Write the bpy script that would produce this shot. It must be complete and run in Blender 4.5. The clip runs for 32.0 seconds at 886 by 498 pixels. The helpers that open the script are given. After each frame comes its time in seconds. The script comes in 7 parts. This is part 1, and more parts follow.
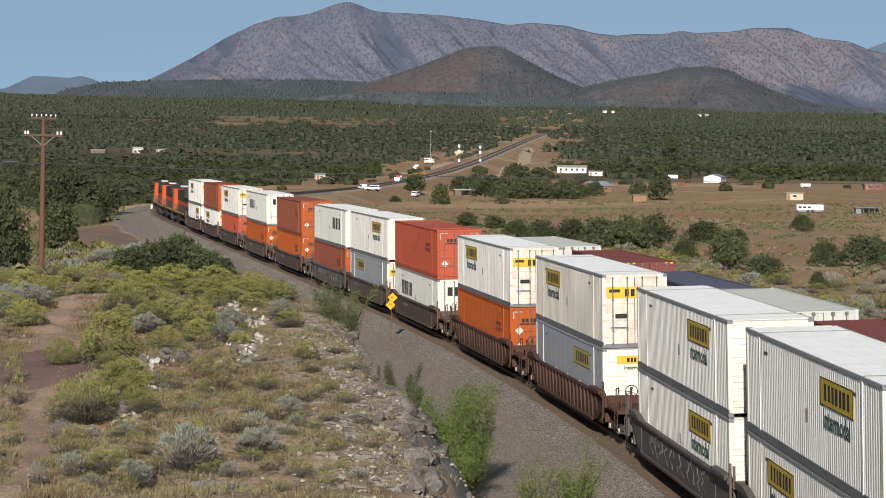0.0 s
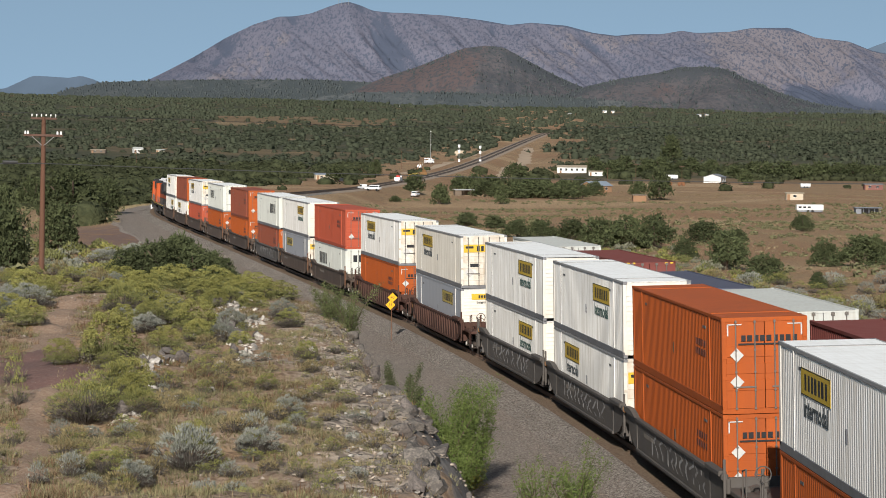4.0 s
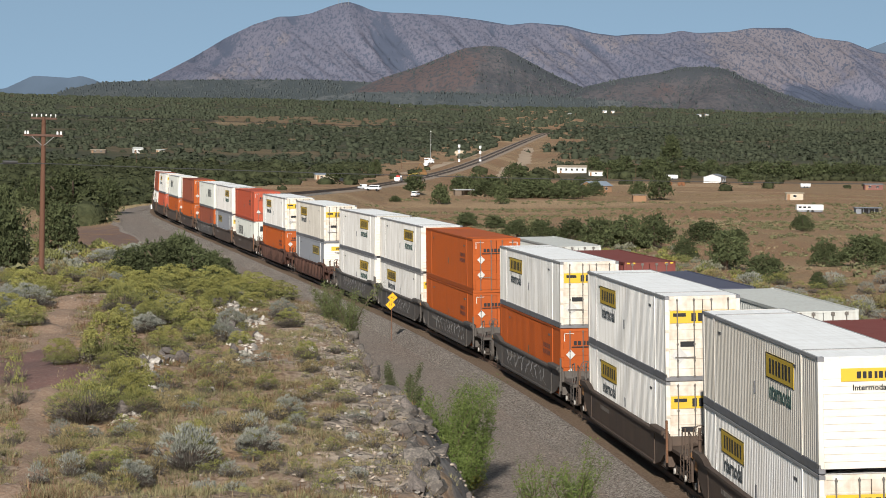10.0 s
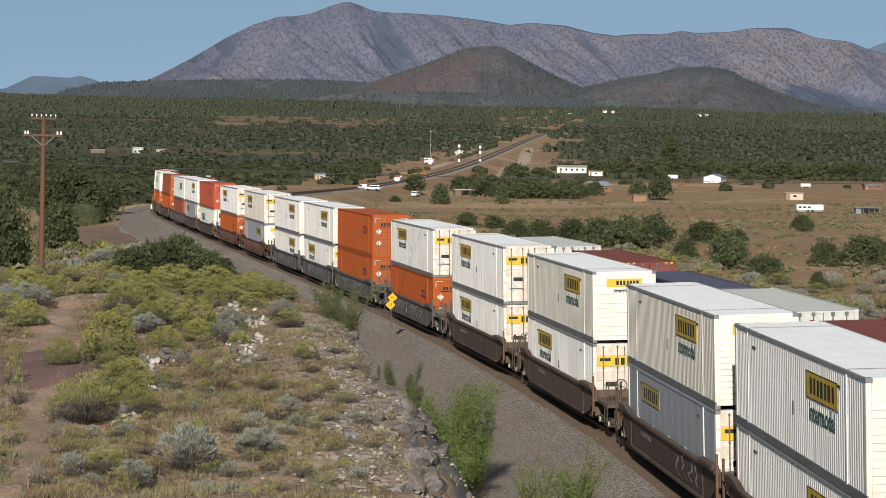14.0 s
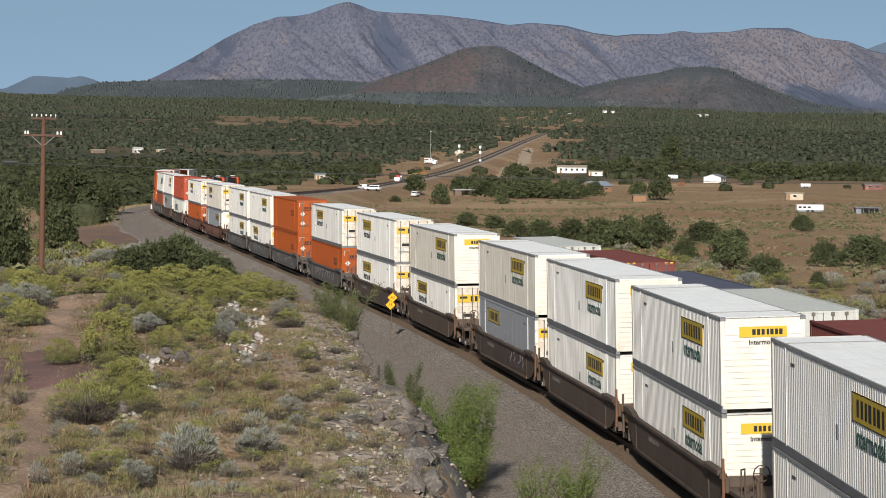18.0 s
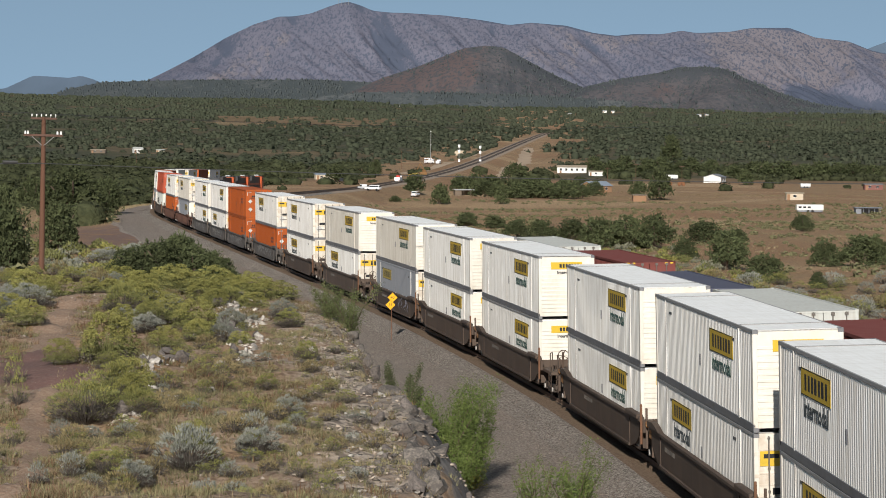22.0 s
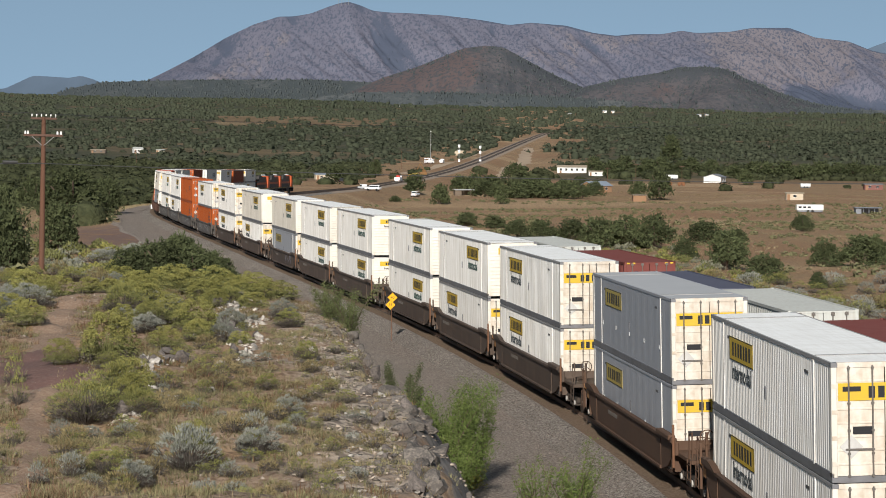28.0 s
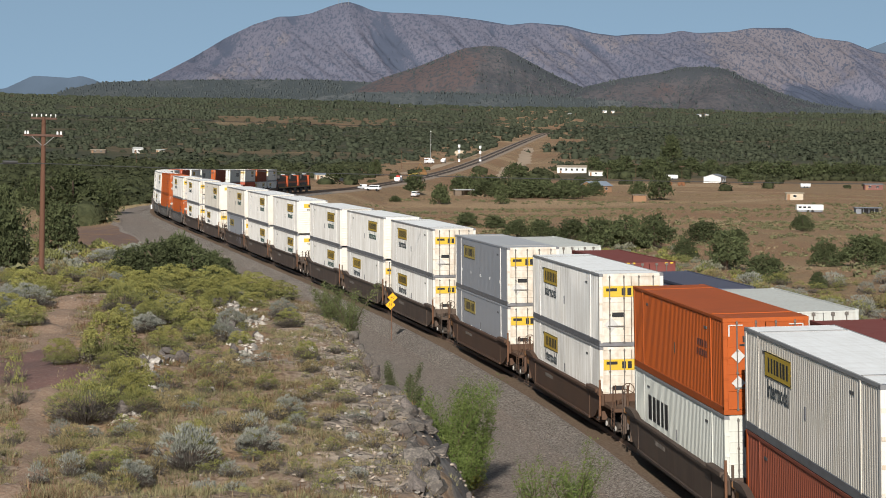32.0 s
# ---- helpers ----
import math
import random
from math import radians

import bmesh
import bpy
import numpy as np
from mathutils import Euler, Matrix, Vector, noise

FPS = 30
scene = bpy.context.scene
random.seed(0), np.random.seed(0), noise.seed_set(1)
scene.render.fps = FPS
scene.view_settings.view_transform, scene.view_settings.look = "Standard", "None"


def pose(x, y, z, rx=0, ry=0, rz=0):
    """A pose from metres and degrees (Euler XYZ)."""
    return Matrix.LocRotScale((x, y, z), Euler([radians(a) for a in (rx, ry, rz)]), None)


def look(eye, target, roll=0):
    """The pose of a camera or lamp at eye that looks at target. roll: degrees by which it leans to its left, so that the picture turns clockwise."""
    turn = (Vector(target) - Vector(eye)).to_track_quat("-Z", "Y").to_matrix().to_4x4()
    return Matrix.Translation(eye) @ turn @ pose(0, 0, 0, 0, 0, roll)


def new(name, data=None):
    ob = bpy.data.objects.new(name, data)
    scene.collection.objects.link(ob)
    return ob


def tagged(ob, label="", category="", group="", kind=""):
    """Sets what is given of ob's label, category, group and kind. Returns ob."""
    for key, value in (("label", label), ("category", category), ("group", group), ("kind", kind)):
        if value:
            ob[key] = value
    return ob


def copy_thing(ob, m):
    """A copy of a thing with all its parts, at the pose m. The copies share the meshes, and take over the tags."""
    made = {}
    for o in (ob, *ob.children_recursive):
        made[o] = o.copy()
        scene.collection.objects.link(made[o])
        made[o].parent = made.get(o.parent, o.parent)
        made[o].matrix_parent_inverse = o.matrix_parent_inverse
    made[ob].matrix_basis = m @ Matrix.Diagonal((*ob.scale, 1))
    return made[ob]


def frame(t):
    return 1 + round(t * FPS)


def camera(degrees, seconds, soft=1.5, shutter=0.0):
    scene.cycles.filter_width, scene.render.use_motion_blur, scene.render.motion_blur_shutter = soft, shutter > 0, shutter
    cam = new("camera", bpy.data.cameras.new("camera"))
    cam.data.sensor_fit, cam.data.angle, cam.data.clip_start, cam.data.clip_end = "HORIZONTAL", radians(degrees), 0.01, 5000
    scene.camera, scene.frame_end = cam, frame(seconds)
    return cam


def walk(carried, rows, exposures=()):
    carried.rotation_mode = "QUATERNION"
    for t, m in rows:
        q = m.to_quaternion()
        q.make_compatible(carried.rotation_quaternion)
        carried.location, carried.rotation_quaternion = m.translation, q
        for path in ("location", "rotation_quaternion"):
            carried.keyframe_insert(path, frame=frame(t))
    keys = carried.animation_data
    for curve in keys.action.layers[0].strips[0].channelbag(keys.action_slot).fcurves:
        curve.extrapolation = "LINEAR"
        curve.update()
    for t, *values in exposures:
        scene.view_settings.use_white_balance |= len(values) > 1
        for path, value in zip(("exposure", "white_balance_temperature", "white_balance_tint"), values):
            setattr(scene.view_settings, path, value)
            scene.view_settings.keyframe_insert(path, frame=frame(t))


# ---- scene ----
# ================= track plan, camera and its place =================
KNOT = 30.0
HEAD = [-.03, -.03, -.03, -.03, -.03, -.03, -.03, -.03, -.03, -.02, .0026, .0466, .0896, .1403, .1663, .1933, .1959, .1959,
        .1983, .1984, .1888, .1825, .1379, .0845, .0357, -.003, -.0284, -.0509, -.0643, -.061, -.0598, -.0635,
        -.0701, -.0771, -.0842]
SLOPE = [-.006] * 10 + [-.0062, -.0061, -.0078, -.0068, -.0059, -.0061, -.0059, -.005, -.0051, -.0058, -.0067, -.0088,
         -.0122, -.0148, -.0167, -.018, -.0186, -.0184, -.0178, -.0172, -.0166, -.0163, -.0161, -.0161, -.016]
CANT = [.02] * 10 + [.03, .0275, .0297, .0142, .0198, -.0006, .0087, .0129, .0049, .0035, -.0141, -.0441, -.0587, -.0566,
        -.0472, -.0383, -.0308, -.0246, -.0222, -.0216, -.0166, -.0102, -.0042, .0011, .006]
S_FIRST = -330.0
SK = S_FIRST + KNOT * np.arange(len(HEAD))
SG = np.arange(S_FIRST, 2400.0, 1.0)
_th = np.interp(SG, SK, HEAD)
_th = np.convolve(np.pad(_th, 7, mode="edge"), np.ones(15) / 15, "valid")
_sl = np.interp(SG, np.append(SK, [760, 900, 1010, 1160, 1370, 1660, 2100, 2400]), SLOPE + [-.009, -.0035, .001, .008, .0153, .0157, .0125, .012])
CA = np.interp(SG, SK, CANT)
GX = np.concatenate([[0], np.cumsum(-np.sin(_th[:-1]))])
GY = np.concatenate([[0], np.cumsum(np.cos(_th[:-1]))])
GZ = np.concatenate([[0], np.cumsum(_sl[:-1])])
_i = int(100 - S_FIRST)
GX, GY, GZ = GX - GX[_i] - .7259, GY - GY[_i] + 150.6931, GZ - GZ[_i]


def track(s, off=0.0):
    """Place on the line at s metres, off metres to its right, at rail height."""
    x, y, z, th = (float(np.interp(s, SG, a)) for a in (GX, GY, GZ, _th))
    return Vector((x + off * math.cos(th), y + off * math.sin(th), z))


def ride(s, reach=6.5, off=0.0):
    """Pose of a vehicle whose middle is at s, carried at two points."""
    f, r = track(s + reach, off), track(s - reach, off)
    fw = (f - r).normalized()
    c = float(np.interp(s, SG, CA))
    left = Vector((0, 0, 1)).cross(fw).normalized()
    up = fw.cross(left)
    l2, u2 = left * math.cos(c) - up * math.sin(c), up * math.cos(c) + left * math.sin(c)
    m = Matrix((fw, l2, u2)).transposed().to_4x4()
    m.translation = (f + r) / 2
    return m


EYE = Vector((0, 0, 12.305))
PITCH = 0.0515
cam = camera(20.77, 32.0, .92)
_pose = look(EYE, EYE + Vector((0, math.cos(PITCH), -math.sin(PITCH))), 0.475)
walk(cam, [(0, _pose), (32, _pose)], [(0, .06), (3, .03), (6, .12), (10, .12), (12, .01), (19, -.02), (24, -.08), (28, -.02), (32, .03)])

# ================= daylight =================
SUN_DIR = Vector((0.105, 1.0, -0.477)).normalized()
world = bpy.data.worlds.new("sky")
scene.world = world
world.use_nodes = True
_bg = world.node_tree.nodes["Background"]
_sky = world.node_tree.nodes.new("ShaderNodeTexSky")
_sky.sky_type = "NISHITA"
_sky.sun_disc = False
_sky.sun_elevation = radians(25.4)
_sky.sun_rotation = math.atan2(-SUN_DIR.x, -SUN_DIR.y)
_sky.altitude = 2000
_sky.air_density, _sky.dust_density, _sky.ozone_density = 1.0, 1.6, 1.0
_tc = world.node_tree.nodes.new("ShaderNodeTexCoord")
_up = world.node_tree.nodes.new("ShaderNodeVectorMath")
_up.operation = "ADD"
_up.inputs[1].default_value = (0, 0, .35)  # the clear dry air keeps its blue down to the hills
world.node_tree.links.new(_tc.outputs["Generated"], _up.inputs[0])
world.node_tree.links.new(_up.outputs[0], _sky.inputs[0])
_pale = world.node_tree.nodes.new("ShaderNodeHueSaturation")
_pale.inputs["Saturation"].default_value = .80
_pale.inputs["Hue"].default_value = .478
world.node_tree.links.new(_sky.outputs[0], _pale.inputs["Color"])
world.node_tree.links.new(_pale.outputs[0], _bg.inputs[0])
_bg.inputs[1].default_value = 0.13
sun = new("sun", bpy.data.lights.new("sun", "SUN"))
sun.data.energy, sun.data.angle, sun.data.color = 5.8, radians(0.53), (1, .945, .865)
sun.matrix_world = look((0, -40, 60), Vector((0, -40, 60)) + SUN_DIR)
scene.view_settings.exposure = 0.0


# ================= materials =================
def speckled(name, rock, second, pale, wood, red=None, dots=.13, cover=.0):
    """Far slope in haze-tinted colours: two rock tones, pale scree, wooded folds and scattered scrub; the cover masks
    come from the slope's own mesh.
    """
    m = mat(name, rock, 1, var=((.006, .8, second), (.03, .5, second)), spec=0)
    nt = m.node_tree
    p = nt.nodes["Principled BSDF"]
    tc = nt.nodes.new("ShaderNodeTexCoord")
    out = p.inputs["Base Color"].links[0].from_socket

    def layer(out, mask, scale, lo, hi, colour, lean=.6, amount=1.0):
        mp = nt.nodes.new("ShaderNodeMapping")
        mp.inputs["Rotation"].default_value = (0, lean, 0)
        mp.inputs["Scale"].default_value = (1, .5, .5)
        nt.links.new(tc.outputs["Object"], mp.inputs[0])
        n = nt.nodes.new("ShaderNodeTexNoise")
        n.inputs["Scale"].default_value, n.inputs["Detail"].default_value, n.inputs["Roughness"].default_value = scale, 6, .72
        nt.links.new(mp.outputs[0], n.inputs[0])
        f = n.outputs[0]
        if mask:
            at = nt.nodes.new("ShaderNodeAttribute")
            at.attribute_name = mask
            k = nt.nodes.new("ShaderNodeMath")
            k.operation, k.inputs[1].default_value, k.inputs[2].default_value = "MULTIPLY_ADD", .55, -.275
            nt.links.new(at.outputs["Fac"], k.inputs[0])
            ad = nt.nodes.new("ShaderNodeMath")
            ad.operation = "ADD"
            nt.links.new(f, ad.inputs[0])
            nt.links.new(k.outputs[0], ad.inputs[1])
            f = ad.outputs[0]
        r = nt.nodes.new("ShaderNodeMapRange")
        r.inputs["From Min"].default_value, r.inputs["From Max"].default_value = lo, hi
        r.inputs["To Max"].default_value = amount
        nt.links.new(f, r.inputs[0])
        mx = nt.nodes.new("ShaderNodeMixRGB")
        mx.inputs[2].default_value = (*colour, 1)
        nt.links.new(r.outputs[0], mx.inputs[0])
        nt.links.new(out, mx.inputs[1])
        return mx.outputs[0]
    out = layer(out, "scree", .05, .44, .58, pale)
    if red:
        out = layer(out, "cinders", .03, .44, .58, red)
    out = layer(out, "wood", .035, .44, .60, wood, .4, .85)
    out = layer(out, None, dots, .50 - cover, .56 - cover, wood, .6, .9)
    out = layer(out, "wood", dots * 2.2, .50, .58, wood, .2, .8)
    nt.links.new(out, p.inputs["Base Color"])
    return m


def mat(name, base, rough=.8, metal=0.0, var=(), bump=0.0, bump_scale=20, island=0.0, obj_rand=0.0, spec=0.3, bump_deep=.05):
    """Principled material. var: (scale, amount, colour) noise layers mixed over the base colour, in metres."""
    m = bpy.data.materials.new(name)
    m.use_nodes = True
    nt = m.node_tree
    p = nt.nodes["Principled BSDF"]
    p.inputs["Roughness"].default_value = rough
    p.inputs["Metallic"].default_value = metal
    p.inputs["Specular IOR Level"].default_value = spec
    tc = nt.nodes.new("ShaderNodeTexCoord")
    col = nt.nodes.new("ShaderNodeRGB")
    col.outputs[0].default_value = (*base, 1)
    out = col.outputs[0]
    for scale, amount, colour, *stretch in var:
        n = nt.nodes.new("ShaderNodeTexNoise")
        n.inputs["Scale"].default_value = scale
        n.inputs["Detail"].default_value = 5
        n.inputs["Roughness"].default_value = .6
        mp = nt.nodes.new("ShaderNodeMapping")
        if stretch:
            mp.inputs["Scale"].default_value = stretch[0]
        nt.links.new(tc.outputs["Object"], mp.inputs[0])
        nt.links.new(mp.outputs[0], n.inputs[0])
        r = nt.nodes.new("ShaderNodeValToRGB")
        r.color_ramp.elements[0].position, r.color_ramp.elements[1].position = (.48, .57) if scale >= 8 else (.42, .68)
        r.color_ramp.elements[1].color = (amount, amount, amount, 1)
        nt.links.new(n.outputs[0], r.inputs[0])
        mx = nt.nodes.new("ShaderNodeMixRGB")
        mx.inputs[2].default_value = (*colour, 1)
        nt.links.new(r.outputs[0], mx.inputs[0])
        nt.links.new(out, mx.inputs[1])
        out = mx.outputs[0]
    for amount, node, sock in ((island, "ShaderNodeNewGeometry", "Random Per Island"), (obj_rand, "ShaderNodeObjectInfo", "Random")):
        if amount:
            g = nt.nodes.new(node)
            mr = nt.nodes.new("ShaderNodeMapRange")
            mr.inputs["To Min"].default_value, mr.inputs["To Max"].default_value = 1 - amount, 1 + amount
            nt.links.new(g.outputs[sock], mr.inputs[0])
            hs = nt.nodes.new("ShaderNodeHueSaturation")
            nt.links.new(mr.outputs[0], hs.inputs["Value"])
            nt.links.new(out, hs.inputs["Color"])
            out = hs.outputs[0]
    nt.links.new(out, p.inputs["Base Color"])
    if bump:
        n = nt.nodes.new("ShaderNodeTexNoise")
        n.inputs["Scale"].default_value = bump_scale
        n.inputs["Detail"].default_value = 6
        nt.links.new(tc.outputs["Object"], n.inputs[0])
        b = nt.nodes.new("ShaderNodeBump")
        b.inputs["Strength"].default_value = bump
        b.inputs["Distance"].default_value = bump_deep
        nt.links.new(n.outputs[0], b.inputs["Height"])
        nt.links.new(b.outputs[0], p.inputs["Normal"])
    return m


STREAK = (6, 6, .35)
WHITE = mat("white_paint", (.84, .825, .79), .6, var=((.8, .35, (.66, .635, .59)), (.3, .3, (.68, .66, .62)), (2.5, .42, (.40, .36, .30), (3, 3, .12)), (1.0, .38, (.42, .36, .28), STREAK)), obj_rand=.09, spec=.12)
WORN = mat("dusty_cream_white_paint", (.66, .625, .555), .65, var=((.8, .4, (.53, .49, .42)), (2.5, .42, (.36, .31, .25), (3, 3, .12)), (1.0, .38, (.40, .33, .25), STREAK)), obj_rand=.06, spec=.1)
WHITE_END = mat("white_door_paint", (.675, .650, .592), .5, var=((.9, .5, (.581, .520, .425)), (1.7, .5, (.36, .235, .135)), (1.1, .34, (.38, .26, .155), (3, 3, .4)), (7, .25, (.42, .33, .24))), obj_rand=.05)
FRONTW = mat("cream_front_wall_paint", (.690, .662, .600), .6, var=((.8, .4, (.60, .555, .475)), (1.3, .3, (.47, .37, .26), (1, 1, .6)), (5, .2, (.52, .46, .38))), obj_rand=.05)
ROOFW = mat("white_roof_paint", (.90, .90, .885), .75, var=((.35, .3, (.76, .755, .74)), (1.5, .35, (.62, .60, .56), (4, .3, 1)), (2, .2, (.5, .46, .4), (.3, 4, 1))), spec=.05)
ORANGE = mat("orange_paint", (.385, .086, .019), .6, var=((.7, .3, (.42, .098, .025)), (1.0, .3, (.25, .068, .029), STREAK), (.9, .14, (.15, .06, .035))), obj_rand=.08, spec=.1)
RUST_ORANGE = mat("faded_red_orange_paint", (.255, .075, .044), .65, var=((.7, .4, (.202, .070, .048)), (1.0, .3, (.176, .066, .044), STREAK)), obj_rand=.08, spec=.1)
RED = mat("red_orange_paint", (.405, .084, .044), .6, var=((.7, .3, (.334, .079, .048)), (1.0, .25, (.264, .079, .053), STREAK)), obj_rand=.06, spec=.1)
SWIFTW = mat("pale_greenish_white_paint", (.62, .63, .575), .6, var=((.8, .4, (.50, .50, .45)), (2.5, .3, (.42, .41, .36), (2.2, 2.2, .12))), obj_rand=.05, spec=.1)
GREYC = mat("grey_metal_panel", (.36, .37, .395), .55, 0, var=((.7, .3, (.36, .37, .395)), (1.2, .3, (.30, .30, .31), STREAK)), obj_rand=.06)
GREYROOF = mat("grey_roof_metal", (.42, .425, .435), .75, .0, var=((.4, .3, (.34, .345, .36)),), spec=.08)
YELLOW = mat("yellow_panel_paint", (.598, .396, .035), .5, var=((3, .35, (.458, .326, .070)),))
BLACK = mat("black_paint", (.02, .02, .022), .5)
GREEN = mat("green_lettering_paint", (.04, .085, .072), .6, var=((4, .5, (.13, .17, .155)),))
DARKRAIL = mat("grey_container_rail", (.20, .20, .21), .5, .3, var=((2, .4, (.10, .09, .085)),))
RAILGREY = mat("grey_top_rail", (.27, .265, .26), .6, var=((2, .4, (.40, .38, .36)),))
STEEL = mat("worn_steel_bar", (.15, .138, .126), .55, .3, var=((3, .4, (.17, .12, .09)),))
PLACARD = mat("white_placard", (.78, .78, .76), .5)
DULLP = mat("dull_grey_placard", (.52, .51, .49), .6, var=((6, .4, (.38, .36, .34)),))
WELL_BROWN = mat("brown_railcar_paint", (.082, .058, .044), .7, var=((1.2, .5, (.112, .070, .048)), (.5, .4, (.040, .029, .025)), (2, .3, (.114, .088, .070), (.880, .880, .264))), obj_rand=.15)
WELL_RUST = mat("rust_brown_ribbed_railcar_paint", (.075, .040, .032), .8, var=((1.2, .5, (.123, .070, .048)), (.6, .5, (.044, .028, .025))), obj_rand=.15, spec=.1)
POSTRUST = mat("brown_rust", (.17, .088, .052), .85, var=((2, .5, (.10, .055, .038)),), spec=.1)
RUSTCAP = mat("tan_rust", (.34, .18, .085), .85, var=((2, .5, (.22, .11, .06)),), spec=.1)
WELL_TAN = mat("rusty_brown_railcar_paint", (.092, .051, .032), .75, var=((1.2, .5, (.132, .075, .044)), (.6, .5, (.053, .035, .026))), obj_rand=.1)
WELL_GREY = mat("grey_railcar_paint", (.088, .077, .068), .7, var=((1.2, .5, (.123, .114, .106)), (.6, .4, (.044, .040, .040))), obj_rand=.1)
TRUCK = mat("dark_bogie_steel", (.04, .034, .03), .8, var=((5, .5, (.09, .06, .04)),))
BEARING = mat("pale_bearing_cap", (.42, .40, .37), .5, var=((8, .5, (.22, .18, .14)),))
WHEEL = mat("worn_wheel_steel", (.10, .085, .075), .5, .6, var=((6, .5, (.05, .04, .035)),))
GRAFFB = mat("pale_blue_graffiti_paint", (.25, .25, .30), .7, var=((1.5, .6, (.10, .09, .10)),))
GRAFF = mat("pale_grey_graffiti_paint", (.30, .29, .28), .7, var=((1.5, .7, (.10, .092, .084)),))
RAIL = mat("rusty_rail_steel", (.23, .155, .11), .7, .1, var=((2, .5, (.15, .10, .07)),), spec=.2)
BEDDUST = mat("brown_dusty_track_bed", (.165, .115, .080), .95, var=((7, .6, (.095, .068, .050)), (11, .6, (.25, .19, .145)), (.4, .5, (.19, .13, .09))), bump=.6, bump_scale=14, bump_deep=.1, spec=.03)
TIE = mat("weathered_tie", (.055, .047, .042), .9, var=((3, .5, (.04, .034, .03)),), island=.2)
BALLAST = mat("grey_ballast", (.242, .208, .179), .95, var=((13, .9, (.069, .059, .052)), (9, .8, (.43, .382, .335)), (.15, .4, (.143, .123, .107))), bump=.7, bump_scale=14, bump_deep=.2, spec=.05)
BALLASTF = mat("dusty_brown_ballast", (.304, .238, .184), .95, var=((.05, .5, (.231, .177, .138)), (2, .5, (.370, .295, .234))), spec=.05)
GRAVEL = mat("grey_gravel_road", (.233, .198, .170), .95, var=((.25, .5, (.187, .158, .136)), (12, .75, (.088, .075, .066)), (9, .65, (.41, .357, .31)), (.09, .15, (.190, .135, .113)), (.6, .3, (.262, .210, .172))), bump=.8, bump_scale=12, bump_deep=.14, spec=.05)
CINDER = mat("reddish_cinder", (.160, .088, .075), .95, var=((.3, .5, (.106, .066, .057)), (9, .4, (.211, .141, .114))), bump=.6, bump_scale=10)
LOCO_O = mat("orange_locomotive_paint", (.42, .075, .016), .45, var=((1, .4, (.28, .055, .018)),))
LOCO_K = mat("black_locomotive_paint", (.022, .02, .02), .5, var=((1, .4, (.06, .05, .045)),))
LOCO_Y = mat("yellow_stripe_paint", (.6, .38, .03), .5)
HANDR = mat("dark_handrail", (.10, .09, .085), .6)
GLASS = mat("dark_window_glass", (.03, .035, .04), .08, spec=.6)
WOODP = mat("brown_pole_wood", (.123, .060, .037), .85, var=((2, .5, (.079, .044, .032), (6, 6, .3)),), bump=.4)
WOODX = mat("reddish_crossarm_wood", (.106, .060, .044), .85, var=((4, .5, (.070, .044, .035)),))
INSUL = mat("white_porcelain", (.75, .74, .72), .25)
WIRE = mat("dark_wire", (.05, .05, .05), .6)
SIGNY = mat("yellow_sign_face", (.748, .370, .009), .4, var=((4, .2, (.660, .317, .018)),))
GALV = mat("galvanised_post", (.35, .34, .33), .5, .5)
BARK = mat("juniper_bark", (.114, .084, .062), .95, var=((6, .5, (.062, .044, .035)),), bump=.5)
JUN = mat("juniper_foliage", (.062, .074, .033), .85, var=((1.2, .6, (.084, .092, .041)), (.5, .4, (.046, .058, .028))), island=.35, obj_rand=.2, spec=.15)
# the darkest noise layer paints shaded gaps between leaf clumps
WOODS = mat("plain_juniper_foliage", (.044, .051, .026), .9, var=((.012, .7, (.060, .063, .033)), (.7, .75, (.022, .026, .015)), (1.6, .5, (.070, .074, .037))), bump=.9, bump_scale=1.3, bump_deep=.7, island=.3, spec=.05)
# greyer and bluer than the near junipers: haze put into the foliage colour
WOODS_MID = mat("hazed_juniper_foliage", (.047, .055, .036), .9, var=((.006, .7, (.063, .068, .044)), (.30, .5, (.034, .041, .030)), (.6, .4, (.068, .073, .048))), bump=.4, bump_scale=.6, bump_deep=1.0, island=.16, spec=.03)
SHRUBG = mat("fresh_green_leaves", (.092, .126, .033), .7, var=((1.5, .5, (.138, .163, .042)),), island=.35, spec=.2)
SHRUBY = mat("yellowing_leaves", (.211, .176, .031), .7, var=((1.5, .5, (.141, .150, .035)),), island=.4, spec=.2)
CHAM = mat("yellow_green_rabbitbrush", (.220, .213, .070), .85, var=((1.2, .5, (.290, .250, .062)), (.5, .5, (.178, .185, .068))), island=.2, obj_rand=.18, spec=.1)
FEATHER = mat("feathery_green_leaves", (.100, .115, .048), .8, var=((1.5, .5, (.135, .145, .058)),), island=.35, spec=.1)
CHAMG = mat("green_rabbitbrush_stems", (.150, .155, .060), .85, var=((1.2, .4, (.185, .180, .075)),), island=.2, obj_rand=.15, spec=.1)
SAGE = mat("grey_green_sage", (.202, .207, .176), .9, var=((2, .5, (.255, .255, .216)),), island=.25, obj_rand=.2, spec=.1)
GREYS = mat("grey_green_scrub", (.163, .163, .119), .9, var=((.3, .5, (.202, .194, .132)),), island=.25, spec=.1)
# stem grey, darkened to stand for the shade inside the shrubs
TWIGSHADE = mat("grey_twigs_shaded", (.092, .078, .066), .9, island=.4)
GRASS = mat("dry_grass", (.255, .202, .118), .9, var=((.15, .5, (.215, .180, .098)), (.5, .4, (.33, .262, .165)), (.3, .35, (.225, .148, .090))), island=.4, spec=.1)
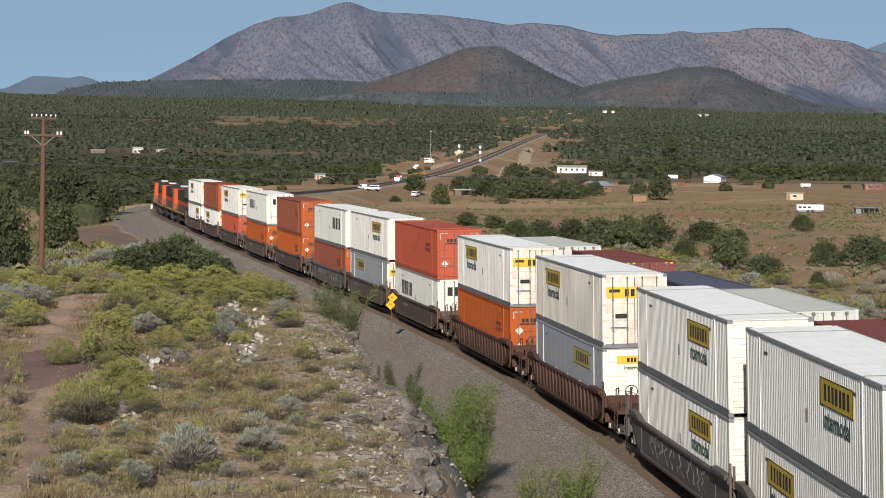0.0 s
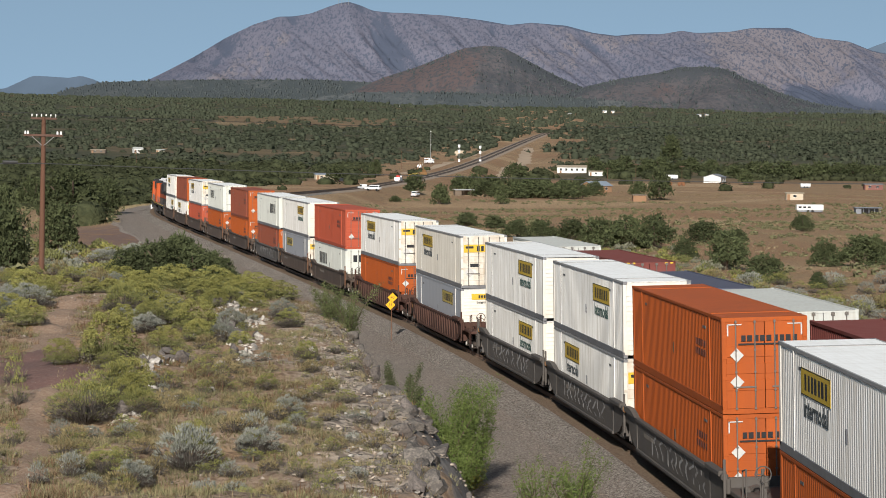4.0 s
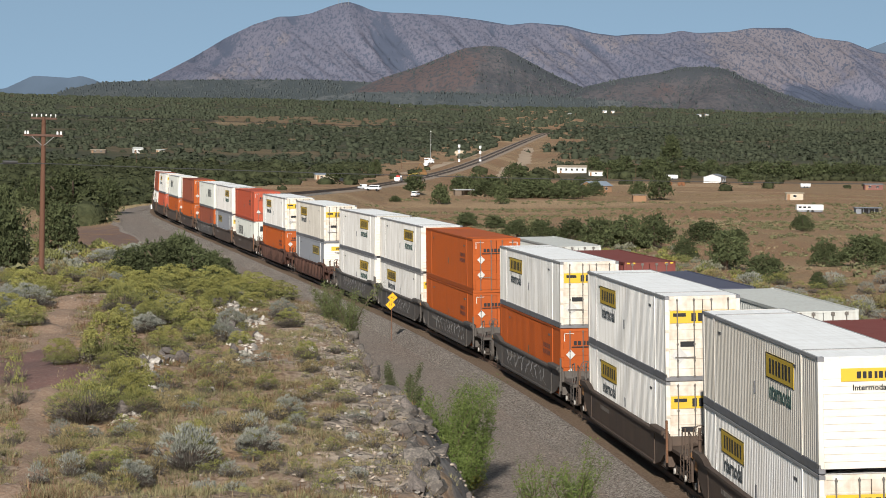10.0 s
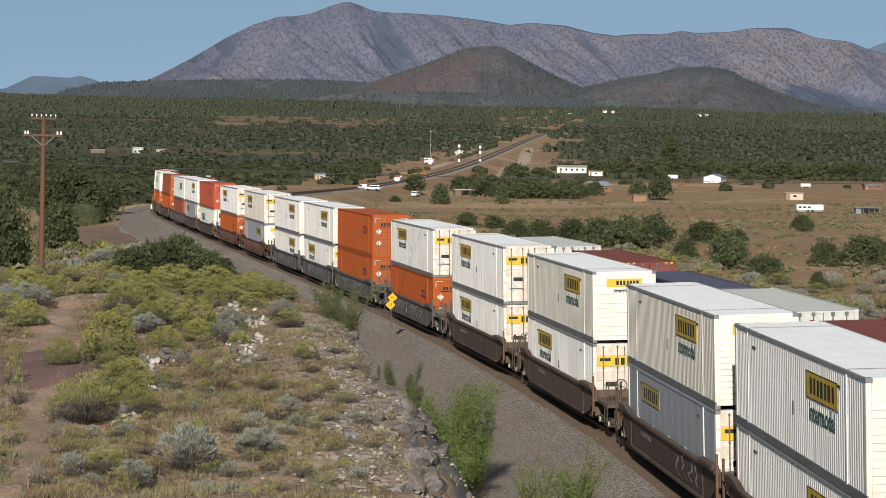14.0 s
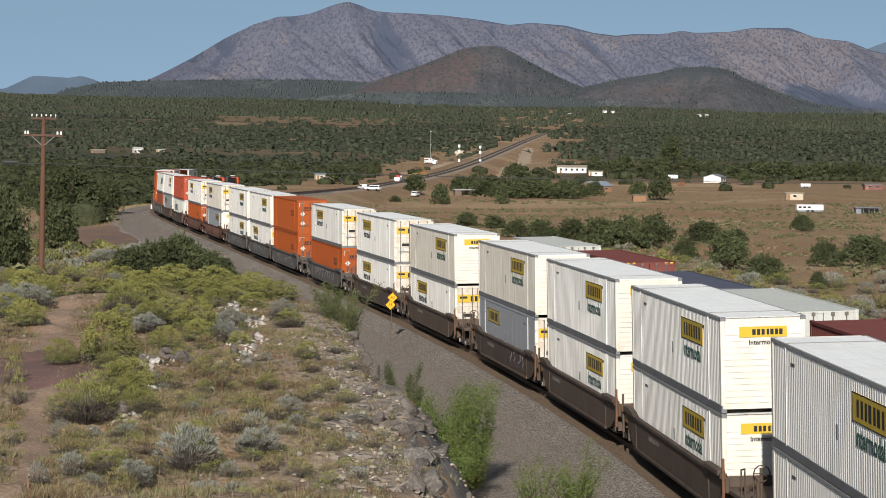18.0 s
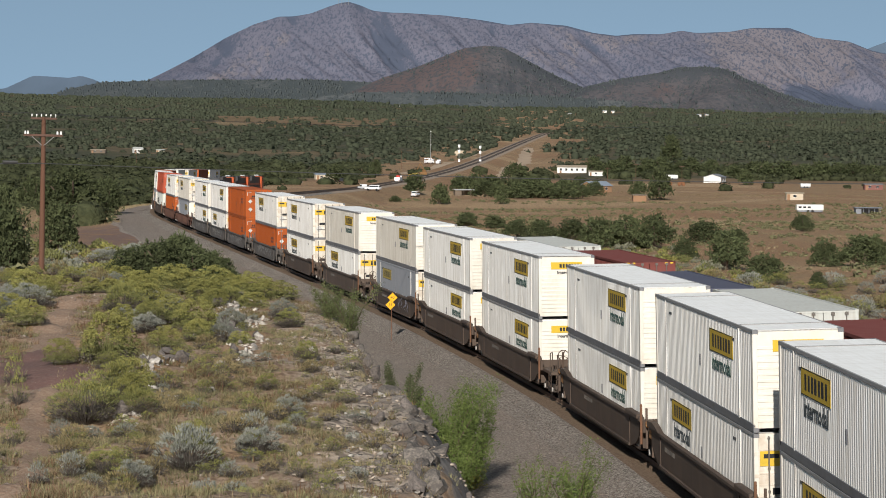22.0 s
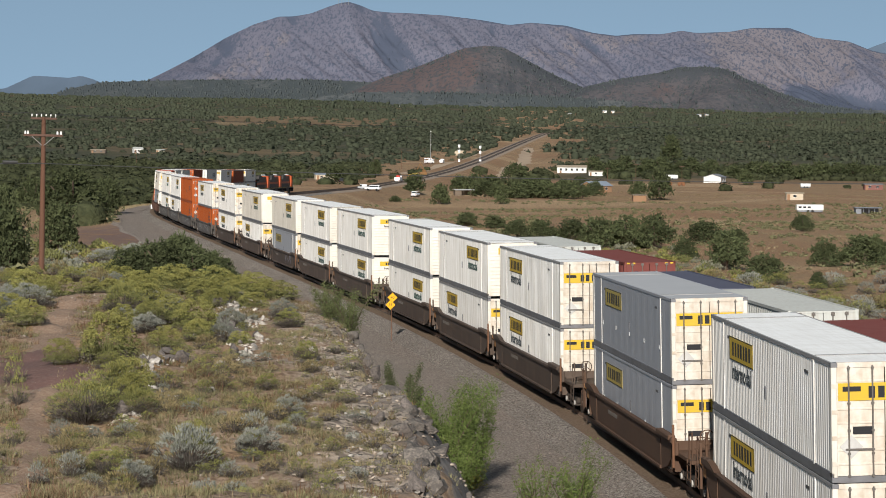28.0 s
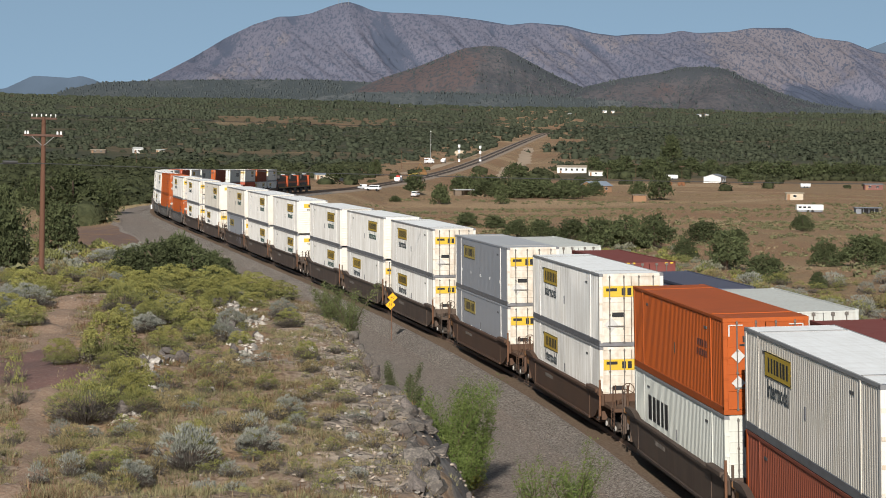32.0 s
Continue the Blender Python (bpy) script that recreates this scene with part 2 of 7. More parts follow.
HERB = mat("grey_green_herbs", (.172, .160, .084), .9, var=((.2, .5, (.215, .190, .105)), (.6, .4, (.125, .126, .066))), island=.5, spec=.1)
FIELDS = mat("olive_field_scrub", (.145, .140, .074), .9, var=((.05, .5, (.180, .165, .086)), (.3, .4, (.115, .115, .064))), island=.2, spec=.1)
WEED = mat("brown_dead_weeds", (.139, .085, .054), .9, var=((.5, .5, (.194, .112, .067)),), island=.4, spec=.05)
DIRT = mat("tan_bare_dirt", (.245, .163, .113), .95, var=((.5, .5, (.204, .134, .092)), (9, .5, (.333, .251, .184))), bump=.6, bump_scale=12)
PALEDIRT = mat("pale_graded_earth", (.40, .305, .22), .95, var=((.03, .5, (.30, .22, .16)), (.3, .4, (.44, .35, .265))), spec=.05)
ROCKLIME = mat("cream_crusted_stone", (.44, .40, .35), .9, var=((2, .6, (.30, .26, .22)),), island=.4)
ROCKSH = mat("pale_broken_stone", (.330, .275, .225), .9, var=((2, .6, (.215, .173, .141)),), island=.5)
STONES = mat("loose_grey_stones", (.194, .156, .131), .95, island=.55)
DRYB = mat("olive_tan_scrub", (.204, .164, .084), .9, var=((2, .5, (.258, .199, .108)), (.8, .4, (.158, .139, .071))), island=.4, obj_rand=.25, spec=.1)
ROCKW = mat("pale_lichened_rock", (.352, .321, .286), .9, var=((3, .6, (.220, .194, .167)), (9, .6, (.528, .493, .449))), bump=.8, bump_scale=6, obj_rand=.2)
BASALT = mat("grey_brown_basalt", (.108, .096, .087), .9, var=((1.1, .6, (.155, .135, .118)), (4, .6, (.058, .052, .049)), (12, .5, (.23, .20, .17))), bump=1.0, bump_scale=5, bump_deep=.08, obj_rand=.22, spec=.15)
ROCKD = mat("dark_basalt", (.132, .114, .104), .9, var=((3, .7, (.211, .176, .150)), (11, .6, (.066, .057, .053))), bump=.9, bump_scale=6, obj_rand=.2)


# ================= mesh helpers =================
def mesh_from(name, verts, faces, mats, smooth=False, fmat=None):
    me = bpy.data.meshes.new(name)
    me.from_pydata([tuple(v) for v in verts], [], faces)
    for m in mats:
        me.materials.append(m)
    if fmat is not None:
        me.polygons.foreach_set("material_index", np.asarray(fmat, dtype=np.int32))
    if smooth:
        me.polygons.foreach_set("use_smooth", np.ones(len(faces), dtype=bool))
    me.update()
    return me


def tri_mesh(name, v, f, mats, fmat=None):
    """Mesh from numpy arrays of vertices (n,3) and triangles (m,3)."""
    me = bpy.data.meshes.new(name)
    me.vertices.add(len(v))
    me.vertices.foreach_set("co", np.asarray(v, dtype=np.float32).ravel())
    n = len(f)
    me.loops.add(n * 3)
    me.loops.foreach_set("vertex_index", np.asarray(f, dtype=np.int32).ravel())
    me.polygons.add(n)
    me.polygons.foreach_set("loop_start", np.arange(0, n * 3, 3, dtype=np.int32))
    for m in mats:
        me.materials.append(m)
    if fmat is not None:
        me.polygons.foreach_set("material_index", np.asarray(fmat, dtype=np.int32))
    me.update(calc_edges=True)
    return me


def box(bm, x0, x1, y0, y1, z0, z1, bevel=0.0):
    r = bmesh.ops.create_cube(bm, size=1)
    vs = r["verts"]
    for v in vs:
        v.co = Vector(((x0 + x1) / 2 + v.co.x * (x1 - x0), (y0 + y1) / 2 + v.co.y * (y1 - y0), (z0 + z1) / 2 + v.co.z * (z1 - z0)))
    if bevel:
        es = {e for v in vs for e in v.link_edges}
        bmesh.ops.bevel(bm, geom=list(es), offset=bevel, segments=1, affect="EDGES")
    return vs


def rod(bm, a, b, r, n=8, r2=None):
    a, b = Vector(a), Vector(b)
    d = b - a
    m = Matrix.Translation((a + b) / 2) @ d.to_track_quat("Z", "Y").to_matrix().to_4x4()
    bmesh.ops.create_cone(bm, cap_ends=True, segments=n, radius1=r, radius2=r if r2 is None else r2, depth=d.length, matrix=m)


def part(name, bm, material, parent, label=""):
    """Links a bmesh, or a ready mesh, as one mesh object under a thing or a part."""
    if isinstance(bm, bpy.types.Mesh):
        me = bm
    else:
        me = bpy.data.meshes.new(name)
        bm.to_mesh(me)
        bm.free()
        me.materials.append(material)
    ob = new(name, me)
    ob.parent = parent
    if label:
        ob["label"] = label
    return ob


def boxpart(name, parent, material, *boxes, bevel=0.0, label=""):
    bm = bmesh.new()
    for b in boxes:
        box(bm, *b, bevel=bevel)
    return part(name, bm, material, parent, label)


def thing(name, label, category, group="", kind=""):
    return tagged(new(name), label, category, group, kind)


def vnoise(x, y, seed=0):
    """Smooth value noise on numpy arrays, about -1..1."""
    xi, yi = np.floor(x).astype(np.int64), np.floor(y).astype(np.int64)
    fx, fy = x - xi, y - yi
    fx, fy = fx * fx * (3 - 2 * fx), fy * fy * (3 - 2 * fy)

    def h(a, b):
        n = (a * 374761393 + b * 668265263 + seed * 974711) & 0x7FFFFFFF
        n = ((n ^ (n >> 13)) * 1274126177) & 0x7FFFFFFF
        return ((n ^ (n >> 16)) % 10007) / 5003.0 - 1
    return (h(xi, yi) * (1 - fx) + h(xi + 1, yi) * fx) * (1 - fy) + (h(xi, yi + 1) * (1 - fx) + h(xi + 1, yi + 1) * fx) * fy


def fbm(x, y, seed=0, octaves=4):
    t, a = 0, 1.0
    for i in range(octaves):
        t = t + a * vnoise(x * 2 ** i, y * 2 ** i, seed + i)
        a *= .5
    return t


def sstep(a, b, x):
    t = np.clip((x - a) / (b - a), 0, 1)
    return t * t * (3 - 2 * t)


# ================= ground =================
def ground_z(X, Y):
    X, Y = np.asarray(X, float), np.asarray(Y, float)
    xt, zt = np.interp(Y, GY, GX), np.interp(Y, GY, GZ)
    lat = X - xt
    field = np.interp(Y, [-300, 100, 160, 250, 390, 690, 900, 1120, 1500, 2000, 2600, 3200, 4000, 4900],
                      [-.5, -.6, -.9, -2.4, -5, -11, -12.5, -13.5, -8, 3, 19, 36, 40, 42])
    right = sstep(0, 60, lat)
    field = field + np.where(lat < 0, np.interp(Y, [100, 200, 390, 690, 900, 1300], [.6, 1.2, 2.2, 2.2, 1.5, 0]), 0) * (1 - right)
    field = field + np.interp(X / np.maximum(Y, 50), [-.2, 0, .2], [1, 0, -.7]) * np.interp(Y, [1500, 3200, 4900], [0, 12, 14])
    field = field + .6 * fbm(X / 60, Y / 60, 3) * np.interp(Y, [150, 400], [.3, 1]) + np.interp(Y, [900, 2500], [0, 3]) * fbm(X / 260, Y / 260, 8)
    bed = zt - .75
    reach = 5 + 2.2 * np.abs(bed - field)
    w = (1 - sstep(0, 1, (np.abs(lat - 1) - 8.5) / reach)) * (1 - sstep(2270, 2370, Y))
    z = field * (1 - w) + bed * w
    # the bank beside the cutting
    rough = .5 * fbm(X / 5, Y / 5, 21) + .25 * fbm(X / 1.6, Y / 1.6, 31, 3) - .35 * sstep(-13.5, -11.5, lat) * np.abs(vnoise(X / .8, Y / 1.1, 33))
    edge = -8.9 - 3.4 * fbm(X / 9, Y / 9, 41, 3) * .35
    top = np.interp(Y, [-300, 0, 50, 62, 112, 122, 160, 185], [10.5, 10.5, 4.45, 4.25, 4.35, 4.1, 1.6, -.2]) + .55 * rough
    top = top + np.interp(X, [-40, -14, -4], [.5, .2, -.2]) * np.interp(Y, [40, 60], [0, 1])
    k = sstep(0, 1, (edge - lat) / 2.9) * (1 - sstep(165, 190, Y))
    hill = np.maximum(z, z + (top - z) * k)
    z = np.where(lat < 0, hill, z)
    return z + .05 * fbm(X / .7, Y / .7, 51, 2) * np.interp(Y, [60, 300], [1, 0]) * np.where(np.abs(lat) > 8, 1, 0)


def gz(x, y):
    return float(ground_z(x, y))


def build_ground():
    a = np.concatenate([np.linspace(-6, -.8, 34)[:-1], np.linspace(-.8, -.22, 70)[:-1], np.linspace(-.22, .22, 110)[:-1], np.linspace(.22, .8, 70)[:-1], np.linspace(.8, 6, 34)])
    ys = np.concatenate([np.arange(-320, 40, 18), np.arange(40, 130, .55), np.arange(130, 300, 2.2), 300 * 1.009 ** np.arange(0, 156), 1215 * 1.017 ** np.arange(0, 83)])
    Y = np.repeat(ys[:, None], len(a), 1)
    X = a[None, :] * (60 + np.abs(Y) * .25) + np.interp(Y, [0, 300], [0, -6])
    Z = ground_z(X, Y)
    n, m = Y.shape
    v = np.stack([X, Y, Z], -1).reshape(-1, 3)
    i = (np.arange(n - 1)[:, None] * m + np.arange(m - 1)[None, :]).ravel()
    f = np.concatenate([np.stack([i, i + 1, i + m + 1], 1), np.stack([i, i + m + 1, i + m], 1)])
    me = tri_mesh("ground", v, f, [ground_material()])
    me.polygons.foreach_set("use_smooth", np.ones(len(f), dtype=bool))
    lat = X - np.interp(Y, GY, GX)
    cover = np.where(lat < 0, sstep(420, 560, Y) * sstep(18, 40, -lat + np.where(Y > 620, -25, 0)), sstep(1080, 1200, Y) * sstep(14, 40, lat))
    cover = np.clip(cover * np.clip(1.1 + .7 * fbm(X / 210, Y / 80, 61, 3), .78, 1) + (.1 + .25 * fbm(X / 90, Y / 70, 83, 3)) * (cover > .02) * (Y > 900), 0, 1)
    cover = np.where((lat > 0) & (Y > 1080), cover * sstep(20, 70, lat + 25 * fbm(X / 50, Y / 60, 85, 3)), cover)
    cover = np.where((X / np.maximum(Y, 1) > -.095) & (X / np.maximum(Y, 1) < -.02) & (Y > 2180) & (Y < 2480), .45, cover)
    at = me.attributes.new("understory", "FLOAT", "POINT")
    at.data.foreach_set("value", cover.ravel().astype(np.float32))
    rocky = sstep(-14.8, -12.6, lat + .8 * fbm(X / 3, Y / 3, 87, 2)) * (1 - sstep(-9.5, -8, lat)) * (1 - sstep(104, 114, Y)) * sstep(30, 44, Y)
    at = me.attributes.new("rocky", "FLOAT", "POINT")
    at.data.foreach_set("value", rocky.ravel().astype(np.float32))
    at = me.attributes.new("rim", "FLOAT", "POINT")
    at.data.foreach_set("value", sstep(-11.2, -10.2, lat + .5 * fbm(X / 2, Y / 2, 89, 2)).ravel().astype(np.float32))
    at = me.attributes.new("stony", "FLOAT", "POINT")
    at.data.foreach_set("value", np.where((lat < -8.5) & (Y < 135), 1.0, 0.0).ravel().astype(np.float32))
    apron = sstep(-19, -15, lat + 2.2 * fbm(X / 7, Y / 11, 93, 3)) * sstep(232, 262, Y + 9 * fbm(X / 6, Y / 9, 97, 2)) * sstep(352, 322, Y + 9 * fbm(X / 6, Y / 9, 99, 2)) * (lat < 0)
    at = me.attributes.new("cinders", "FLOAT", "POINT")
    at.data.foreach_set("value", apron.ravel().astype(np.float32))
    return tagged(new("ground", me), "dry grassland soil with sparse scrub", "ground", kind="structure")


def ground_material():
    m = bpy.data.materials.new("dry_ground")
    m.use_nodes = True
    nt = m.node_tree
    p = nt.nodes["Principled BSDF"]
    p.inputs["Roughness"].default_value = .95
    p.inputs["Specular IOR Level"].default_value = .1
    tc = nt.nodes.new("ShaderNodeTexCoord")

    def noisefac(scale, lo, hi, detail=6):
        n = nt.nodes.new("ShaderNodeTexNoise")
        n.inputs["Scale"].default_value, n.inputs["Detail"].default_value = scale, detail
        nt.links.new(tc.outputs["Object"], n.inputs[0])
        r = nt.nodes.new("ShaderNodeMapRange")
        r.inputs["From Min"].default_value, r.inputs["From Max"].default_value = lo, hi
        nt.links.new(n.outputs[0], r.inputs[0])
        return r.outputs[0]

    def mix(fac, c1, c2):
        mx = nt.nodes.new("ShaderNodeMixRGB")
        nt.links.new(fac, mx.inputs[0])
        for s, c in ((1, c1), (2, c2)):
            if isinstance(c, tuple):
                mx.inputs[s].default_value = (*c, 1)
            else:
                nt.links.new(c, mx.inputs[s])
        return mx.outputs[0]
    soil = mix(noisefac(.35, .4, .62), (.278, .173, .096), (.337, .221, .122))
    grass = mix(noisefac(.07, .42, .6), (.326, .221, .124), (.270, .191, .107))
    c = mix(noisefac(.9, .4, .6), soil, grass)
    c = mix(noisefac(.018, .47, .56), c, (.288, .173, .097))
    c = mix(noisefac(.011, .54, .62), c, (.410, .286, .165))
    # stony pinkish soil of the bank
    at = nt.nodes.new("ShaderNodeAttribute")
    at.attribute_name = "stony"
    k = nt.nodes.new("ShaderNodeMath")
    k.operation = "MULTIPLY"
    nt.links.new(at.outputs["Fac"], k.inputs[0])
    nt.links.new(noisefac(.6, .35, .55), k.inputs[1])
    c = mix(k.outputs[0], c, mix(noisefac(4, .42, .58), (.330, .248, .185), (.262, .192, .140)))
    c = mix(noisefac(5, .47, .62), c, (.159, .104, .070))
    c = mix(noisefac(16, .6, .8), c, (.429, .338, .257))
    # low scrub under the woods, darkened to stand for shaded gaps between trees
    at = nt.nodes.new("ShaderNodeAttribute")
    at.attribute_name = "understory"
    k = nt.nodes.new("ShaderNodeMath")
    k.operation = "MULTIPLY"
    nt.links.new(at.outputs["Fac"], k.inputs[0])
    nt.links.new(noisefac(.03, .22, .42), k.inputs[1])
    c = mix(k.outputs[0], c, mix(noisefac(.25, .4, .6), (.052, .056, .035), (.072, .070, .046)))
    at = nt.nodes.new("ShaderNodeAttribute")
    at.attribute_name = "rocky"
    k = nt.nodes.new("ShaderNodeMath")
    k.operation = "MULTIPLY"
    nt.links.new(at.outputs["Fac"], k.inputs[0])
    nt.links.new(noisefac(.9, .35, .52), k.inputs[1])
    rock = mix(noisefac(2.6, .44, .54, 8), (.205, .170, .142), (.40, .335, .275))
    # dark noise puts the shade of crevices into the rock colour
    rock = mix(noisefac(5.5, .55, .62, 6), rock, (.088, .075, .066))
    rim = nt.nodes.new("ShaderNodeAttribute")
    rim.attribute_name = "rim"
    rock = mix(rim.outputs["Fac"], rock, mix(noisefac(1.8, .45, .6, 8), (.101, .095, .092), (.176, .163, .154)))
    c = mix(k.outputs[0], c, rock)
    at = nt.nodes.new("ShaderNodeAttribute")
    at.attribute_name = "cinders"
    k = nt.nodes.new("ShaderNodeMath")
    k.operation = "MULTIPLY"
    nt.links.new(at.outputs["Fac"], k.inputs[0])
    nt.links.new(noisefac(.35, .33, .5), k.inputs[1])
    c = mix(k.outputs[0], c, mix(noisefac(3, .45, .6), (.172, .108, .092), (.192, .142, .118)))
    nt.links.new(c, p.inputs["Base Color"])
    b = nt.nodes.new("ShaderNodeBump")
    b.inputs["Strength"].default_value, b.inputs["Distance"].default_value = .8, .08
    nt.links.new(noisefac(6, 0, 1, 8), b.inputs["Height"])
    nt.links.new(b.outputs[0], p.inputs["Normal"])
    return m


def strip(name, s0, s1, step, profile, material):
    """A band along the line; profile: (offset to the right, height over the rail)."""
    ss = np.append(np.arange(s0, s1, step), s1)
    v, f = [], []
    k = len(profile(s0) if callable(profile) else profile)
    for s in ss:
        for off, h in (profile(s) if callable(profile) else profile):
            p = track(s, off)
            v.append((p.x, p.y, p.z + h))
    for i in range(len(ss) - 1):
        for j in range(k - 1):
            a = i * k + j
            f.append((a, a + 1, a + k + 1, a + k))
    return mesh_from(name, v, f, [material], smooth=False)


SECOND = 4.0
RAILHEAD = -.18  # height of the rails under the cars' own zero


def build_track():
    for s0, s1, paint, words in ((-330, 640, BALLAST, "grey crushed stone ballast under two tracks"), (640, 2300, BALLASTF, "dusty brown ballast under two far tracks")):
        tagged(new("ballast", strip("ballast", s0, s1, 4, [(-4.0, -.86), (-3.2, -.72), (-1.9, -.37), (1.6, -.37), (2.0, -.48), (2.4, -.37), (5.9, -.37), (7.4, -.72), (8.4, -.9)], paint)),
               words, "ballast", kind="structure")
    tagged(new("service_road", strip("service_road", -330, 470, 4, lambda s: [(q * float(np.interp(s, [260, 330, 470], [1, .85, .42])) - 3.3 + .25 * math.sin(s * .21) * (q < -4), h) for q, h in ((-7.6, -1.5), (-5.3, -.62), (-4.3, -.66), (-2.2, -.7), (0, -.69))], GRAVEL)),
           "grey gravel service road beside the tracks", "road", kind="structure")
    for off in (0.0, SECOND):
        for g in (-.755, .755):
            tagged(new("rail", strip("rail", -330, 2300, 5, [(off + g - .07, -.34), (off + g - .035, -.32), (off + g - .036, RAILHEAD), (off + g + .036, RAILHEAD), (off + g + .035, -.32), (off + g + .07, -.34)], RAIL)),
                   "brown steel rail of the main line", "rail", "rails", kind="structure")
    for off in (0.0, SECOND):
        tagged(new("track_bed", strip("track_bed", -330, 640, 4, [(off - 1.72, -.366), (off - 1.5, -.350), (off + 1.5, -.350), (off + 1.58, -.366)], BEDDUST)), "brown dusty ballast between and beside the rails", "ballast", kind="structure")
    v, f = [], []
    for off in (0.0, SECOND):
        for s in np.concatenate([np.arange(30, 800, .62), np.arange(800, 2250, .5)]):
            m = ride(s, 1, off) 
            b = len(v)
            for x in (-.12, .12):
                for y in ((-1.3, 1.3) if s > 600 else (-1.02, 1.02)):
                    for z in (-.54, -.335):
                        v.append(m @ Vector((x, y, z)))
            f += [tuple(b + i for i in q) for q in ((0, 1, 3, 2), (4, 6, 7, 5), (0, 4, 5, 1), (2, 3, 7, 6), (1, 5, 7, 3))]
    tagged(new("railway_ties", mesh_from("railway_ties", v, f, [TIE])), "weathered ties under the rails", "ties", kind="stuff")


SLOPES = {}


def mountain(name, label, ridge, y0, depth, zbase, material, rough, seed, n=240, m=62, lean=0.0, cover=None):
    """A ridge at distance y0; ridge: (sideways angle, height angle) along its crest; it falls away towards the viewer and behind.
    lean: how far its spurs run sideways as they descend; cover: gives the wood, scree and cinder masks from the side angle, relative height and fold depth."""
    ax = np.array([r[0] for r in ridge])
    az = np.array([r[1] for r in ridge])
    u = np.linspace(ax[0], ax[-1], n)
    crest = np.interp(u, ax, az) * y0 + EYE.z
    k = np.ones(5) / 5
    crest = np.convolve(np.pad(crest, 2, mode="edge"), k, "valid")
    t = np.concatenate([np.linspace(0, .975, m - 16), [.982, .988, .993, .997, 1.0], 1.002 + np.linspace(0, .498, 11)])
    U, T = np.meshgrid(u, t)
    Yc = y0 - depth * (1 - np.minimum(T, 1)) + depth * .8 * np.maximum(T - 1, 0)
    X = U * y0 + 0 * T
    prof = np.where(T <= 1, T ** 1.25, 1 - 1.6 * (T - 1))
    Z = zbase + (crest[None, :] - zbase) * prof
    amp = rough * (crest[None, :] - zbase) * np.sin(np.clip(T, 0, 1) * np.pi) ** .7
    wob = .5 * vnoise(X / 90, Yc / 90, seed)
    S = X + lean * depth * (T - .5)
    gul = .75 * vnoise(S / (depth * .15) + wob, T * 1.3, seed + 5) - .45 + .5 * vnoise(S / (depth * .07) + wob, T * 2.4, seed + 9) - .25 - .35 * np.abs(vnoise(S / (depth * .035) + wob, T * 6, seed + 13)) - .2 * np.abs(vnoise(S / (depth * .014), T * 16, seed + 17))
    Z = Z + amp * (.3 * fbm(X / (depth * .3), Yc / (depth * .3), seed, 5) + .85 * gul + .5)
    nn, mm = T.shape
    vv = np.stack([X, Yc, Z], -1).reshape(-1, 3)
    i = (np.arange(nn - 1)[:, None] * mm + np.arange(mm - 1)[None, :]).ravel()
    f = np.concatenate([np.stack([i, i + 1, i + mm + 1], 1), np.stack([i, i + mm + 1, i + mm], 1)])
    SLOPES.setdefault(name, []).append(vv[(T < .99).ravel()])
    me = tri_mesh(name, vv, f, [material])
    me.polygons.foreach_set("use_smooth", np.ones(len(f), dtype=bool))
    if cover:
        for key, value in cover(U, T, -gul, fbm(X / 60, T * 4, seed + 23, 3)).items():
            at = me.attributes.new(key, "FLOAT", "POINT")
            at.data.foreach_set("value", np.clip(value, 0, 1).ravel().astype(np.float32))
            if key == "wood":
                WOODED.setdefault(name, []).append(np.clip(value, 0, 1)[T < .99])
    return tagged(new(name, me), label, "mountain", kind="structure")


def range_cover(U, T, fold, n):
    """The long range: wooded folds and foot, pale scree on its western flank, ruddy cliffs in the east, a fringe of trees on the crest."""
    e = U + (.024 * (1 - T))
    wood = .08 + .25 * n + .5 * sstep(.95, 1.7, fold + .2 * n) + np.interp(U, [-.06, .04, .10, .19], [.15, .5, .9, .9]) * sstep(.62, .30, T + .16 * n) + .6 * sstep(.988, .996, T) * sstep(-.03, .0, U + .01 * n)
    scree = sstep(.020, .006, np.abs(U + .083 - .022 * (T - .5)) + .004 * n) * sstep(.98, .8, T) + .9 * sstep(.035, .012, np.abs(U - .138)) * sstep(.42, .6, T + .12 * n) + .4 * sstep(.02, .05, e) * sstep(.5, .7, T)
    return dict(wood=wood - .3 * scree, scree=scree - .4 * sstep(.9, 1.3, fold) + .25 * n)


def cone_cover(c, bare=1.0):
    """A cinder cone about the side angle c: dark with trees to its east and top, red and tan on its western flank."""
    def masks(U, T, fold, n):
        west = bare * sstep(.008, -.02, U - c + .008 * n)
        return dict(wood=.52 - .4 * west * sstep(.25, .5, T) + .35 * sstep(.86, .97, T) + .5 * sstep(.35, .15, T + .1 * n) + .12 * n, scree=.75 * west * sstep(.28, .4, T) * sstep(.75, .55, T) + .2 * n, cinders=.95 * west * sstep(.5, .7, T) + .3 * n + .1)
    return masks


def rise_cover(U, T, fold, n):
    return dict(wood=.62 + .3 * n, scree=.2 + .35 * n)


WOODED = {}


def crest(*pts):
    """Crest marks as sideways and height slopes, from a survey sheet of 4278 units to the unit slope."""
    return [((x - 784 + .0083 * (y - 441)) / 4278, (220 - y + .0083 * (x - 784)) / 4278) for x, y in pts]


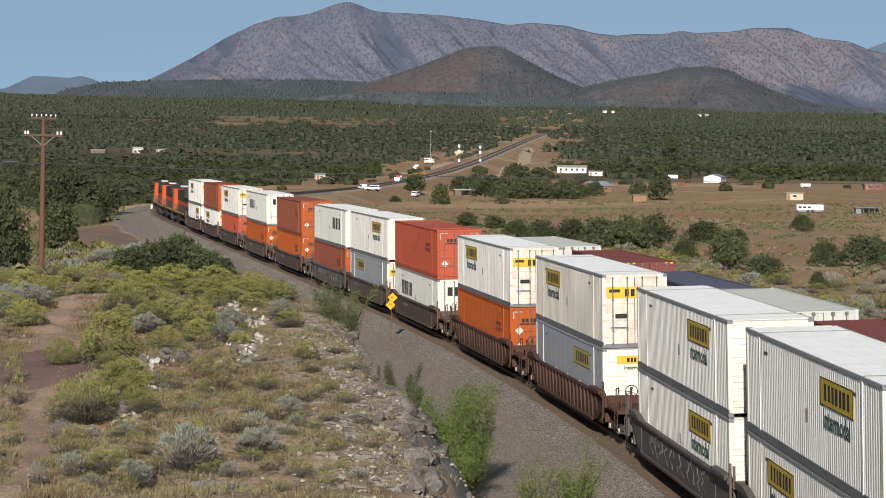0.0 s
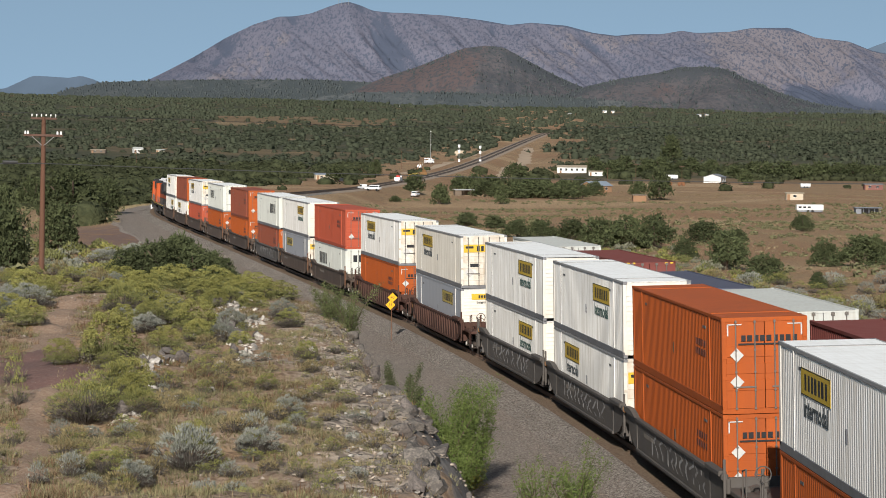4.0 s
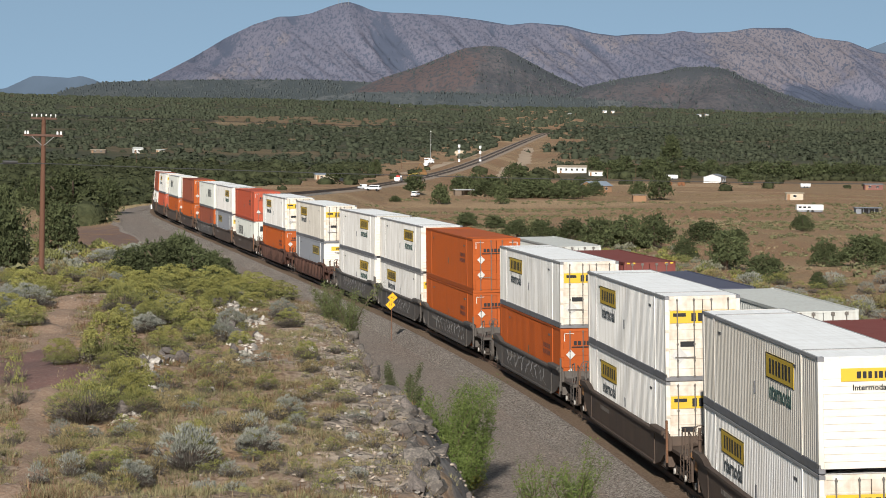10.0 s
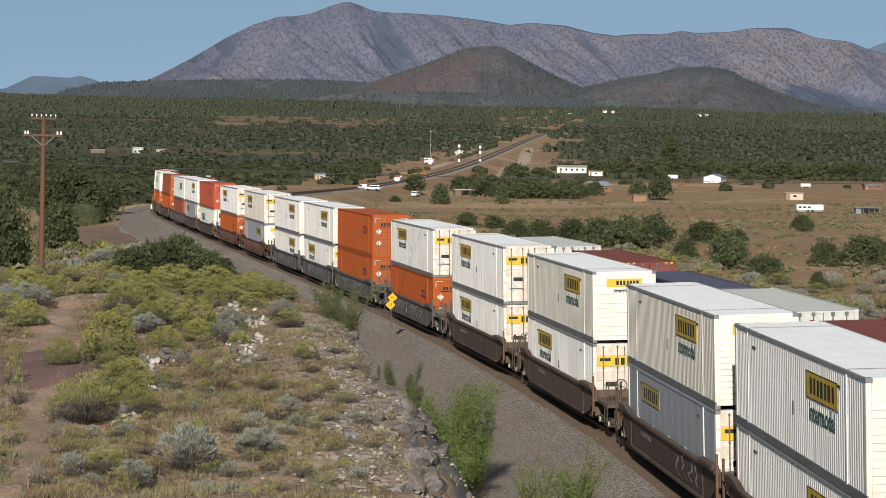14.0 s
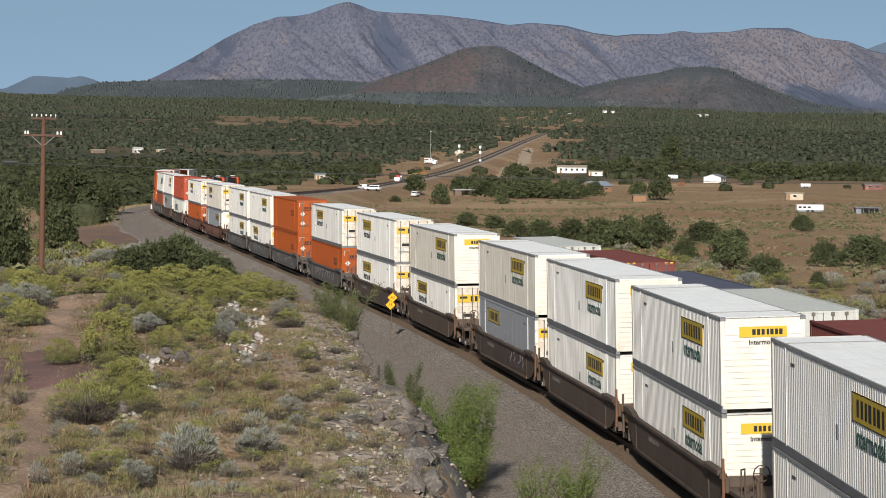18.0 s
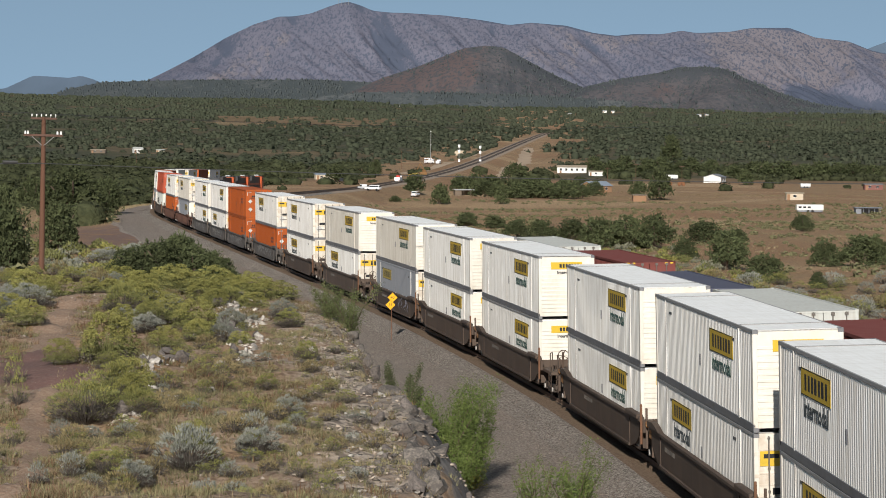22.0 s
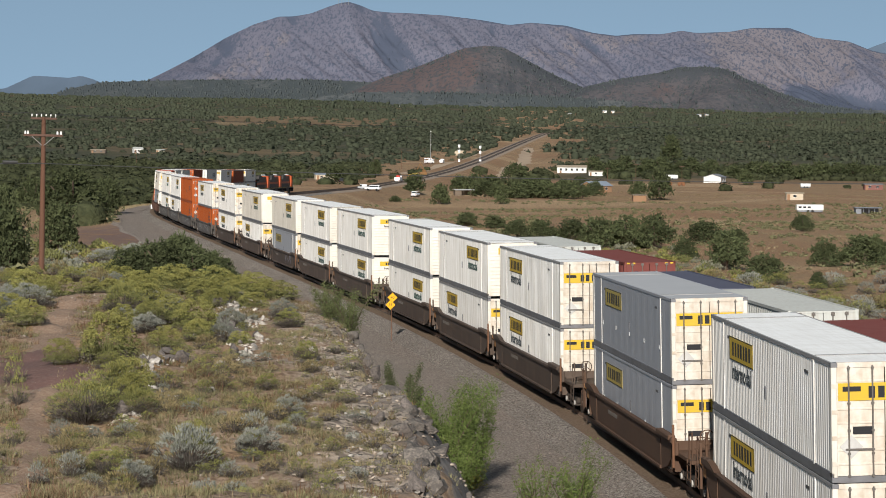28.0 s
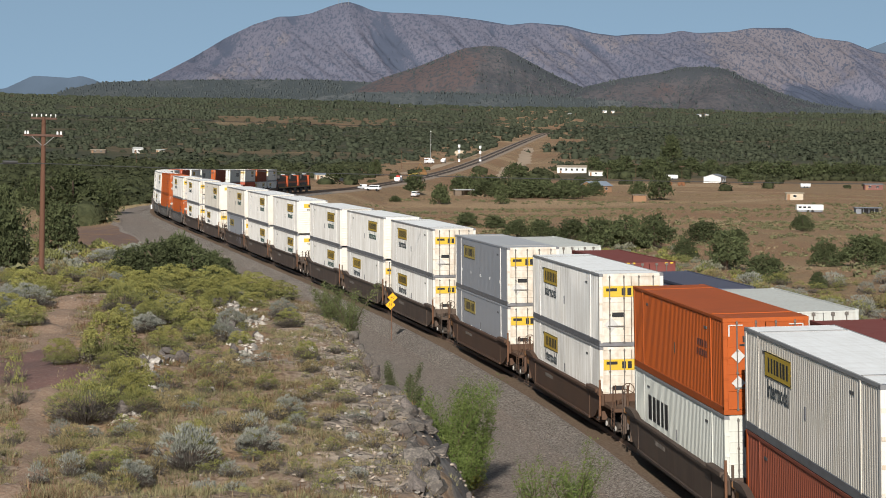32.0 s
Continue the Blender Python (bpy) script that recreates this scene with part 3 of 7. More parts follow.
# ================= containers =================
def corrugated(L, y, z0, z1, pitch, depth, flip):
    """One upright corrugated wall from -L/2 to L/2 in the plane y, its grooves towards the middle."""
    n = int(L / pitch)
    xs, ds = [], []
    for i in range(n):
        a = -L / 2 + i * L / n
        w = L / n
        xs += [a, a + w * .36, a + w * .5, a + w * .86]
        ds += [0, 0, depth, depth]
    xs.append(L / 2)
    ds.append(0)
    sgn = -1 if y > 0 else 1
    v, f = [], []
    for x, d in zip(xs, ds):
        v += [(x, y + sgn * d, z0), (x, y + sgn * d, z1)]
    for i in range(len(xs) - 1):
        q = (2 * i, 2 * i + 2, 2 * i + 3, 2 * i + 1)
        f.append(q[::-1] if flip else q)
    return v, f


def ribbed_panel(x_in, x_out, y0, y1, z0, z1, ribs, depth):
    """One pressed sheet whose level ribs (z from, z to) stand depth out of its outer face."""
    prof = [(x_in, z0), (x_out, z0)]
    for a, b in ribs:
        prof += [(x_out, a - .012), (x_out + depth, a), (x_out + depth, b), (x_out, b + .012)]
    prof += [(x_out, z1), (x_in, z1)]
    n = len(prof)
    v = [(x, y, z) for y in (y0, y1) for x, z in prof]
    f = [(i, (i + 1) % n, n + (i + 1) % n, n + i) for i in range(n)]
    bm = bmesh.new()
    vs = [bm.verts.new(p) for p in v]
    for q in f:
        bm.faces.new([vs[i] for i in q])
    bm.faces.new(vs[:n])
    bm.faces.new(vs[n:][::-1])
    bmesh.ops.recalc_face_normals(bm, faces=bm.faces)
    return bm


def bars(bm, x0, x1, y, z0, z1, n, slant=0.0, seed=0, thick=.012, axis="x"):
    """Blocks in the size of a line of letters, on a face of constant y (or x)."""
    rnd = random.Random(seed)
    w = (x1 - x0) / n
    for i in range(n):
        a = x0 + i * w + w * .1
        b = x0 + (i + 1) * w - w * .14
        blocks = [(a, b - (b - a) * rnd.choice((0, .12, .3)), z0, z1)]
        for (p, q, r, s) in blocks:
            if axis == "x":
                box(bm, p, q, y - thick, y + thick, r, s)
            else:
                box(bm, y - thick, y + thick, p, q, r, s)


def word(text, size, material, parent):
    """A line of raised lettering, centred on its origin."""
    if (text, size) not in _words:
        cu = bpy.data.curves.new("lettering", "FONT")
        cu.body, cu.size, cu.align_x, cu.align_y, cu.extrude, cu.resolution_u = text, size, "CENTER", "CENTER", .004, 2
        cu.offset = size * .02
        tmp = new("lettering", cu)
        bpy.context.view_layer.update()
        _words[text, size] = bpy.data.meshes.new_from_object(tmp.evaluated_get(bpy.context.evaluated_depsgraph_get()))
        bpy.data.objects.remove(tmp)
    me = _words[text, size].copy()
    me.materials.clear()
    me.materials.append(material)
    return part("lettering", me, None, parent)


_words = {}


def container(kind, doors=True):
    """53-foot box. Its doors look towards -x (doors=True) or its plain ribbed front wall does. kinds: white, worn, orange, faded, red, grey, swift."""
    L, W, H = 16.15, 2.59, 2.88
    worn, kind = kind == "worn", "white" if kind == "worn" else kind
    paint = WORN if worn else dict(white=WHITE, swift=SWIFTW, orange=ORANGE, faded=RUST_ORANGE, red=RED, grey=GREYC)[kind]
    endp = dict(white=WHITE_END, swift=SWIFTW, orange=ORANGE, faded=ORANGE, red=RED, grey=WHITE_END)[kind]
    roofp = dict(white=ROOFW, swift=ROOFW, orange=ORANGE, faded=RUST_ORANGE, red=RED, grey=GREYROOF)[kind]
    words = dict(white="white corrugated container with yellow panels", swift="white container with bold dark lettering",
                 orange="bright orange corrugated intermodal container", faded="faded red-orange container with orange doors",
                 red="red-orange container with dark lettering", grey="smooth grey container with white door end")[kind]
    if worn:
        words = "dusty cream-white container with yellow panels"
    ob = thing("container", words + " on a well car", "container", "containers of the moving train")
    hw = W / 2
    # walls
    smooth = kind == "grey"
    for y, nm in ((hw - .02, "side_wall"), (-hw + .02, "side_wall")):
        if smooth:
            v, f = corrugated(L - .5, y, .15, H - .1, 1.2, .006, y > 0)
            part(nm, mesh_from(nm, v, f, [paint]), None, ob)
        else:
            v, f = corrugated(L - .5, y, .15, H - .1, .23 if kind in ("white", "swift") else .24, .014 if kind in ("white", "swift") else .016, y > 0)
            part(nm, mesh_from(nm, v, f, [paint]), None, ob)
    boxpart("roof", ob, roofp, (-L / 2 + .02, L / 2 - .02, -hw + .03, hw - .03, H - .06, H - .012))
    for x in (-6.1, 6.1):
        boxpart("roof_seam", ob, RAILGREY if kind in ("white", "swift", "grey") else paint, (x - .07, x + .07, -hw + .06, hw - .06, H - .02, H + .008), bevel=.006)
    for y in (-hw, hw):
        boxpart("top_rail", ob, paint if kind not in ("white", "swift") else RAILGREY, (-L / 2, L / 2, y - .05 if y > 0 else y, y if y > 0 else y + .05, H - .1, H), bevel=.01)
        boxpart("bottom_rail", ob, DARKRAIL if kind in ("white", "swift", "grey") else paint, (-L / 2, L / 2, y - .06 if y > 0 else y, y if y > 0 else y + .06, 0, .24), bevel=.01)
        for x in (-L / 2, L / 2):
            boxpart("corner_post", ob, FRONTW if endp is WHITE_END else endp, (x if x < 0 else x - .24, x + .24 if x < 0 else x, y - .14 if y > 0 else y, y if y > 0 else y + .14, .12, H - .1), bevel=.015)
            for z in (0, H - .13):
                boxpart("corner_casting", ob, DARKRAIL if kind in ("white", "grey", "swift") else endp, (x - .004 if x < 0 else x - .18, x + .18 if x < 0 else x + .004, y - .165 if y > 0 else y - .004, y + .004 if y > 0 else y + .165, z, z + .125), bevel=.012)
        # lifting posts stand proud, 40 feet apart
        for x in (-6.1, 6.1):
            boxpart("lift_post", ob, WHITE if kind == "grey" else paint, (x - .06, x + .06, y - .04 if y > 0 else y - .004, y + .004 if y > 0 else y + .04, .2, H - .1))
            xs = x - math.copysign(.09, x)
            boxpart("post_seam", ob, DARKRAIL if kind in ("white", "swift", "grey") else paint, (xs - .022, xs + .022, *sorted((y - math.copysign(.045, y), y - math.copysign(.012, y))), .24, H - .1), label="dark seam beside the lifting post")
            boxpart("stencil", ob, mat_once("dark_stencil", (.10, .10, .10)), (x - math.copysign(.85, x) - .22, x - math.copysign(.85, x) + .22, *sorted((y - math.copysign(.035, y), y - math.copysign(.014, y))), H - .52, H - .44))
        boxpart("data_plate", ob, DARKRAIL if kind in ("white", "swift", "grey") else mat_once("dark_green_grey_plate", (.09, .075, .055)), (-.07, .07, *sorted((y - math.copysign(.035, y), y - math.copysign(.008, y))), 1.15, 1.5), bevel=.01, label="small dark upright plate on the wall")
    # ends: d = the end that looks to -x
    for sx in (-1, 1):
        is_door = doors if sx < 0 else not doors
        xe = sx * L / 2
        x_in, x_out = (xe - sx * .06, xe - sx * .02)
        if is_door:
            for y0, y1 in ((-hw + .13, -.012), (.012, hw - .13)):
                light = endp in (WHITE_END, SWIFTW)
                ribs = [(.42 + i * .33, .455 + i * .33) for i in range(7)] if light else [(z, z + .3) for z in (.7, 1.2, 1.7)]
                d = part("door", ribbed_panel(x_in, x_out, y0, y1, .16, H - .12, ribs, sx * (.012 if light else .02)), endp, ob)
                for fr in (.25, .75):
                    yy = y0 + (y1 - y0) * fr
                    bm = bmesh.new()
                    xr = xe + sx * .02
                    rod(bm, (xr, yy, .12), (xr, yy, H - .08), .022, 6)
                    for z in (.16, .7, 1.25, 1.9, H - .14):
                        box(bm, xr - .026, xr + .026, yy - .034, yy + .034, z - .025, z + .025)
                    part("lock_rod", bm, STEEL, d, "worn steel locking bar")
                bm = bmesh.new()
                box(bm, xe + sx * .03 - .015, xe + sx * .03 + .015, y0 + .25, y1 - .2, .78, .82)
                part("door_handle", bm, STEEL, d)
                yy = -hw + .08 if y0 < -.5 else hw - .08
                boxpart("hinges", d, endp, *[(xe - .015, xe + .015, yy - .07, yy + .07, .4 + i * .62, .5 + i * .62) for i in range(4)])
            boxpart("door_header", ob, endp, (min(xe, xe - sx * .1), max(xe, xe - sx * .1), -hw + .13, hw - .13, H - .13, H - .005))
            boxpart("door_sill", ob, DARKRAIL if kind in ("white", "grey", "swift") else endp, (min(xe, xe - sx * .1), max(xe, xe - sx * .1), -hw + .13, hw - .13, 0, .15))
            if kind in ("white", "grey"):
                yb = boxpart("yellow_panel", ob, YELLOW, (min(xe - sx * .02, xe + sx * .004), max(xe - sx * .02, xe + sx * .004), -hw + .17, hw - .17, H - .92, H - .5), label="yellow panel with dark lettering")
                bm = bmesh.new()
                bars(bm, -.95, .45, xe + sx * .006, H - .86, H - .58, 6, seed=4, axis="y", thick=.004)
                box(bm, min(xe, xe + sx * .01), max(xe, xe + sx * .01), .58, 1.02, H - .70, H - .58)
                part("lettering", bm, BLACK, yb)
                boxpart("notice", ob, BLACK, (min(xe, xe + sx * .006), max(xe, xe + sx * .006), .3, .78, H - 1.72, H - 1.54), label="small dark notice plate")
                bm = bmesh.new()
                box(bm, -.006, .006, -.2, .2, -.2, .2)
                bmesh.ops.rotate(bm, verts=bm.verts, cent=(0, 0, 0), matrix=Matrix.Rotation(radians(45), 3, "X"))
                bmesh.ops.translate(bm, verts=bm.verts, vec=(xe + sx * .004, .82, .86))
                part("placard", bm, DULLP, ob, "dull worn diamond placard holder")
            elif kind in ("orange", "faded", "red"):
                bm = bmesh.new()
                bars(bm, -1.0, .75, xe + sx * .0, H - .72, H - .54, 9, seed=7, axis="y", thick=.012)
                box(bm, xe - .012, xe + .012, -1.0, .8, H - .83, H - .78)
                part("lettering", bm, BLACK, ob)
                bm = bmesh.new()
                for ya, yb_ in ((-hw + .16, -hw + .2), (hw - .2, hw - .16)):
                    box(bm, xe - .01, xe + .01, ya, yb_, H - .55, H - .2)
                for ya, yb_ in ((-hw + .16, -hw + .6), (hw - .6, hw - .16)):
                    box(bm, xe - .01, xe + .01, ya, yb_, H - .23, H - .2)
                part("reflective_mark", bm, DULLP, ob, "white reflective corner marking")
                for z in ((.95, 1.75) if kind == "orange" else (.9,)):
                    bm = bmesh.new()
                    box(bm, -.008, .008, -.15, .15, -.15, .15)
                    bmesh.ops.rotate(bm, verts=bm.verts, cent=(0, 0, 0), matrix=Matrix.Rotation(radians(45), 3, "X"))
                    bmesh.ops.translate(bm, verts=bm.verts, vec=(xe + sx * .02, .85, z))
                    part("placard", bm, DULLP, ob, "dull white diamond placard")
            else:
                bm = bmesh.new()
                bars(bm, -.2, .9, xe + sx * .0, H - .95, H - .45, 2, seed=3, axis="y", thick=.01)
                part("lettering", bm, BLACK, ob)
        else:
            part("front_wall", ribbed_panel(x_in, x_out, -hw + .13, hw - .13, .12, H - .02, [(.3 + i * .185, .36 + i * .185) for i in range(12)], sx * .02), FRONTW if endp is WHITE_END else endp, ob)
            if kind in ("white", "grey"):
                yb = boxpart("yellow_panel", ob, YELLOW, (min(xe - sx * .02, xe + sx * .004), max(xe - sx * .02, xe + sx * .004), -.72, .72, H - .62, H - .3), label="yellow panel with dark lettering")
                bm = bmesh.new()
                bars(bm, -.6, .35, xe + sx * .006, H - .55, H - .38, 7, seed=4, axis="y", thick=.004)
                part("lettering", bm, BLACK, yb)
                w = word("Intermodal", .2, BLACK, ob)
                w.matrix_basis = Matrix.Translation((xe + sx * .002, 0, H - .78)) @ pose(0, 0, 0, 90, 0, -90 if sx < 0 else 90)
    # markings on both sides, towards the front wall
    fx = 1 if doors else -1
    for y in (-hw, hw):
        sy = 1 if y > 0 else -1
        a, b = sorted((fx * (L / 2 - 2.9), fx * (L / 2 - 6.4)))
        if kind in ("white", "grey"):
            yb = boxpart("yellow_panel", ob, YELLOW if kind == "white" else mat_once("dulled_yellow_panel", (.42, .32, .08)), (a, b, min(y - sy * .07, y - sy * .012), max(y - sy * .07, y - sy * .012), H - 1.1, H - .42), label="yellow panel with dark border")
            bm = bmesh.new()
            for q in ((a, b, H - .445, H - .42), (a, b, H - 1.1, H - 1.075), (a, a + .04, H - 1.1, H - .42), (b - .04, b, H - 1.1, H - .42)):
                box(bm, q[0], q[1], y - sy * .012 - .004, y - sy * .012 + .004, q[2], q[3])
            bars(bm, a + .32, b - .32, y - sy * .012, H - .96, H - .56, 7, seed=5, thick=.005)
            part("lettering", bm, BLACK, yb)
            if kind == "white":
                w = word("Intermodal", .66, GREEN if doors is False else mat_once("dark_grey_lettering", (.06, .07, .075)), ob)
                w.matrix_basis = Matrix.Translation(((a + b) / 2, y - sy * .016, H - 1.43)) @ pose(0, 0, 0, 90, 0, 180 if sy > 0 else 0)
            else:
                bm = bmesh.new()
                for i in range(5):
                    x = -L / 2 + 2.2 + i * 2.9
                    box(bm, x - .07, x + .07, y - .006, y + .006, 1.0, 1.14)
                part("rivet_plate", bm, PLACARD, ob)
        elif kind == "swift":
            bm = bmesh.new()
            bars(bm, a - .2, b + .2, y - sy * .02, H - 1.6, H - .75, 5, seed=9, thick=.006)
            part("lettering", bm, BLACK, ob)
        else:
            bm = bmesh.new()
            c0, c1 = sorted((fx * -(L / 2 - 4.3), fx * -(L / 2 - 2.6)))
            bars(bm, c0, c1, y - sy * .02, H - 1.1, H - .9, 6, seed=11, thick=.006)
            bars(bm, c0, c1, y - sy * .02, H - 1.4, H - 1.2, 6, seed=12, thick=.006)
            part("lettering", bm, mat_once("dark_red_lettering", (.10, .03, .02)), ob)
    return ob


_mats = {}


def mat_once(name, col, rough=.6):
    if name not in _mats:
        _mats[name] = mat(name, col, rough)
    return _mats[name]


# ================= well cars =================
def bogie(parent, x):
    """Two axles under a car's end; their wheels stand on the rails."""
    zc = RAILHEAD + .46
    b = bmesh.new()
    for y in (-1.0, 1.0):
        box(b, x - 1.15, x + 1.15, y - .09, y + .09, zc, zc + .22, .03)
        box(b, x - .3, x + .3, y - .11, y + .11, zc - .18, zc + .22, .03)
        for dx in (-.89, .89):
            box(b, x + dx - .16, x + dx + .16, y - .12, y + .12, zc - .12, zc + .18, .02)
    box(b, x - .22, x + .22, -1.0, 1.0, zc + .02, zc + .36, .03)
    bo = part("bogie", b, TRUCK, parent)
    for dx in (-.89, .89):
        for y in (-.76, .76):
            w = bmesh.new()
            rod(w, (x + dx, y - .065, zc), (x + dx, y + .065, zc), .46, 20)
            rod(w, (x + dx, y - .11 if y < 0 else y + .06, zc), (x + dx, y - .06 if y < 0 else y + .11, zc), .17, 12)
            part("wheel", w, WHEEL, bo)
            cap = bmesh.new()
            yc = y * 1.5
            rod(cap, (x + dx, yc - .03, zc), (x + dx, yc + .03, zc), .11, 10)
            part("bearing_cap", cap, BEARING, bo, "pale worn bearing cap")
    return bo


def well_car(style, front, rear, bogies, seed=0):
    """One well unit; front and rear: half lengths to its coupling; bogies: their places along it."""
    paint, word = dict(brown=(WELL_BROWN, "dark brown"), marked=(WELL_BROWN, "dark brown graffitied"), rust=(WELL_RUST, "rust-red ribbed"), grey=(WELL_GREY, "dark grey graffitied"), tan=(WELL_TAN, "rusty brown"))[style]
    ob = thing("well_car", word + " double-stack well car on the main track", "railcar", "well cars of the moving train")
    half = 8.55
    for y in (-1.42, 1.42):
        sy = 1 if y > 0 else -1
        v, f = [], []
        # side sill: deeper in the middle, stepping up over the bogies
        prof = [(-half, .86), (-half + .35, .74), (-half + .8, .50), (-half + 1.7, .30), (half - 1.7, .30), (half - .8, .50), (half - .35, .74), (half, .86)]
        bm = bmesh.new()
        pts = [(-half, 1.42), *prof, (half, 1.42)]
        inner = [bm.verts.new((x, y - sy * .05, z)) for x, z in pts]
        outer = [bm.verts.new((x, y, z)) for x, z in pts]
        bm.faces.new(inner)
        bm.faces.new(outer[::-1])
        for i in range(len(pts)):
            j = (i + 1) % len(pts)
            bm.faces.new((inner[i], outer[i], outer[j], inner[j]))
        bmesh.ops.recalc_face_normals(bm, faces=bm.faces)
        side = part("side_sill", bm, paint, ob)
        boxpart("top_chord", side, paint, (-half - .1, half + .1, min(y - sy * .1, y + sy * .07), max(y - sy * .1, y + sy * .07), 1.36, 1.48), bevel=.015)
        boxpart("bottom_chord", side, paint, (-half + 1.85, half - 1.85, min(y - sy * .1, y + sy * .06), max(y - sy * .1, y + sy * .06), .27, .38), bevel=.015)
        if style == "rust":
            for i in range(19):
                x = -half + 1.0 + i * (2 * half - 2) / 18
                zb = max(.36, .36 + (1.9 - (half - abs(x))) * .42)
                bm = bmesh.new()
                vs = box(bm, x - .06, x + .06, min(y, y + sy * .1), max(y, y + sy * .1), zb, 1.38)
                for q in vs:
                    if q.co.z < 1 and abs(q.co.y) > 1.45:
                        q.co.y = y + sy * .03
                part("rib", bm, paint, side)
        else:
            for x in (-half + 1.9, half - 1.9):
                boxpart("rib", side, paint, (x - .03, x + .03, min(y, y + sy * .02), max(y, y + sy * .02), .36, 1.38))
        # raised walkway shoulders over both ends of the well
        for sx in (-1, 1):
            e = sx * (half + .25)
            if sx < 0:
                boxpart("shoulder", side, paint, (*sorted((sx * (half - 1.9), e)), *sorted((y - sy * .08, y + sy * .17)), 1.484, 1.66), bevel=.03)
            else:
                bm = bmesh.new()
                way = [(half - 2.1, 1.485), (e, 1.485), (e, 1.66), (half - .9, 1.70), (half - 1.5, 1.62)]
                near, far = ([bm.verts.new((p, q, z)) for p, z in way] for q in (y - sy * .08, y + sy * .12))
                bm.faces.new(near)
                bm.faces.new(far[::-1])
                for k in range(5):
                    bm.faces.new((near[k], far[k], far[(k + 1) % 5], near[(k + 1) % 5]))
                bmesh.ops.recalc_face_normals(bm, faces=bm.faces)
                part("shoulder", bm, paint, side)
            boxpart("shoulder_cap", side, RUSTCAP if sx > 0 and style != "rust" else paint, (*sorted((e, e + sx * .28)), *sorted((y - sy * .08, y + sy * .13)), 1.40, 1.60), bevel=.04)
            boxpart("grab_post", side, POSTRUST if sx < 0 and style in ("tan", "brown", "marked") else paint, (*sorted((sx * (half + .56), sx * (half + .62))), *sorted((y + sy * .02, y + sy * .10)), .62, 2.05), bevel=.01)
        rnd = random.Random(seed + int(y * 10))
        if style != "rust":
            bm = bmesh.new()
            x = rnd.uniform(1, 4)
            bars(bm, x, x + 2.0, y + sy * .003, .95, 1.1, 9, seed=seed + 3, thick=.004)
            part("lettering", bm, mat_once("faded_grey_stencil", (.13, .115, .10)), side)
        if style in ("grey", "marked") and y > 0:
            x = rnd.uniform(-6.2, -4.8)
            for i in range(11 if style == "grey" else 4):
                w, z0, h = rnd.uniform(.5, .75), .5 + rnd.uniform(0, .08), rnd.uniform(.62, .76)
                way = [(rnd.choice((0, .5, 1)) * w if q else 0, q / 4) for q in range(5)]
                bm = bmesh.new()
                pair = [(bm.verts.new((x + p, y + .006, z0 + q * h)), bm.verts.new((x + p + .17, y + .006, z0 + q * h + .05))) for p, q in way]
                for (a, b), (c, d) in zip(pair, pair[1:]):
                    bm.faces.new((a, b, d, c))
                bmesh.ops.recalc_face_normals(bm, faces=bm.faces)
                bmesh.ops.solidify(bm, geom=bm.faces[:], thickness=.005)
                part("graffiti_stroke", bm, GRAFF if style == "grey" else GRAFFB, side, "pale sprayed scrawl")
                x += w + .32
    boxpart("well_floor", ob, paint, (-half + .3, half - .3, -1.3, 1.3, .26, .34), *[(x - .12, x + .12, -1.36, 1.36, .22, .36) for x in (-6, -3, 0, 3, 6)])
    for sx, reach in ((1, front), (-1, rear)):
        xs = sorted((sx * half, sx * (reach - .35)))
        boxpart("end_platform", ob, paint, (*xs, -1.3, 1.3, .98, 1.12), (*sorted((sx * half, sx * (reach - .6))), -.35, .35, .62, 1.0), bevel=.02)
        boxpart("end_bulkhead", ob, paint, (*sorted((sx * half, sx * (half - .12))), -1.42, 1.42, .4, 1.42))
        boxpart("coupler", ob, TRUCK, (*sorted((sx * (reach - .6), sx * (reach + .12))), -.14, .14, .7, .98), bevel=.03)
        if reach > 10.5:
            # brake post, ladder irons and hand rails on the free end
            x = sx * (reach - .45)
            for y in (-1.25, 1.25):
                bm = bmesh.new()
                rod(bm, (x, y, 1.1), (x, y, 2.0), .025, 6)
                rod(bm, (x - sx * .5, y, 1.1), (x - sx * .5, y, 1.9), .025, 6)
                rod(bm, (x, y, 2.0), (x - sx * .5, y, 1.9), .025, 6)
                part("handrail", bm, paint, ob)
                bm = bmesh.new()
                for z in (.45, .7, .95):
                    rod(bm, (x, y * 1.05, z), (x - sx * .5, y * 1.05, z), .02, 6)
                rod(bm, (x, y * 1.05, .4), (x, y * 1.05, 1.1), .02, 6)
                rod(bm, (x - sx * .5, y * 1.05, .4), (x - sx * .5, y * 1.05, 1.1), .02, 6)
                part("ladder", bm, paint, ob)
            if sx < 0:
                bm = bmesh.new()
                rod(bm, (x + .1, .75, 1.1), (x + .1, .75, 2.0), .05, 8)
                ring = [Vector((x + .02, .75 + .24 * math.cos(k * .628), 1.85 + .24 * math.sin(k * .628))) for k in range(10)]
                for k in range(10):
                    rod(bm, ring[k], ring[(k + 1) % 10], .02, 5)
                for k in range(0, 10, 3):
                    rod(bm, ring[k], (x + .02, .75, 1.85), .014, 4)
                part("brake_wheel", bm, paint, ob)
        bm = bmesh.new()
        rod(bm, (sx * (half + .5), .5, 1.16), (sx * (half + 1.0), .9, 1.16), .12, 8)
        part("brake_cylinder", bm, paint, ob)
        boxpart("air_reservoir", ob, paint, (sx * (half + .9) - .25, sx * (half + .9) + .25, -.9, -.4, 1.1, 1.4), bevel=.06)
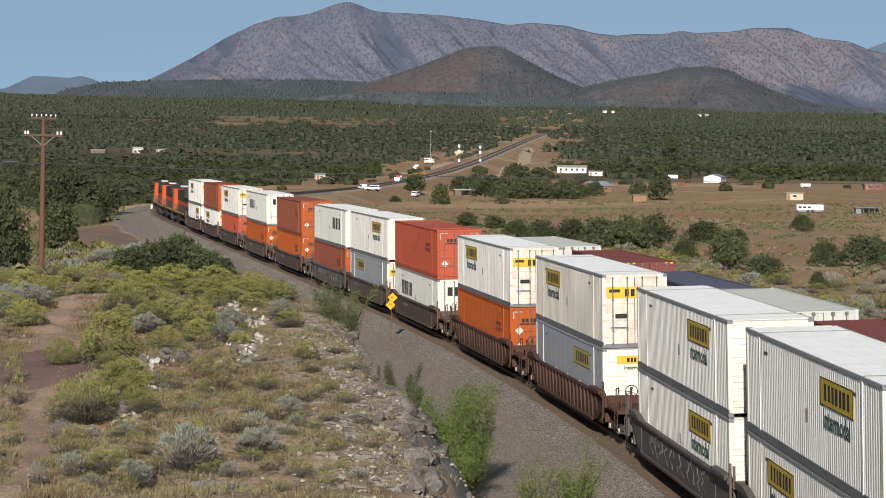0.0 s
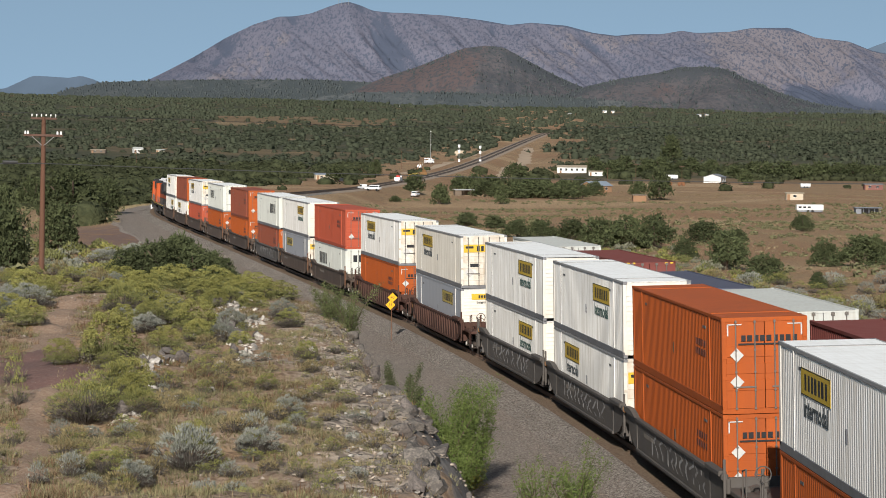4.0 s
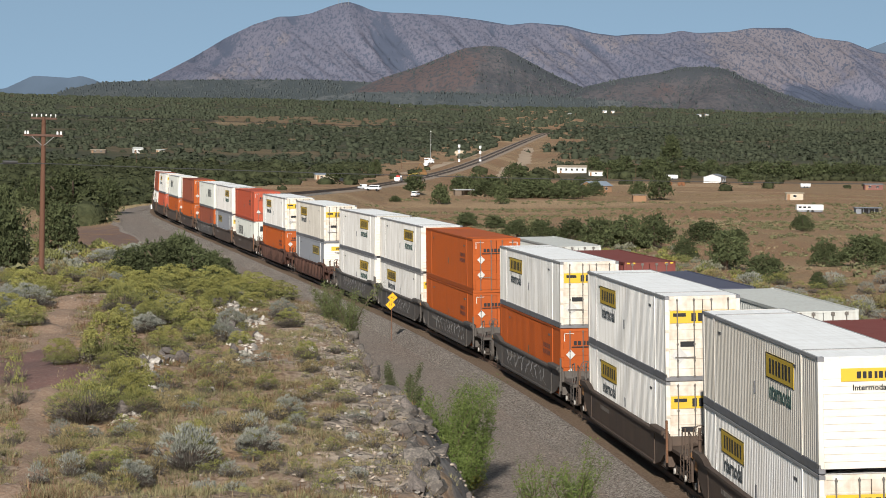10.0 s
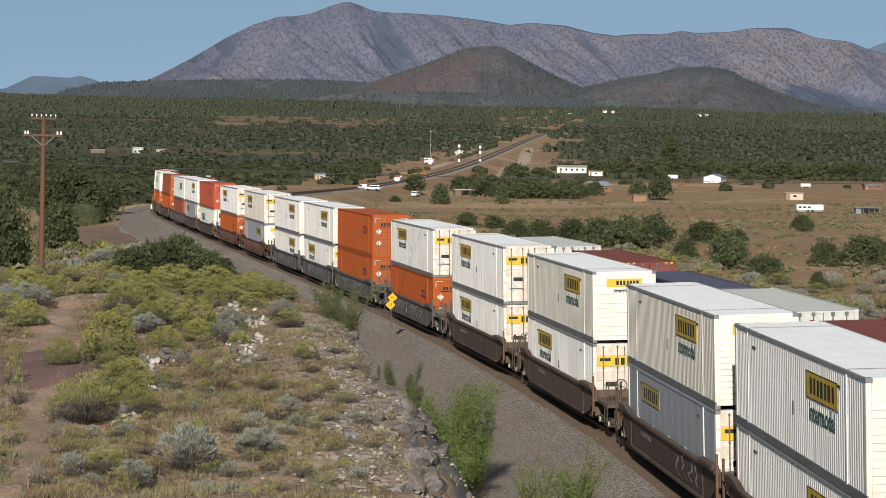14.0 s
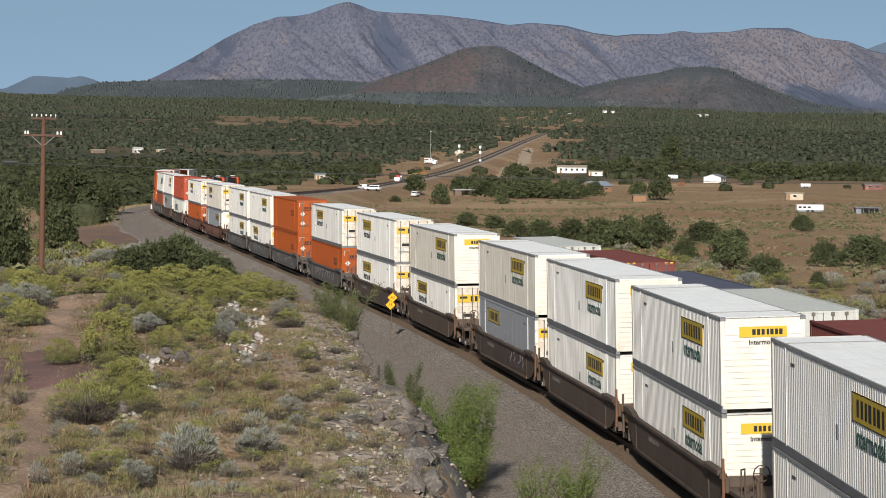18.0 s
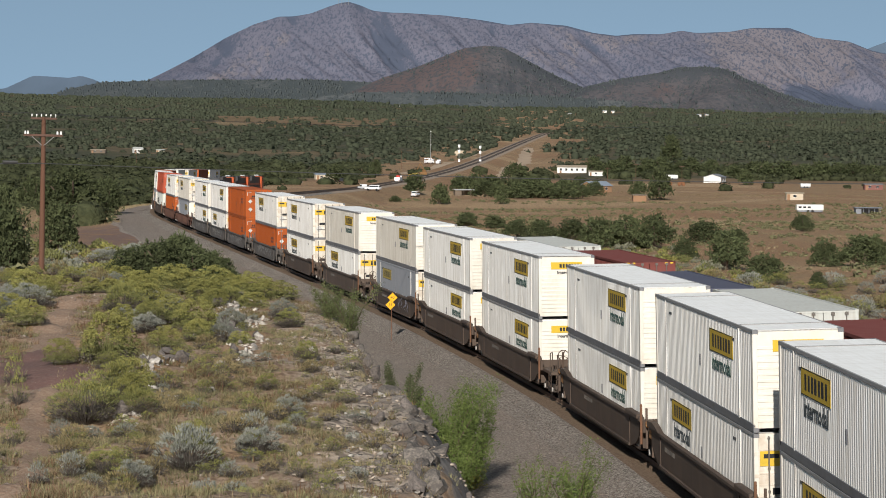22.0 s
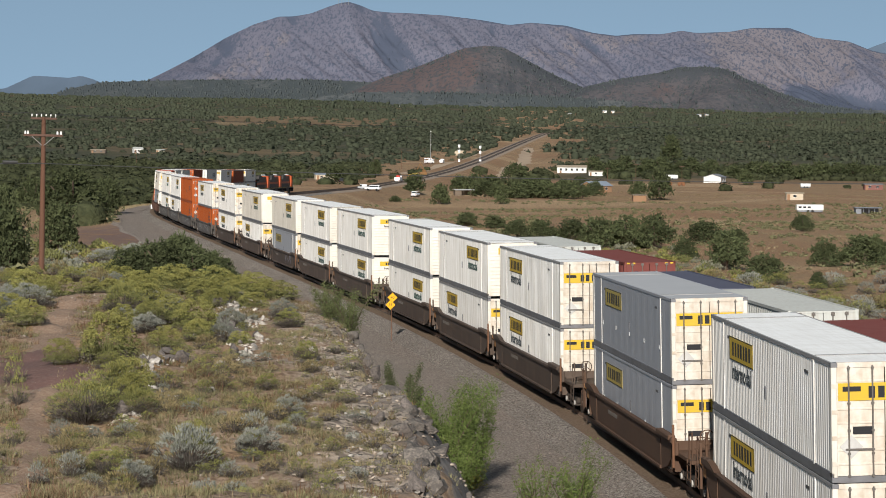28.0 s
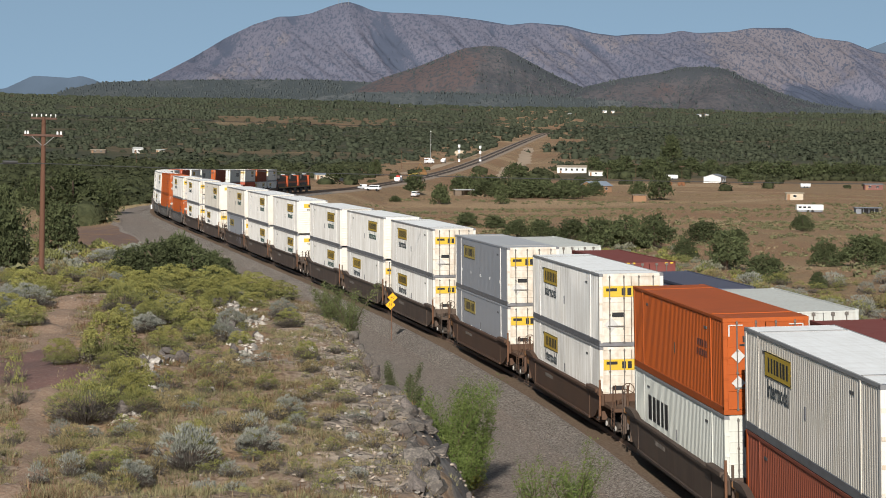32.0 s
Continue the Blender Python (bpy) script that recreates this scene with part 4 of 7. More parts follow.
        for y in (-1.42, 1.42):
            boxpart("corner_gusset", ob, RUSTCAP if sx > 0 and style != "grey" else paint, (*sorted((sx * (half - .05), sx * (half + .55))), min(y, y * .9), max(y, y * .9), 1.0, 1.46), bevel=.03)
    for x in bogies:
        bogie(ob, x)
    return ob


# ================= locomotives =================
def locomotive():
    ob = thing("locomotive", "orange and black diesel freight locomotive with yellow stripe", "locomotive", "locomotives of the moving train")
    L = 22.3
    boxpart("frame", ob, LOCO_K, (-L / 2 + .3, L / 2 - .3, -1.45, 1.45, 1.25, 1.6), bevel=.03)
    boxpart("fuel_tank", ob, LOCO_K, (-2.9, 2.9, -1.35, 1.35, .45, 1.25), bevel=.15)
    boxpart("hood", ob, LOCO_O, (-L / 2 + 1.2, 5.9, -.95, .95, 1.6, 4.25), bevel=.08)
    boxpart("hood_top", ob, LOCO_K, (-L / 2 + 1.2, 5.9, -.97, .97, 3.0, 4.35), (-L / 2 + 1.2, 5.9, -.97, .97, 1.6, 2.45))
    boxpart("radiator", ob, LOCO_K, (-L / 2 + 1.0, -5.6, -1.45, 1.45, 3.5, 4.62), bevel=.06)
    boxpart("cab", ob, LOCO_O, (5.9, 8.6, -1.52, 1.52, 1.6, 4.55), bevel=.12)
    boxpart("cab_roof", ob, LOCO_K, (5.8, 8.7, -1.5, 1.5, 4.5, 4.64), bevel=.05)
    boxpart("nose", ob, LOCO_O, (8.6, 10.3, -1.2, 1.2, 1.6, 3.35), bevel=.2)
    for y in (-1.5, 1.5):
        boxpart("yellow_stripe", ob, LOCO_Y, (-L / 2 + .4, L / 2 - .5, min(y, y * .96), max(y, y * .96), 1.5, 1.58))
        boxpart("side_window", ob, GLASS, (6.4, 8.0, min(y * 1.015, y * .98), max(y * 1.015, y * .98), 3.45, 4.15))
        bm = bmesh.new()
        for i in range(11):
            x = -L / 2 + .6 + i * 1.55
            rod(bm, (x, y * .97, 1.55), (x, y * .97, 2.55), .02, 5)
        rod(bm, (-L / 2 + .6, y * .97, 2.55), (5.6, y * .97, 2.55), .02, 5)
        part("handrail", bm, HANDR, ob)
    boxpart("windshield", ob, GLASS, (8.58, 8.63, -1.3, -.1, 3.5, 4.2), (8.58, 8.63, .1, 1.3, 3.5, 4.2))
    boxpart("exhaust", ob, LOCO_K, (.4, 1.6, -.4, .4, 4.35, 4.6))
    for i in range(3):
        bm = bmesh.new()
        x = -9.3 + i * 1.5
        rod(bm, (x, 0, 4.6), (x, 0, 4.72), .62, 16)
        part("roof_fan", bm, LOCO_K, ob)
    boxpart("air_conditioner", ob, GREYROOF, (6.8, 7.7, -.5, .5, 4.62, 4.85))
    for sx in (-1, 1):
        boxpart("pilot", ob, LOCO_K, (*sorted((sx * (L / 2 - .4), sx * (L / 2 - .1))), -1.4, 1.4, .3, 1.5))
        boxpart("coupler", ob, TRUCK, (*sorted((sx * (L / 2 - .2), sx * (L / 2 + .25))), -.15, .15, .7, 1.0))
        bm = bmesh.new()
        for y in (-1.3, -.5, .5, 1.3):
            rod(bm, (sx * (L / 2 - .2), y, 1.5), (sx * (L / 2 - .2), y, 2.6), .025, 5)
        part("end_rail", bm, HANDR, ob)
        boxpart("headlight", ob, PLACARD, (*sorted((sx * (L / 2 - 1.3), sx * (L / 2 - .98))), -.25, .25, 3.0, 3.2))
        b = bmesh.new()
        for y in (-1.1, 1.1):
            box(b, sx * 7 - 2.1, sx * 7 + 2.1, y - .1, y + .1, .5, .85, .04)
        bo = part("bogie", b, TRUCK, ob)
        for dx in (-1.85, 0, 1.85):
            for y in (-.76, .76):
                w = bmesh.new()
                rod(w, (sx * 7 + dx, y - .065, RAILHEAD + .52), (sx * 7 + dx, y + .065, RAILHEAD + .52), .52, 18)
                part("wheel", w, WHEEL, bo)
    boxpart("rear_hood", ob, LOCO_K, (-L / 2 + .98, -L / 2 + 1.2, -.9, .9, 2.3, 3.2))
    return ob


# car by car: place along the line at 13 s, upper box, doors to the rear, lower box, doors, paint, unit
TRAIN = [(370.1, "white", 1, "white", 0, "brown", "F"), (350.6, "faded", 1, "white", 1, "brown", "M"), (331.2, "white", 1, "red", 1, "brown", "R"),
         (307.5, "swift", 1, "orange", 1, "brown", "S"), (283.8, "faded", 1, "orange", 1, "brown", "S"),
         (260.2, "swift", 0, "faded", 1, "grey", "F"), (241.7, "white", 0, "grey", 1, "brown", "M"), (222.0, "red", 1, "swift", 1, "brown", "R"),
         (198.7, "white", 1, "orange", 1, "rust", "S"), (175.5, "worn", 1, "grey", 0, "rust", "S"),
         (151.6, "white", 0, "white", 0, "grey", "F"), (132.7, "white", 0, "white", 1, "grey", "M"), (114.3, "orange", 1, "orange", 1, "grey", "R"),
         (90.0, "white", 1, "orange", 1, "grey", "S"), (66.9, "white", 1, "white", 1, "brown", "S"), (44.0, "worn", 0, "white", 1, "brown", "S"),
         (20.0, "worn", 0, "grey", 1, "marked", "F"), (.65, "white", 0, "white", 0, "brown", "M"), (-19.2, "white", 0, "white", 0, "brown", "R"),
         (-42.7, "white", 0, "white", 0, "brown", "F"), (-62.2, "white", 0, "white", 1, "brown", "M"), (-81.9, "white", 1, "white", 1, "brown", "R"),
         (-106.2, "grey", 1, "grey", 1, "tan", "S"), (-129.4, "white", 1, "white", 1, "tan", "S"), (-153.3, "orange", 1, "swift", 1, "brown", "F"), (-172.7, "worn", 1, "faded", 1, "brown", "R")]
SPEED = 9.55
MOVING = []


def build_train():
    boxes, cars = {}, {}
    lens = dict(F=(11.55, 9.75, (9.6, -9.75)), M=(9.75, 9.75, (-9.75,)), R=(9.75, 11.55, (-9.6,)), S=(11.55, 11.55, (9.6, -9.6)))
    for i, (s, up, ud, lo, ld, paint, unit) in enumerate(TRAIN):
        for kind, door, z in ((up, ud, 3.25), (lo, ld, .35)):
            if (kind, door) in boxes:
                ob = copy_thing(boxes[kind, door], Matrix())
            else:
                ob = boxes[kind, door] = container(kind, bool(door))
            MOVING.append((ob, s, z, 6.5))
        if (paint, unit) in cars:
            ob = copy_thing(cars[paint, unit], Matrix())
        else:
            ob = cars[paint, unit] = well_car(paint, *lens[unit], seed=i)
        MOVING.append((ob, s, 0.0, 8.0))
    lead = locomotive()
    for i in range(3):
        MOVING.append((lead if i == 0 else copy_thing(lead, Matrix()), 393.3 + i * 22.9, 0.0, 7.0))


def motions():
    """The train rolls away at a steady pace; every box and car follows the bends."""
    for ob, s, z, reach in MOVING:
        rows = []
        for t in range(0, 33):
            rows.append((t, ride(s + SPEED * (t - 13), reach) @ Matrix.Translation((0, 0, z))))
        walk(ob, rows)
    # the service truck creeps along the track road
    rows = []
    for t, x, y in ((0, -14.6, 1290), (7, -11.2, 1315), (13, -7.6, 1345), (20, -3.9, 1368), (26, -1.6, 1385), (32, -.2, 1398)):
        rows.append((t, pose(x, y, gz(x, y) + .02, 0, 0, 80)))
    walk(VAN, rows)


# ================= plants and rocks =================


def leaf_tris(c, n, size, rng, jit=.55, wide=1.0, up=.25):
    """Small pointed sprays that lie along the outside of a crown, at the points c with outward directions n."""
    k = len(c)
    m = n + rng.normal(0, jit, (k, 3))
    m /= np.linalg.norm(m, axis=1, keepdims=True) + 1e-9
    r = rng.normal(0, 1, (k, 3))
    r[:, 2] += up
    s = np.cross(m, r)
    s /= np.linalg.norm(s, axis=1, keepdims=True) + 1e-9
    d = np.cross(s, m)
    L = size * rng.uniform(.6, 1.4, (k, 1))
    w = L * wide * rng.uniform(.3, .5, (k, 1))
    a = c - d * L * .5
    v = np.stack([a - s * w, a + s * w, c + d * L * .5 + m * L * .3], 1).reshape(-1, 3)
    return v, np.arange(3 * k).reshape(-1, 3)


def strokes(c, n, size, rng, jit=.3, wide=.5):
    """Narrow pointed sprays that grow from the points c along the directions n."""
    k = len(c)
    d = n + rng.normal(0, jit, (k, 3))
    d /= np.linalg.norm(d, axis=1, keepdims=True) + 1e-9
    s = np.cross(d, rng.normal(0, 1, (k, 3)))
    s /= np.linalg.norm(s, axis=1, keepdims=True) + 1e-9
    L = size * rng.uniform(.6, 1.4, (k, 1))
    w = L * wide * rng.uniform(.3, .5, (k, 1))
    v = np.stack([c - s * w, c + s * w, c + d * L], 1).reshape(-1, 3)
    return v, np.arange(3 * k).reshape(-1, 3)


def blob_points(rng, blobs, n, inner=.72):
    """Points scattered on a heap of ellipsoids, with their outward directions."""
    bl = np.array(blobs)
    w = bl[:, 3] ** 2
    idx = rng.choice(len(bl), n, p=w / w.sum())
    d = rng.normal(0, 1, (n, 3))
    d /= np.linalg.norm(d, axis=1, keepdims=True)
    d[:, 2] = np.where(d[:, 2] < -.45, -d[:, 2], d[:, 2])
    rad = bl[idx, 3:4] * rng.uniform(inner, 1.04, (n, 1))
    return bl[idx, :3] + d * rad * [1, 1, .85], d


def juniper_blobs(rng, count=34, low=.10, cone=.55):
    """Heaped masses of a dense rounded crown, broad below."""
    out = []
    for i in range(count):
        a, e = rng.uniform(0, 6.283), (i + rng.uniform(0, 1)) / count
        s = rng.uniform(.11, .17) * (1.1 - .2 * e)
        r = (.48 - s * .75) * math.sqrt(max(.02, 1 - e ** 2.4 * .97)) * (1 - cone * .35 * e) * rng.uniform(.8, 1.08)
        out.append((r * math.cos(a), r * math.sin(a), low + e * (.96 - low - s), s))
    out += [(0, 0, .30, .30), (0, 0, .58, .23), (.1, .05, .4, .25), (-.1, -.06, .3, .26)]
    return out


def far_dome(rng, n):
    """Points over a far crown that reaches to the ground: a lumpy dome, with their outward directions."""
    d = rng.normal(0, 1, (n, 3))
    d[:, 2] = np.abs(d[:, 2])
    d /= np.linalg.norm(d, axis=1, keepdims=True)
    lump = 1 + .16 * np.sin(d[:, 0] * 5 + rng.uniform(0, 6)) * np.sin(d[:, 1] * 5 + rng.uniform(0, 6)) + rng.uniform(-.05, .04, n)
    c = d * [.5, .5, .88] * lump[:, None]
    return c + [0, 0, .06], d


def juniper(seed, n, size, label, low=.16):
    """A juniper one metre wide and high, to be scaled: trunk, limbs and a crown of many sprays."""
    rng = np.random.default_rng(seed)
    ob = thing("juniper_tree", label, "tree", "junipers of the plain")
    bm = bmesh.new()
    rod(bm, (0, 0, -.12), (.02, .01, .45), .05, 7, .03)
    for i in range(5):
        a = i * 1.3 + rng.uniform(0, .6)
        rod(bm, (0, 0, .04 + .05 * i), (.3 * math.cos(a), .3 * math.sin(a), .32 + .1 * i), .025, 5, .008)
    part("trunk", bm, BARK, ob)
    c, d = blob_points(rng, juniper_blobs(rng, low=low), n // 2)
    v, f = leaf_tris(c, d, size, rng, .6, .9)
    # pointed sprays stand out of the heap, leaning outwards and up
    k = 150
    c0, d0 = blob_points(rng, juniper_blobs(rng, low=low), k, .9)
    d0 = d0 * .55 + [0, 0, .9] + rng.normal(0, .18, (k, 3))
    d0 /= np.linalg.norm(d0, axis=1, keepdims=True)
    m = n // 2 // k
    q = rng.uniform(0, 1, (k, m, 1))
    c = (c0[:, None] + d0[:, None] * (q - .3) * rng.uniform(.09, .19, (k, 1, 1)) + rng.normal(0, 1, (k, m, 3)) * .026 * (1.1 - q)).reshape(-1, 3)
    v2, f2 = strokes(c, np.repeat(d0, m, 0), size * .95, rng, .35, .55)
    v, f = np.concatenate([v, v2]), np.concatenate([f, f2 + len(v)])
    part("crown", tri_mesh("crown", v, f, [JUN]), None, ob)
    return ob


def scaled(x, y, w, h, turn=0.0, sink=0.0):
    m = pose(x, y, gz(x, y) - sink, 0, 0, turn)
    return m @ Matrix.Diagonal((w, w, h, 1))


def again(src, m):
    """A copy of a scaled thing at the pose and size m."""
    k = src.scale
    return copy_thing(src, m @ Matrix.Diagonal((1 / k.x, 1 / k.y, 1 / k.z, 1)))


JUN_HILL = [(-15.2, 117.2, 2.3, 1.6), (-14.4, 118.6, 2.6, 2.0), (-13.6, 117.6, 2.4, 2.1), (-12.9, 118.9, 2.6, 2.2), (-12.2, 118.0, 2.3, 1.9), (-11.5, 119.6, 2.3, 1.8), (-10.9, 119.2, 1.8, 1.4), (-13.2, 120.2, 2.6, 2.3)]
JUN_NEAR = [(-55.8, 364.2, 11.1, 8.1), (-25.8, 143.0, 3.4, 4.3), (-27.0, 147.0, 3.2, 3.4), (-38.3, 240.8, 4.6, 5.0), (-44.8, 245.8, 3.8, 6.9), (-53.7, 383.2, 6.4, 6.0), (-71.7, 423.0, 6.9, 5.9), (59.4, 399.5, 4.2, 3.0),
            (40.9, 258.2, 3.6, 3.0), (44.8, 260.0, 5.4, 3.6), (48.0, 264.0, 3.4, 2.8), (32.8, 210.8, 1.7, 1.7), (35.6, 329.8, 5.8, 3.1), (27.8, 277.8, 3.2, 2.4), (28.6, 243.2, 4.8, 4.3), (29.4, 219.8, 4.4, 2.7), (40.5, 332.2, 3.0, 2.1)]
JUN_ROW = [(27.3, 310.5, 5.6, 4.6), (23.5, 308.5, 5.8, 4.3), (20.1, 311.8, 5.8, 4.0), (16.9, 320.2, 5.4, 3.6), (13.6, 329.8, 5.4, 3.2), (10.5, 343.5, 4.2, 2.7), (4.2, 437.6, 4.6, 2.9), (9.2, 434.2, 4.6, 2.4), (-.8, 701.3, 5.9, 6.2),
           (16.8, 701.3, 4.3, 6.2), (71, 792.2, 8.3, 11.1), (132.4, 1058.4, 6.9, 6.9), (-9.7, 831.1, 7.8, 7.0), (-44.9, 1010.8, 9.5, 7.1)]
JUN_YARD = [(11.1, 880, 9, 7), (17.1, 870, 9, 7), (28.1, 790, 10, 7), (39.9, 800, 10, 6.5), (51.7, 830, 7.5, 5.3), (69.1, 856.4, 7, 5), (33.2, 1137.3, 12, 8), (50.5, 281.8, 2.8, 3), (-32.4, 1153.3, 6.7, 8.1), (-14.2, 715.4, 3.7, 2), (23, 770, 7, 5), (34, 815, 8, 6), (46, 800, 6, 5)]
JUN_HEDGE = [(13.43, 784.3, 8.9, 5.9), (17.4, 781.17, 6.6, 4.6), (21.74, 773.41, 8.6, 5.6), (26.63, 784.3, 8.2, 5.0), (30.98, 792.17, 8.0, 5.4), (35.03, 787.44, 8.0, 4.7), (39.5, 792.17, 7.6, 5.1), (6.29, 893.07, 8.3, 6.0), (44.11, 837.75, 8.9, 5.3), (17.4, 873.65, 7.6, 4.9), (27.39, 866.7, 6.6, 4.5), (35.86, 851.25, 7.7, 5.0)]


GROVE = [(152, 1182, 12, 8.5), (160, 1192, 11, 8), (168, 1186, 13, 9), (176, 1178, 11, 8), (185, 1186, 13, 9), (193, 1180, 12, 8.5), (201, 1188, 12, 8.5), (209, 1180, 11, 7.5), (143, 1190, 9, 6.5), (84, 1196, 11, 8.5), (92, 1226, 12, 9.5), (101, 1210, 11, 9), (111, 1236, 12, 8.5), (121, 1232, 11, 7.5),
         (128, 1252, 10, 8), (78, 1262, 10, 8), (137, 1240, 10, 7.5), (133, 1420, 13, 17)]


def build_junipers():
    kinds = [juniper(100 + i, 5400, .05, "dark green bushy juniper tree on dry ground", .05) for i in range(4)]
    thin = [juniper(140 + i, 2600, .075, "dark green bushy juniper tree on dry ground", .05) for i in range(4)]
    low = [juniper(120 + i, 6000, .046, "dense low juniper on the bank", .08) for i in range(2)]
    rnd = random.Random(5)
    todo = [(low, r) for r in JUN_HILL] + [(kinds if r[1] < 480 else thin, r) for r in JUN_NEAR + JUN_ROW + JUN_YARD + JUN_HEDGE + GROVE]
    used = set()
    for pool, (x, y, w, h) in todo:
        src = rnd.choice(pool)
        m = scaled(x, y, w * 1.1, h * 1.05, rnd.uniform(0, 360), .1)
        if src in used:
            again(src, m)
        else:
            used.add(src)
            src.matrix_basis = m
    for src in kinds + thin + low:
        if src not in used:
            src.matrix_basis = scaled(-62, 330 + 10 * kinds.index(src) if src in kinds else 330, 5, 4, 0)


def woodland():
    """The wooded plain: every far juniper a crown of its own, all in one body of woods."""
    rng = np.random.default_rng(11)
    kinds, kinds2, kinds3 = [], [], []
    for i in range(12):
        v, f = clump(rng, 2, 7, 3, .12)
        c, d = far_dome(rng, 84)
        lv, lf = leaf_tris(c * .96, d, .15, rng, .5, .9, .8)
        kinds.append((np.concatenate([v, lv]), np.concatenate([f, lf + len(v)])))
    for i in range(12):
        v, f = clump(rng, 2, 6, 2, .13)
        c, d = far_dome(rng, 26)
        lv, lf = leaf_tris(c * .94, d, .27, rng, .45, .9, .4)
        kinds2.append((np.concatenate([v, lv]), np.concatenate([f, lf + len(v)])))
    for i in range(8):
        kinds3.append(clump(rng, 2, 5, 2, .13))
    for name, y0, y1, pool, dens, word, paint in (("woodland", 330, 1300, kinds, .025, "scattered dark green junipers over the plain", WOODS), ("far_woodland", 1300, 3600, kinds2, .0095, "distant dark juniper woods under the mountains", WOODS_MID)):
        n = int(dens * .215 * (y1 ** 2 - y0 ** 2))
        Y = np.sqrt(rng.uniform(y0 ** 2, y1 ** 2, n))
        X = rng.uniform(-.215, .215, n) * Y
        lat = X - np.interp(Y, GY, GX)
        a = X / Y
        patch = fbm(X / 210, Y / 80, 61, 3)
        p = np.where(lat < 0, np.interp(Y, [430, 500, 640, 3000], [.06, .4, .9, .9]), np.interp(Y, [500, 900, 1080, 1250], [.02, .03, .55, .9]))
        p = p * np.clip(1.0 + .8 * patch, .4, 1)
        p = np.where((lat < 0) & (Y > 620) & (lat > -45) & (Y < 1450), .02, p)
        p = np.where((lat > 0) & (lat < 60) & (Y > 1080) & (Y < 1900), p * sstep(14, 60, lat + 22 * fbm(X / 50, Y / 60, 85, 3)), p)
        p = np.where((lat > 0) & (lat < 20) & (Y < 1900), .04, p)
        p = np.where((np.abs(lat - 2) < 13) & (Y < 2240), 0, p)
        p = np.where((a > -.095) & (a < -.02) & (Y > 2180) & (Y < 2480), .25, p)
        p = np.where((lat > 14) & (Y < 960), .0, p)
        p = np.where((X > 52) & (Y >= 940) & (Y < 1150), .03, p)
        p = np.where((X > 55) & (X < 80) & (Y > 960) & (Y < 1245), .04, p)
        p = np.where((X > 118) & (X < 132) & (Y < 1200), .0, p)
        p = np.where((a > .128) & (a < .18) & (Y > 1150) & (Y < 1330), 1.0, p)
        p = np.where((X > -78) & (X < -30) & (Y > 950) & (Y < 1120), .06, p)
        for hx in (197, 206, 246, 300, 312):
            p = np.where((np.abs(X - hx) < 9) & (Y > 2700) & (Y < 2990), .0, p)
        p = np.where((X > -226) & (X < -178) & (Y > 1380) & (Y < 1515), .12, p)
        keep = rng.uniform(0, 1, n) < p
        X, Y = X[keep], Y[keep]
        Z = ground_z(X, Y)
        vs, fs, base = [], [], 0
        for x, y, z in zip(X, Y, Z):
            v, f = pool[rng.integers(len(pool))] if y < 2300 else kinds3[rng.integers(8)]
            w, h, t = 2.4 + 6.4 * rng.uniform(0, 1) ** 1.4, 0, rng.uniform(0, 6.283)
            h = w * (rng.uniform(.42, .7) if y < 1300 else rng.uniform(.42, .66))
            c, s = math.cos(t) * w, math.sin(t) * w
            vs.append(np.stack([v[:, 0] * c - v[:, 1] * s + x, v[:, 0] * s + v[:, 1] * c + y, v[:, 2] * h + z - .25], 1))
            fs.append(f + base)
            base += len(v)
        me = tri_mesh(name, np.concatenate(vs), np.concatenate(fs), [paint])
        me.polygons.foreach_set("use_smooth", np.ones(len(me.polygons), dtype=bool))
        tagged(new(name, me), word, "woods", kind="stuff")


def small_crown(rng, seg, rings, lump):
    """A lumpy closed crown one metre wide and high, standing on the ground: its corners and triangles."""
    v, f = [], []
    ph = rng.uniform(0, 6.283, 4)
    for k in range(rings):
        e = k / rings * (1.6 if rings < 3 else 1.4)
        for q in range(seg):
            a = 6.283 * (q + .5 * (k % 2)) / seg
            r = 1 + lump * (math.sin(3 * a + ph[0] + 2 * e) * .6 + math.sin(5 * a + ph[1] - 3 * e) * .4 + rng.uniform(-.7, .7))
            side = (.40 + .10 * math.sin(min(1.0, e / .55) * 1.57)) * math.cos(max(0.0, e - .45) * 1.25)
            v.append((side * r * math.cos(a), side * r * math.sin(a), math.sin(e) * .95 * (1 + lump * rng.uniform(-.5, .5))))
    v.append((rng.uniform(-.08, .08), rng.uniform(-.08, .08), .9 if rings < 3 else 1.0))
    for k in range(rings - 1):
        for q in range(seg):
            a, b = k * seg + q, k * seg + (q + 1) % seg
            f += [(a, b, b + seg), (a, b + seg, a + seg)]
    top = (rings - 1) * seg
    f += [(top + q, top + (q + 1) % seg, len(v) - 1) for q in range(seg)]
    return np.array(v), np.array(f)


def clump(rng, lobes, seg, rings, lump):
    """A broad uneven crown of several overlapping lobes, one metre wide and high."""
    vs, fs, base = [], [], 0
    for i in range(lobes):
        v, f = small_crown(rng, seg, rings, lump)
        w, h = rng.uniform(.58, .88), rng.uniform(.6, 1.0)
        a, r = i * 6.283 / lobes + rng.uniform(-.6, .6), rng.uniform(.12, .3)
        vs.append(v * [w, w, h] + [r * math.cos(a), r * math.sin(a), rng.uniform(-.08, .03)])
        fs.append(f + base)
        base += len(v)
    return np.concatenate(vs), np.concatenate(fs)


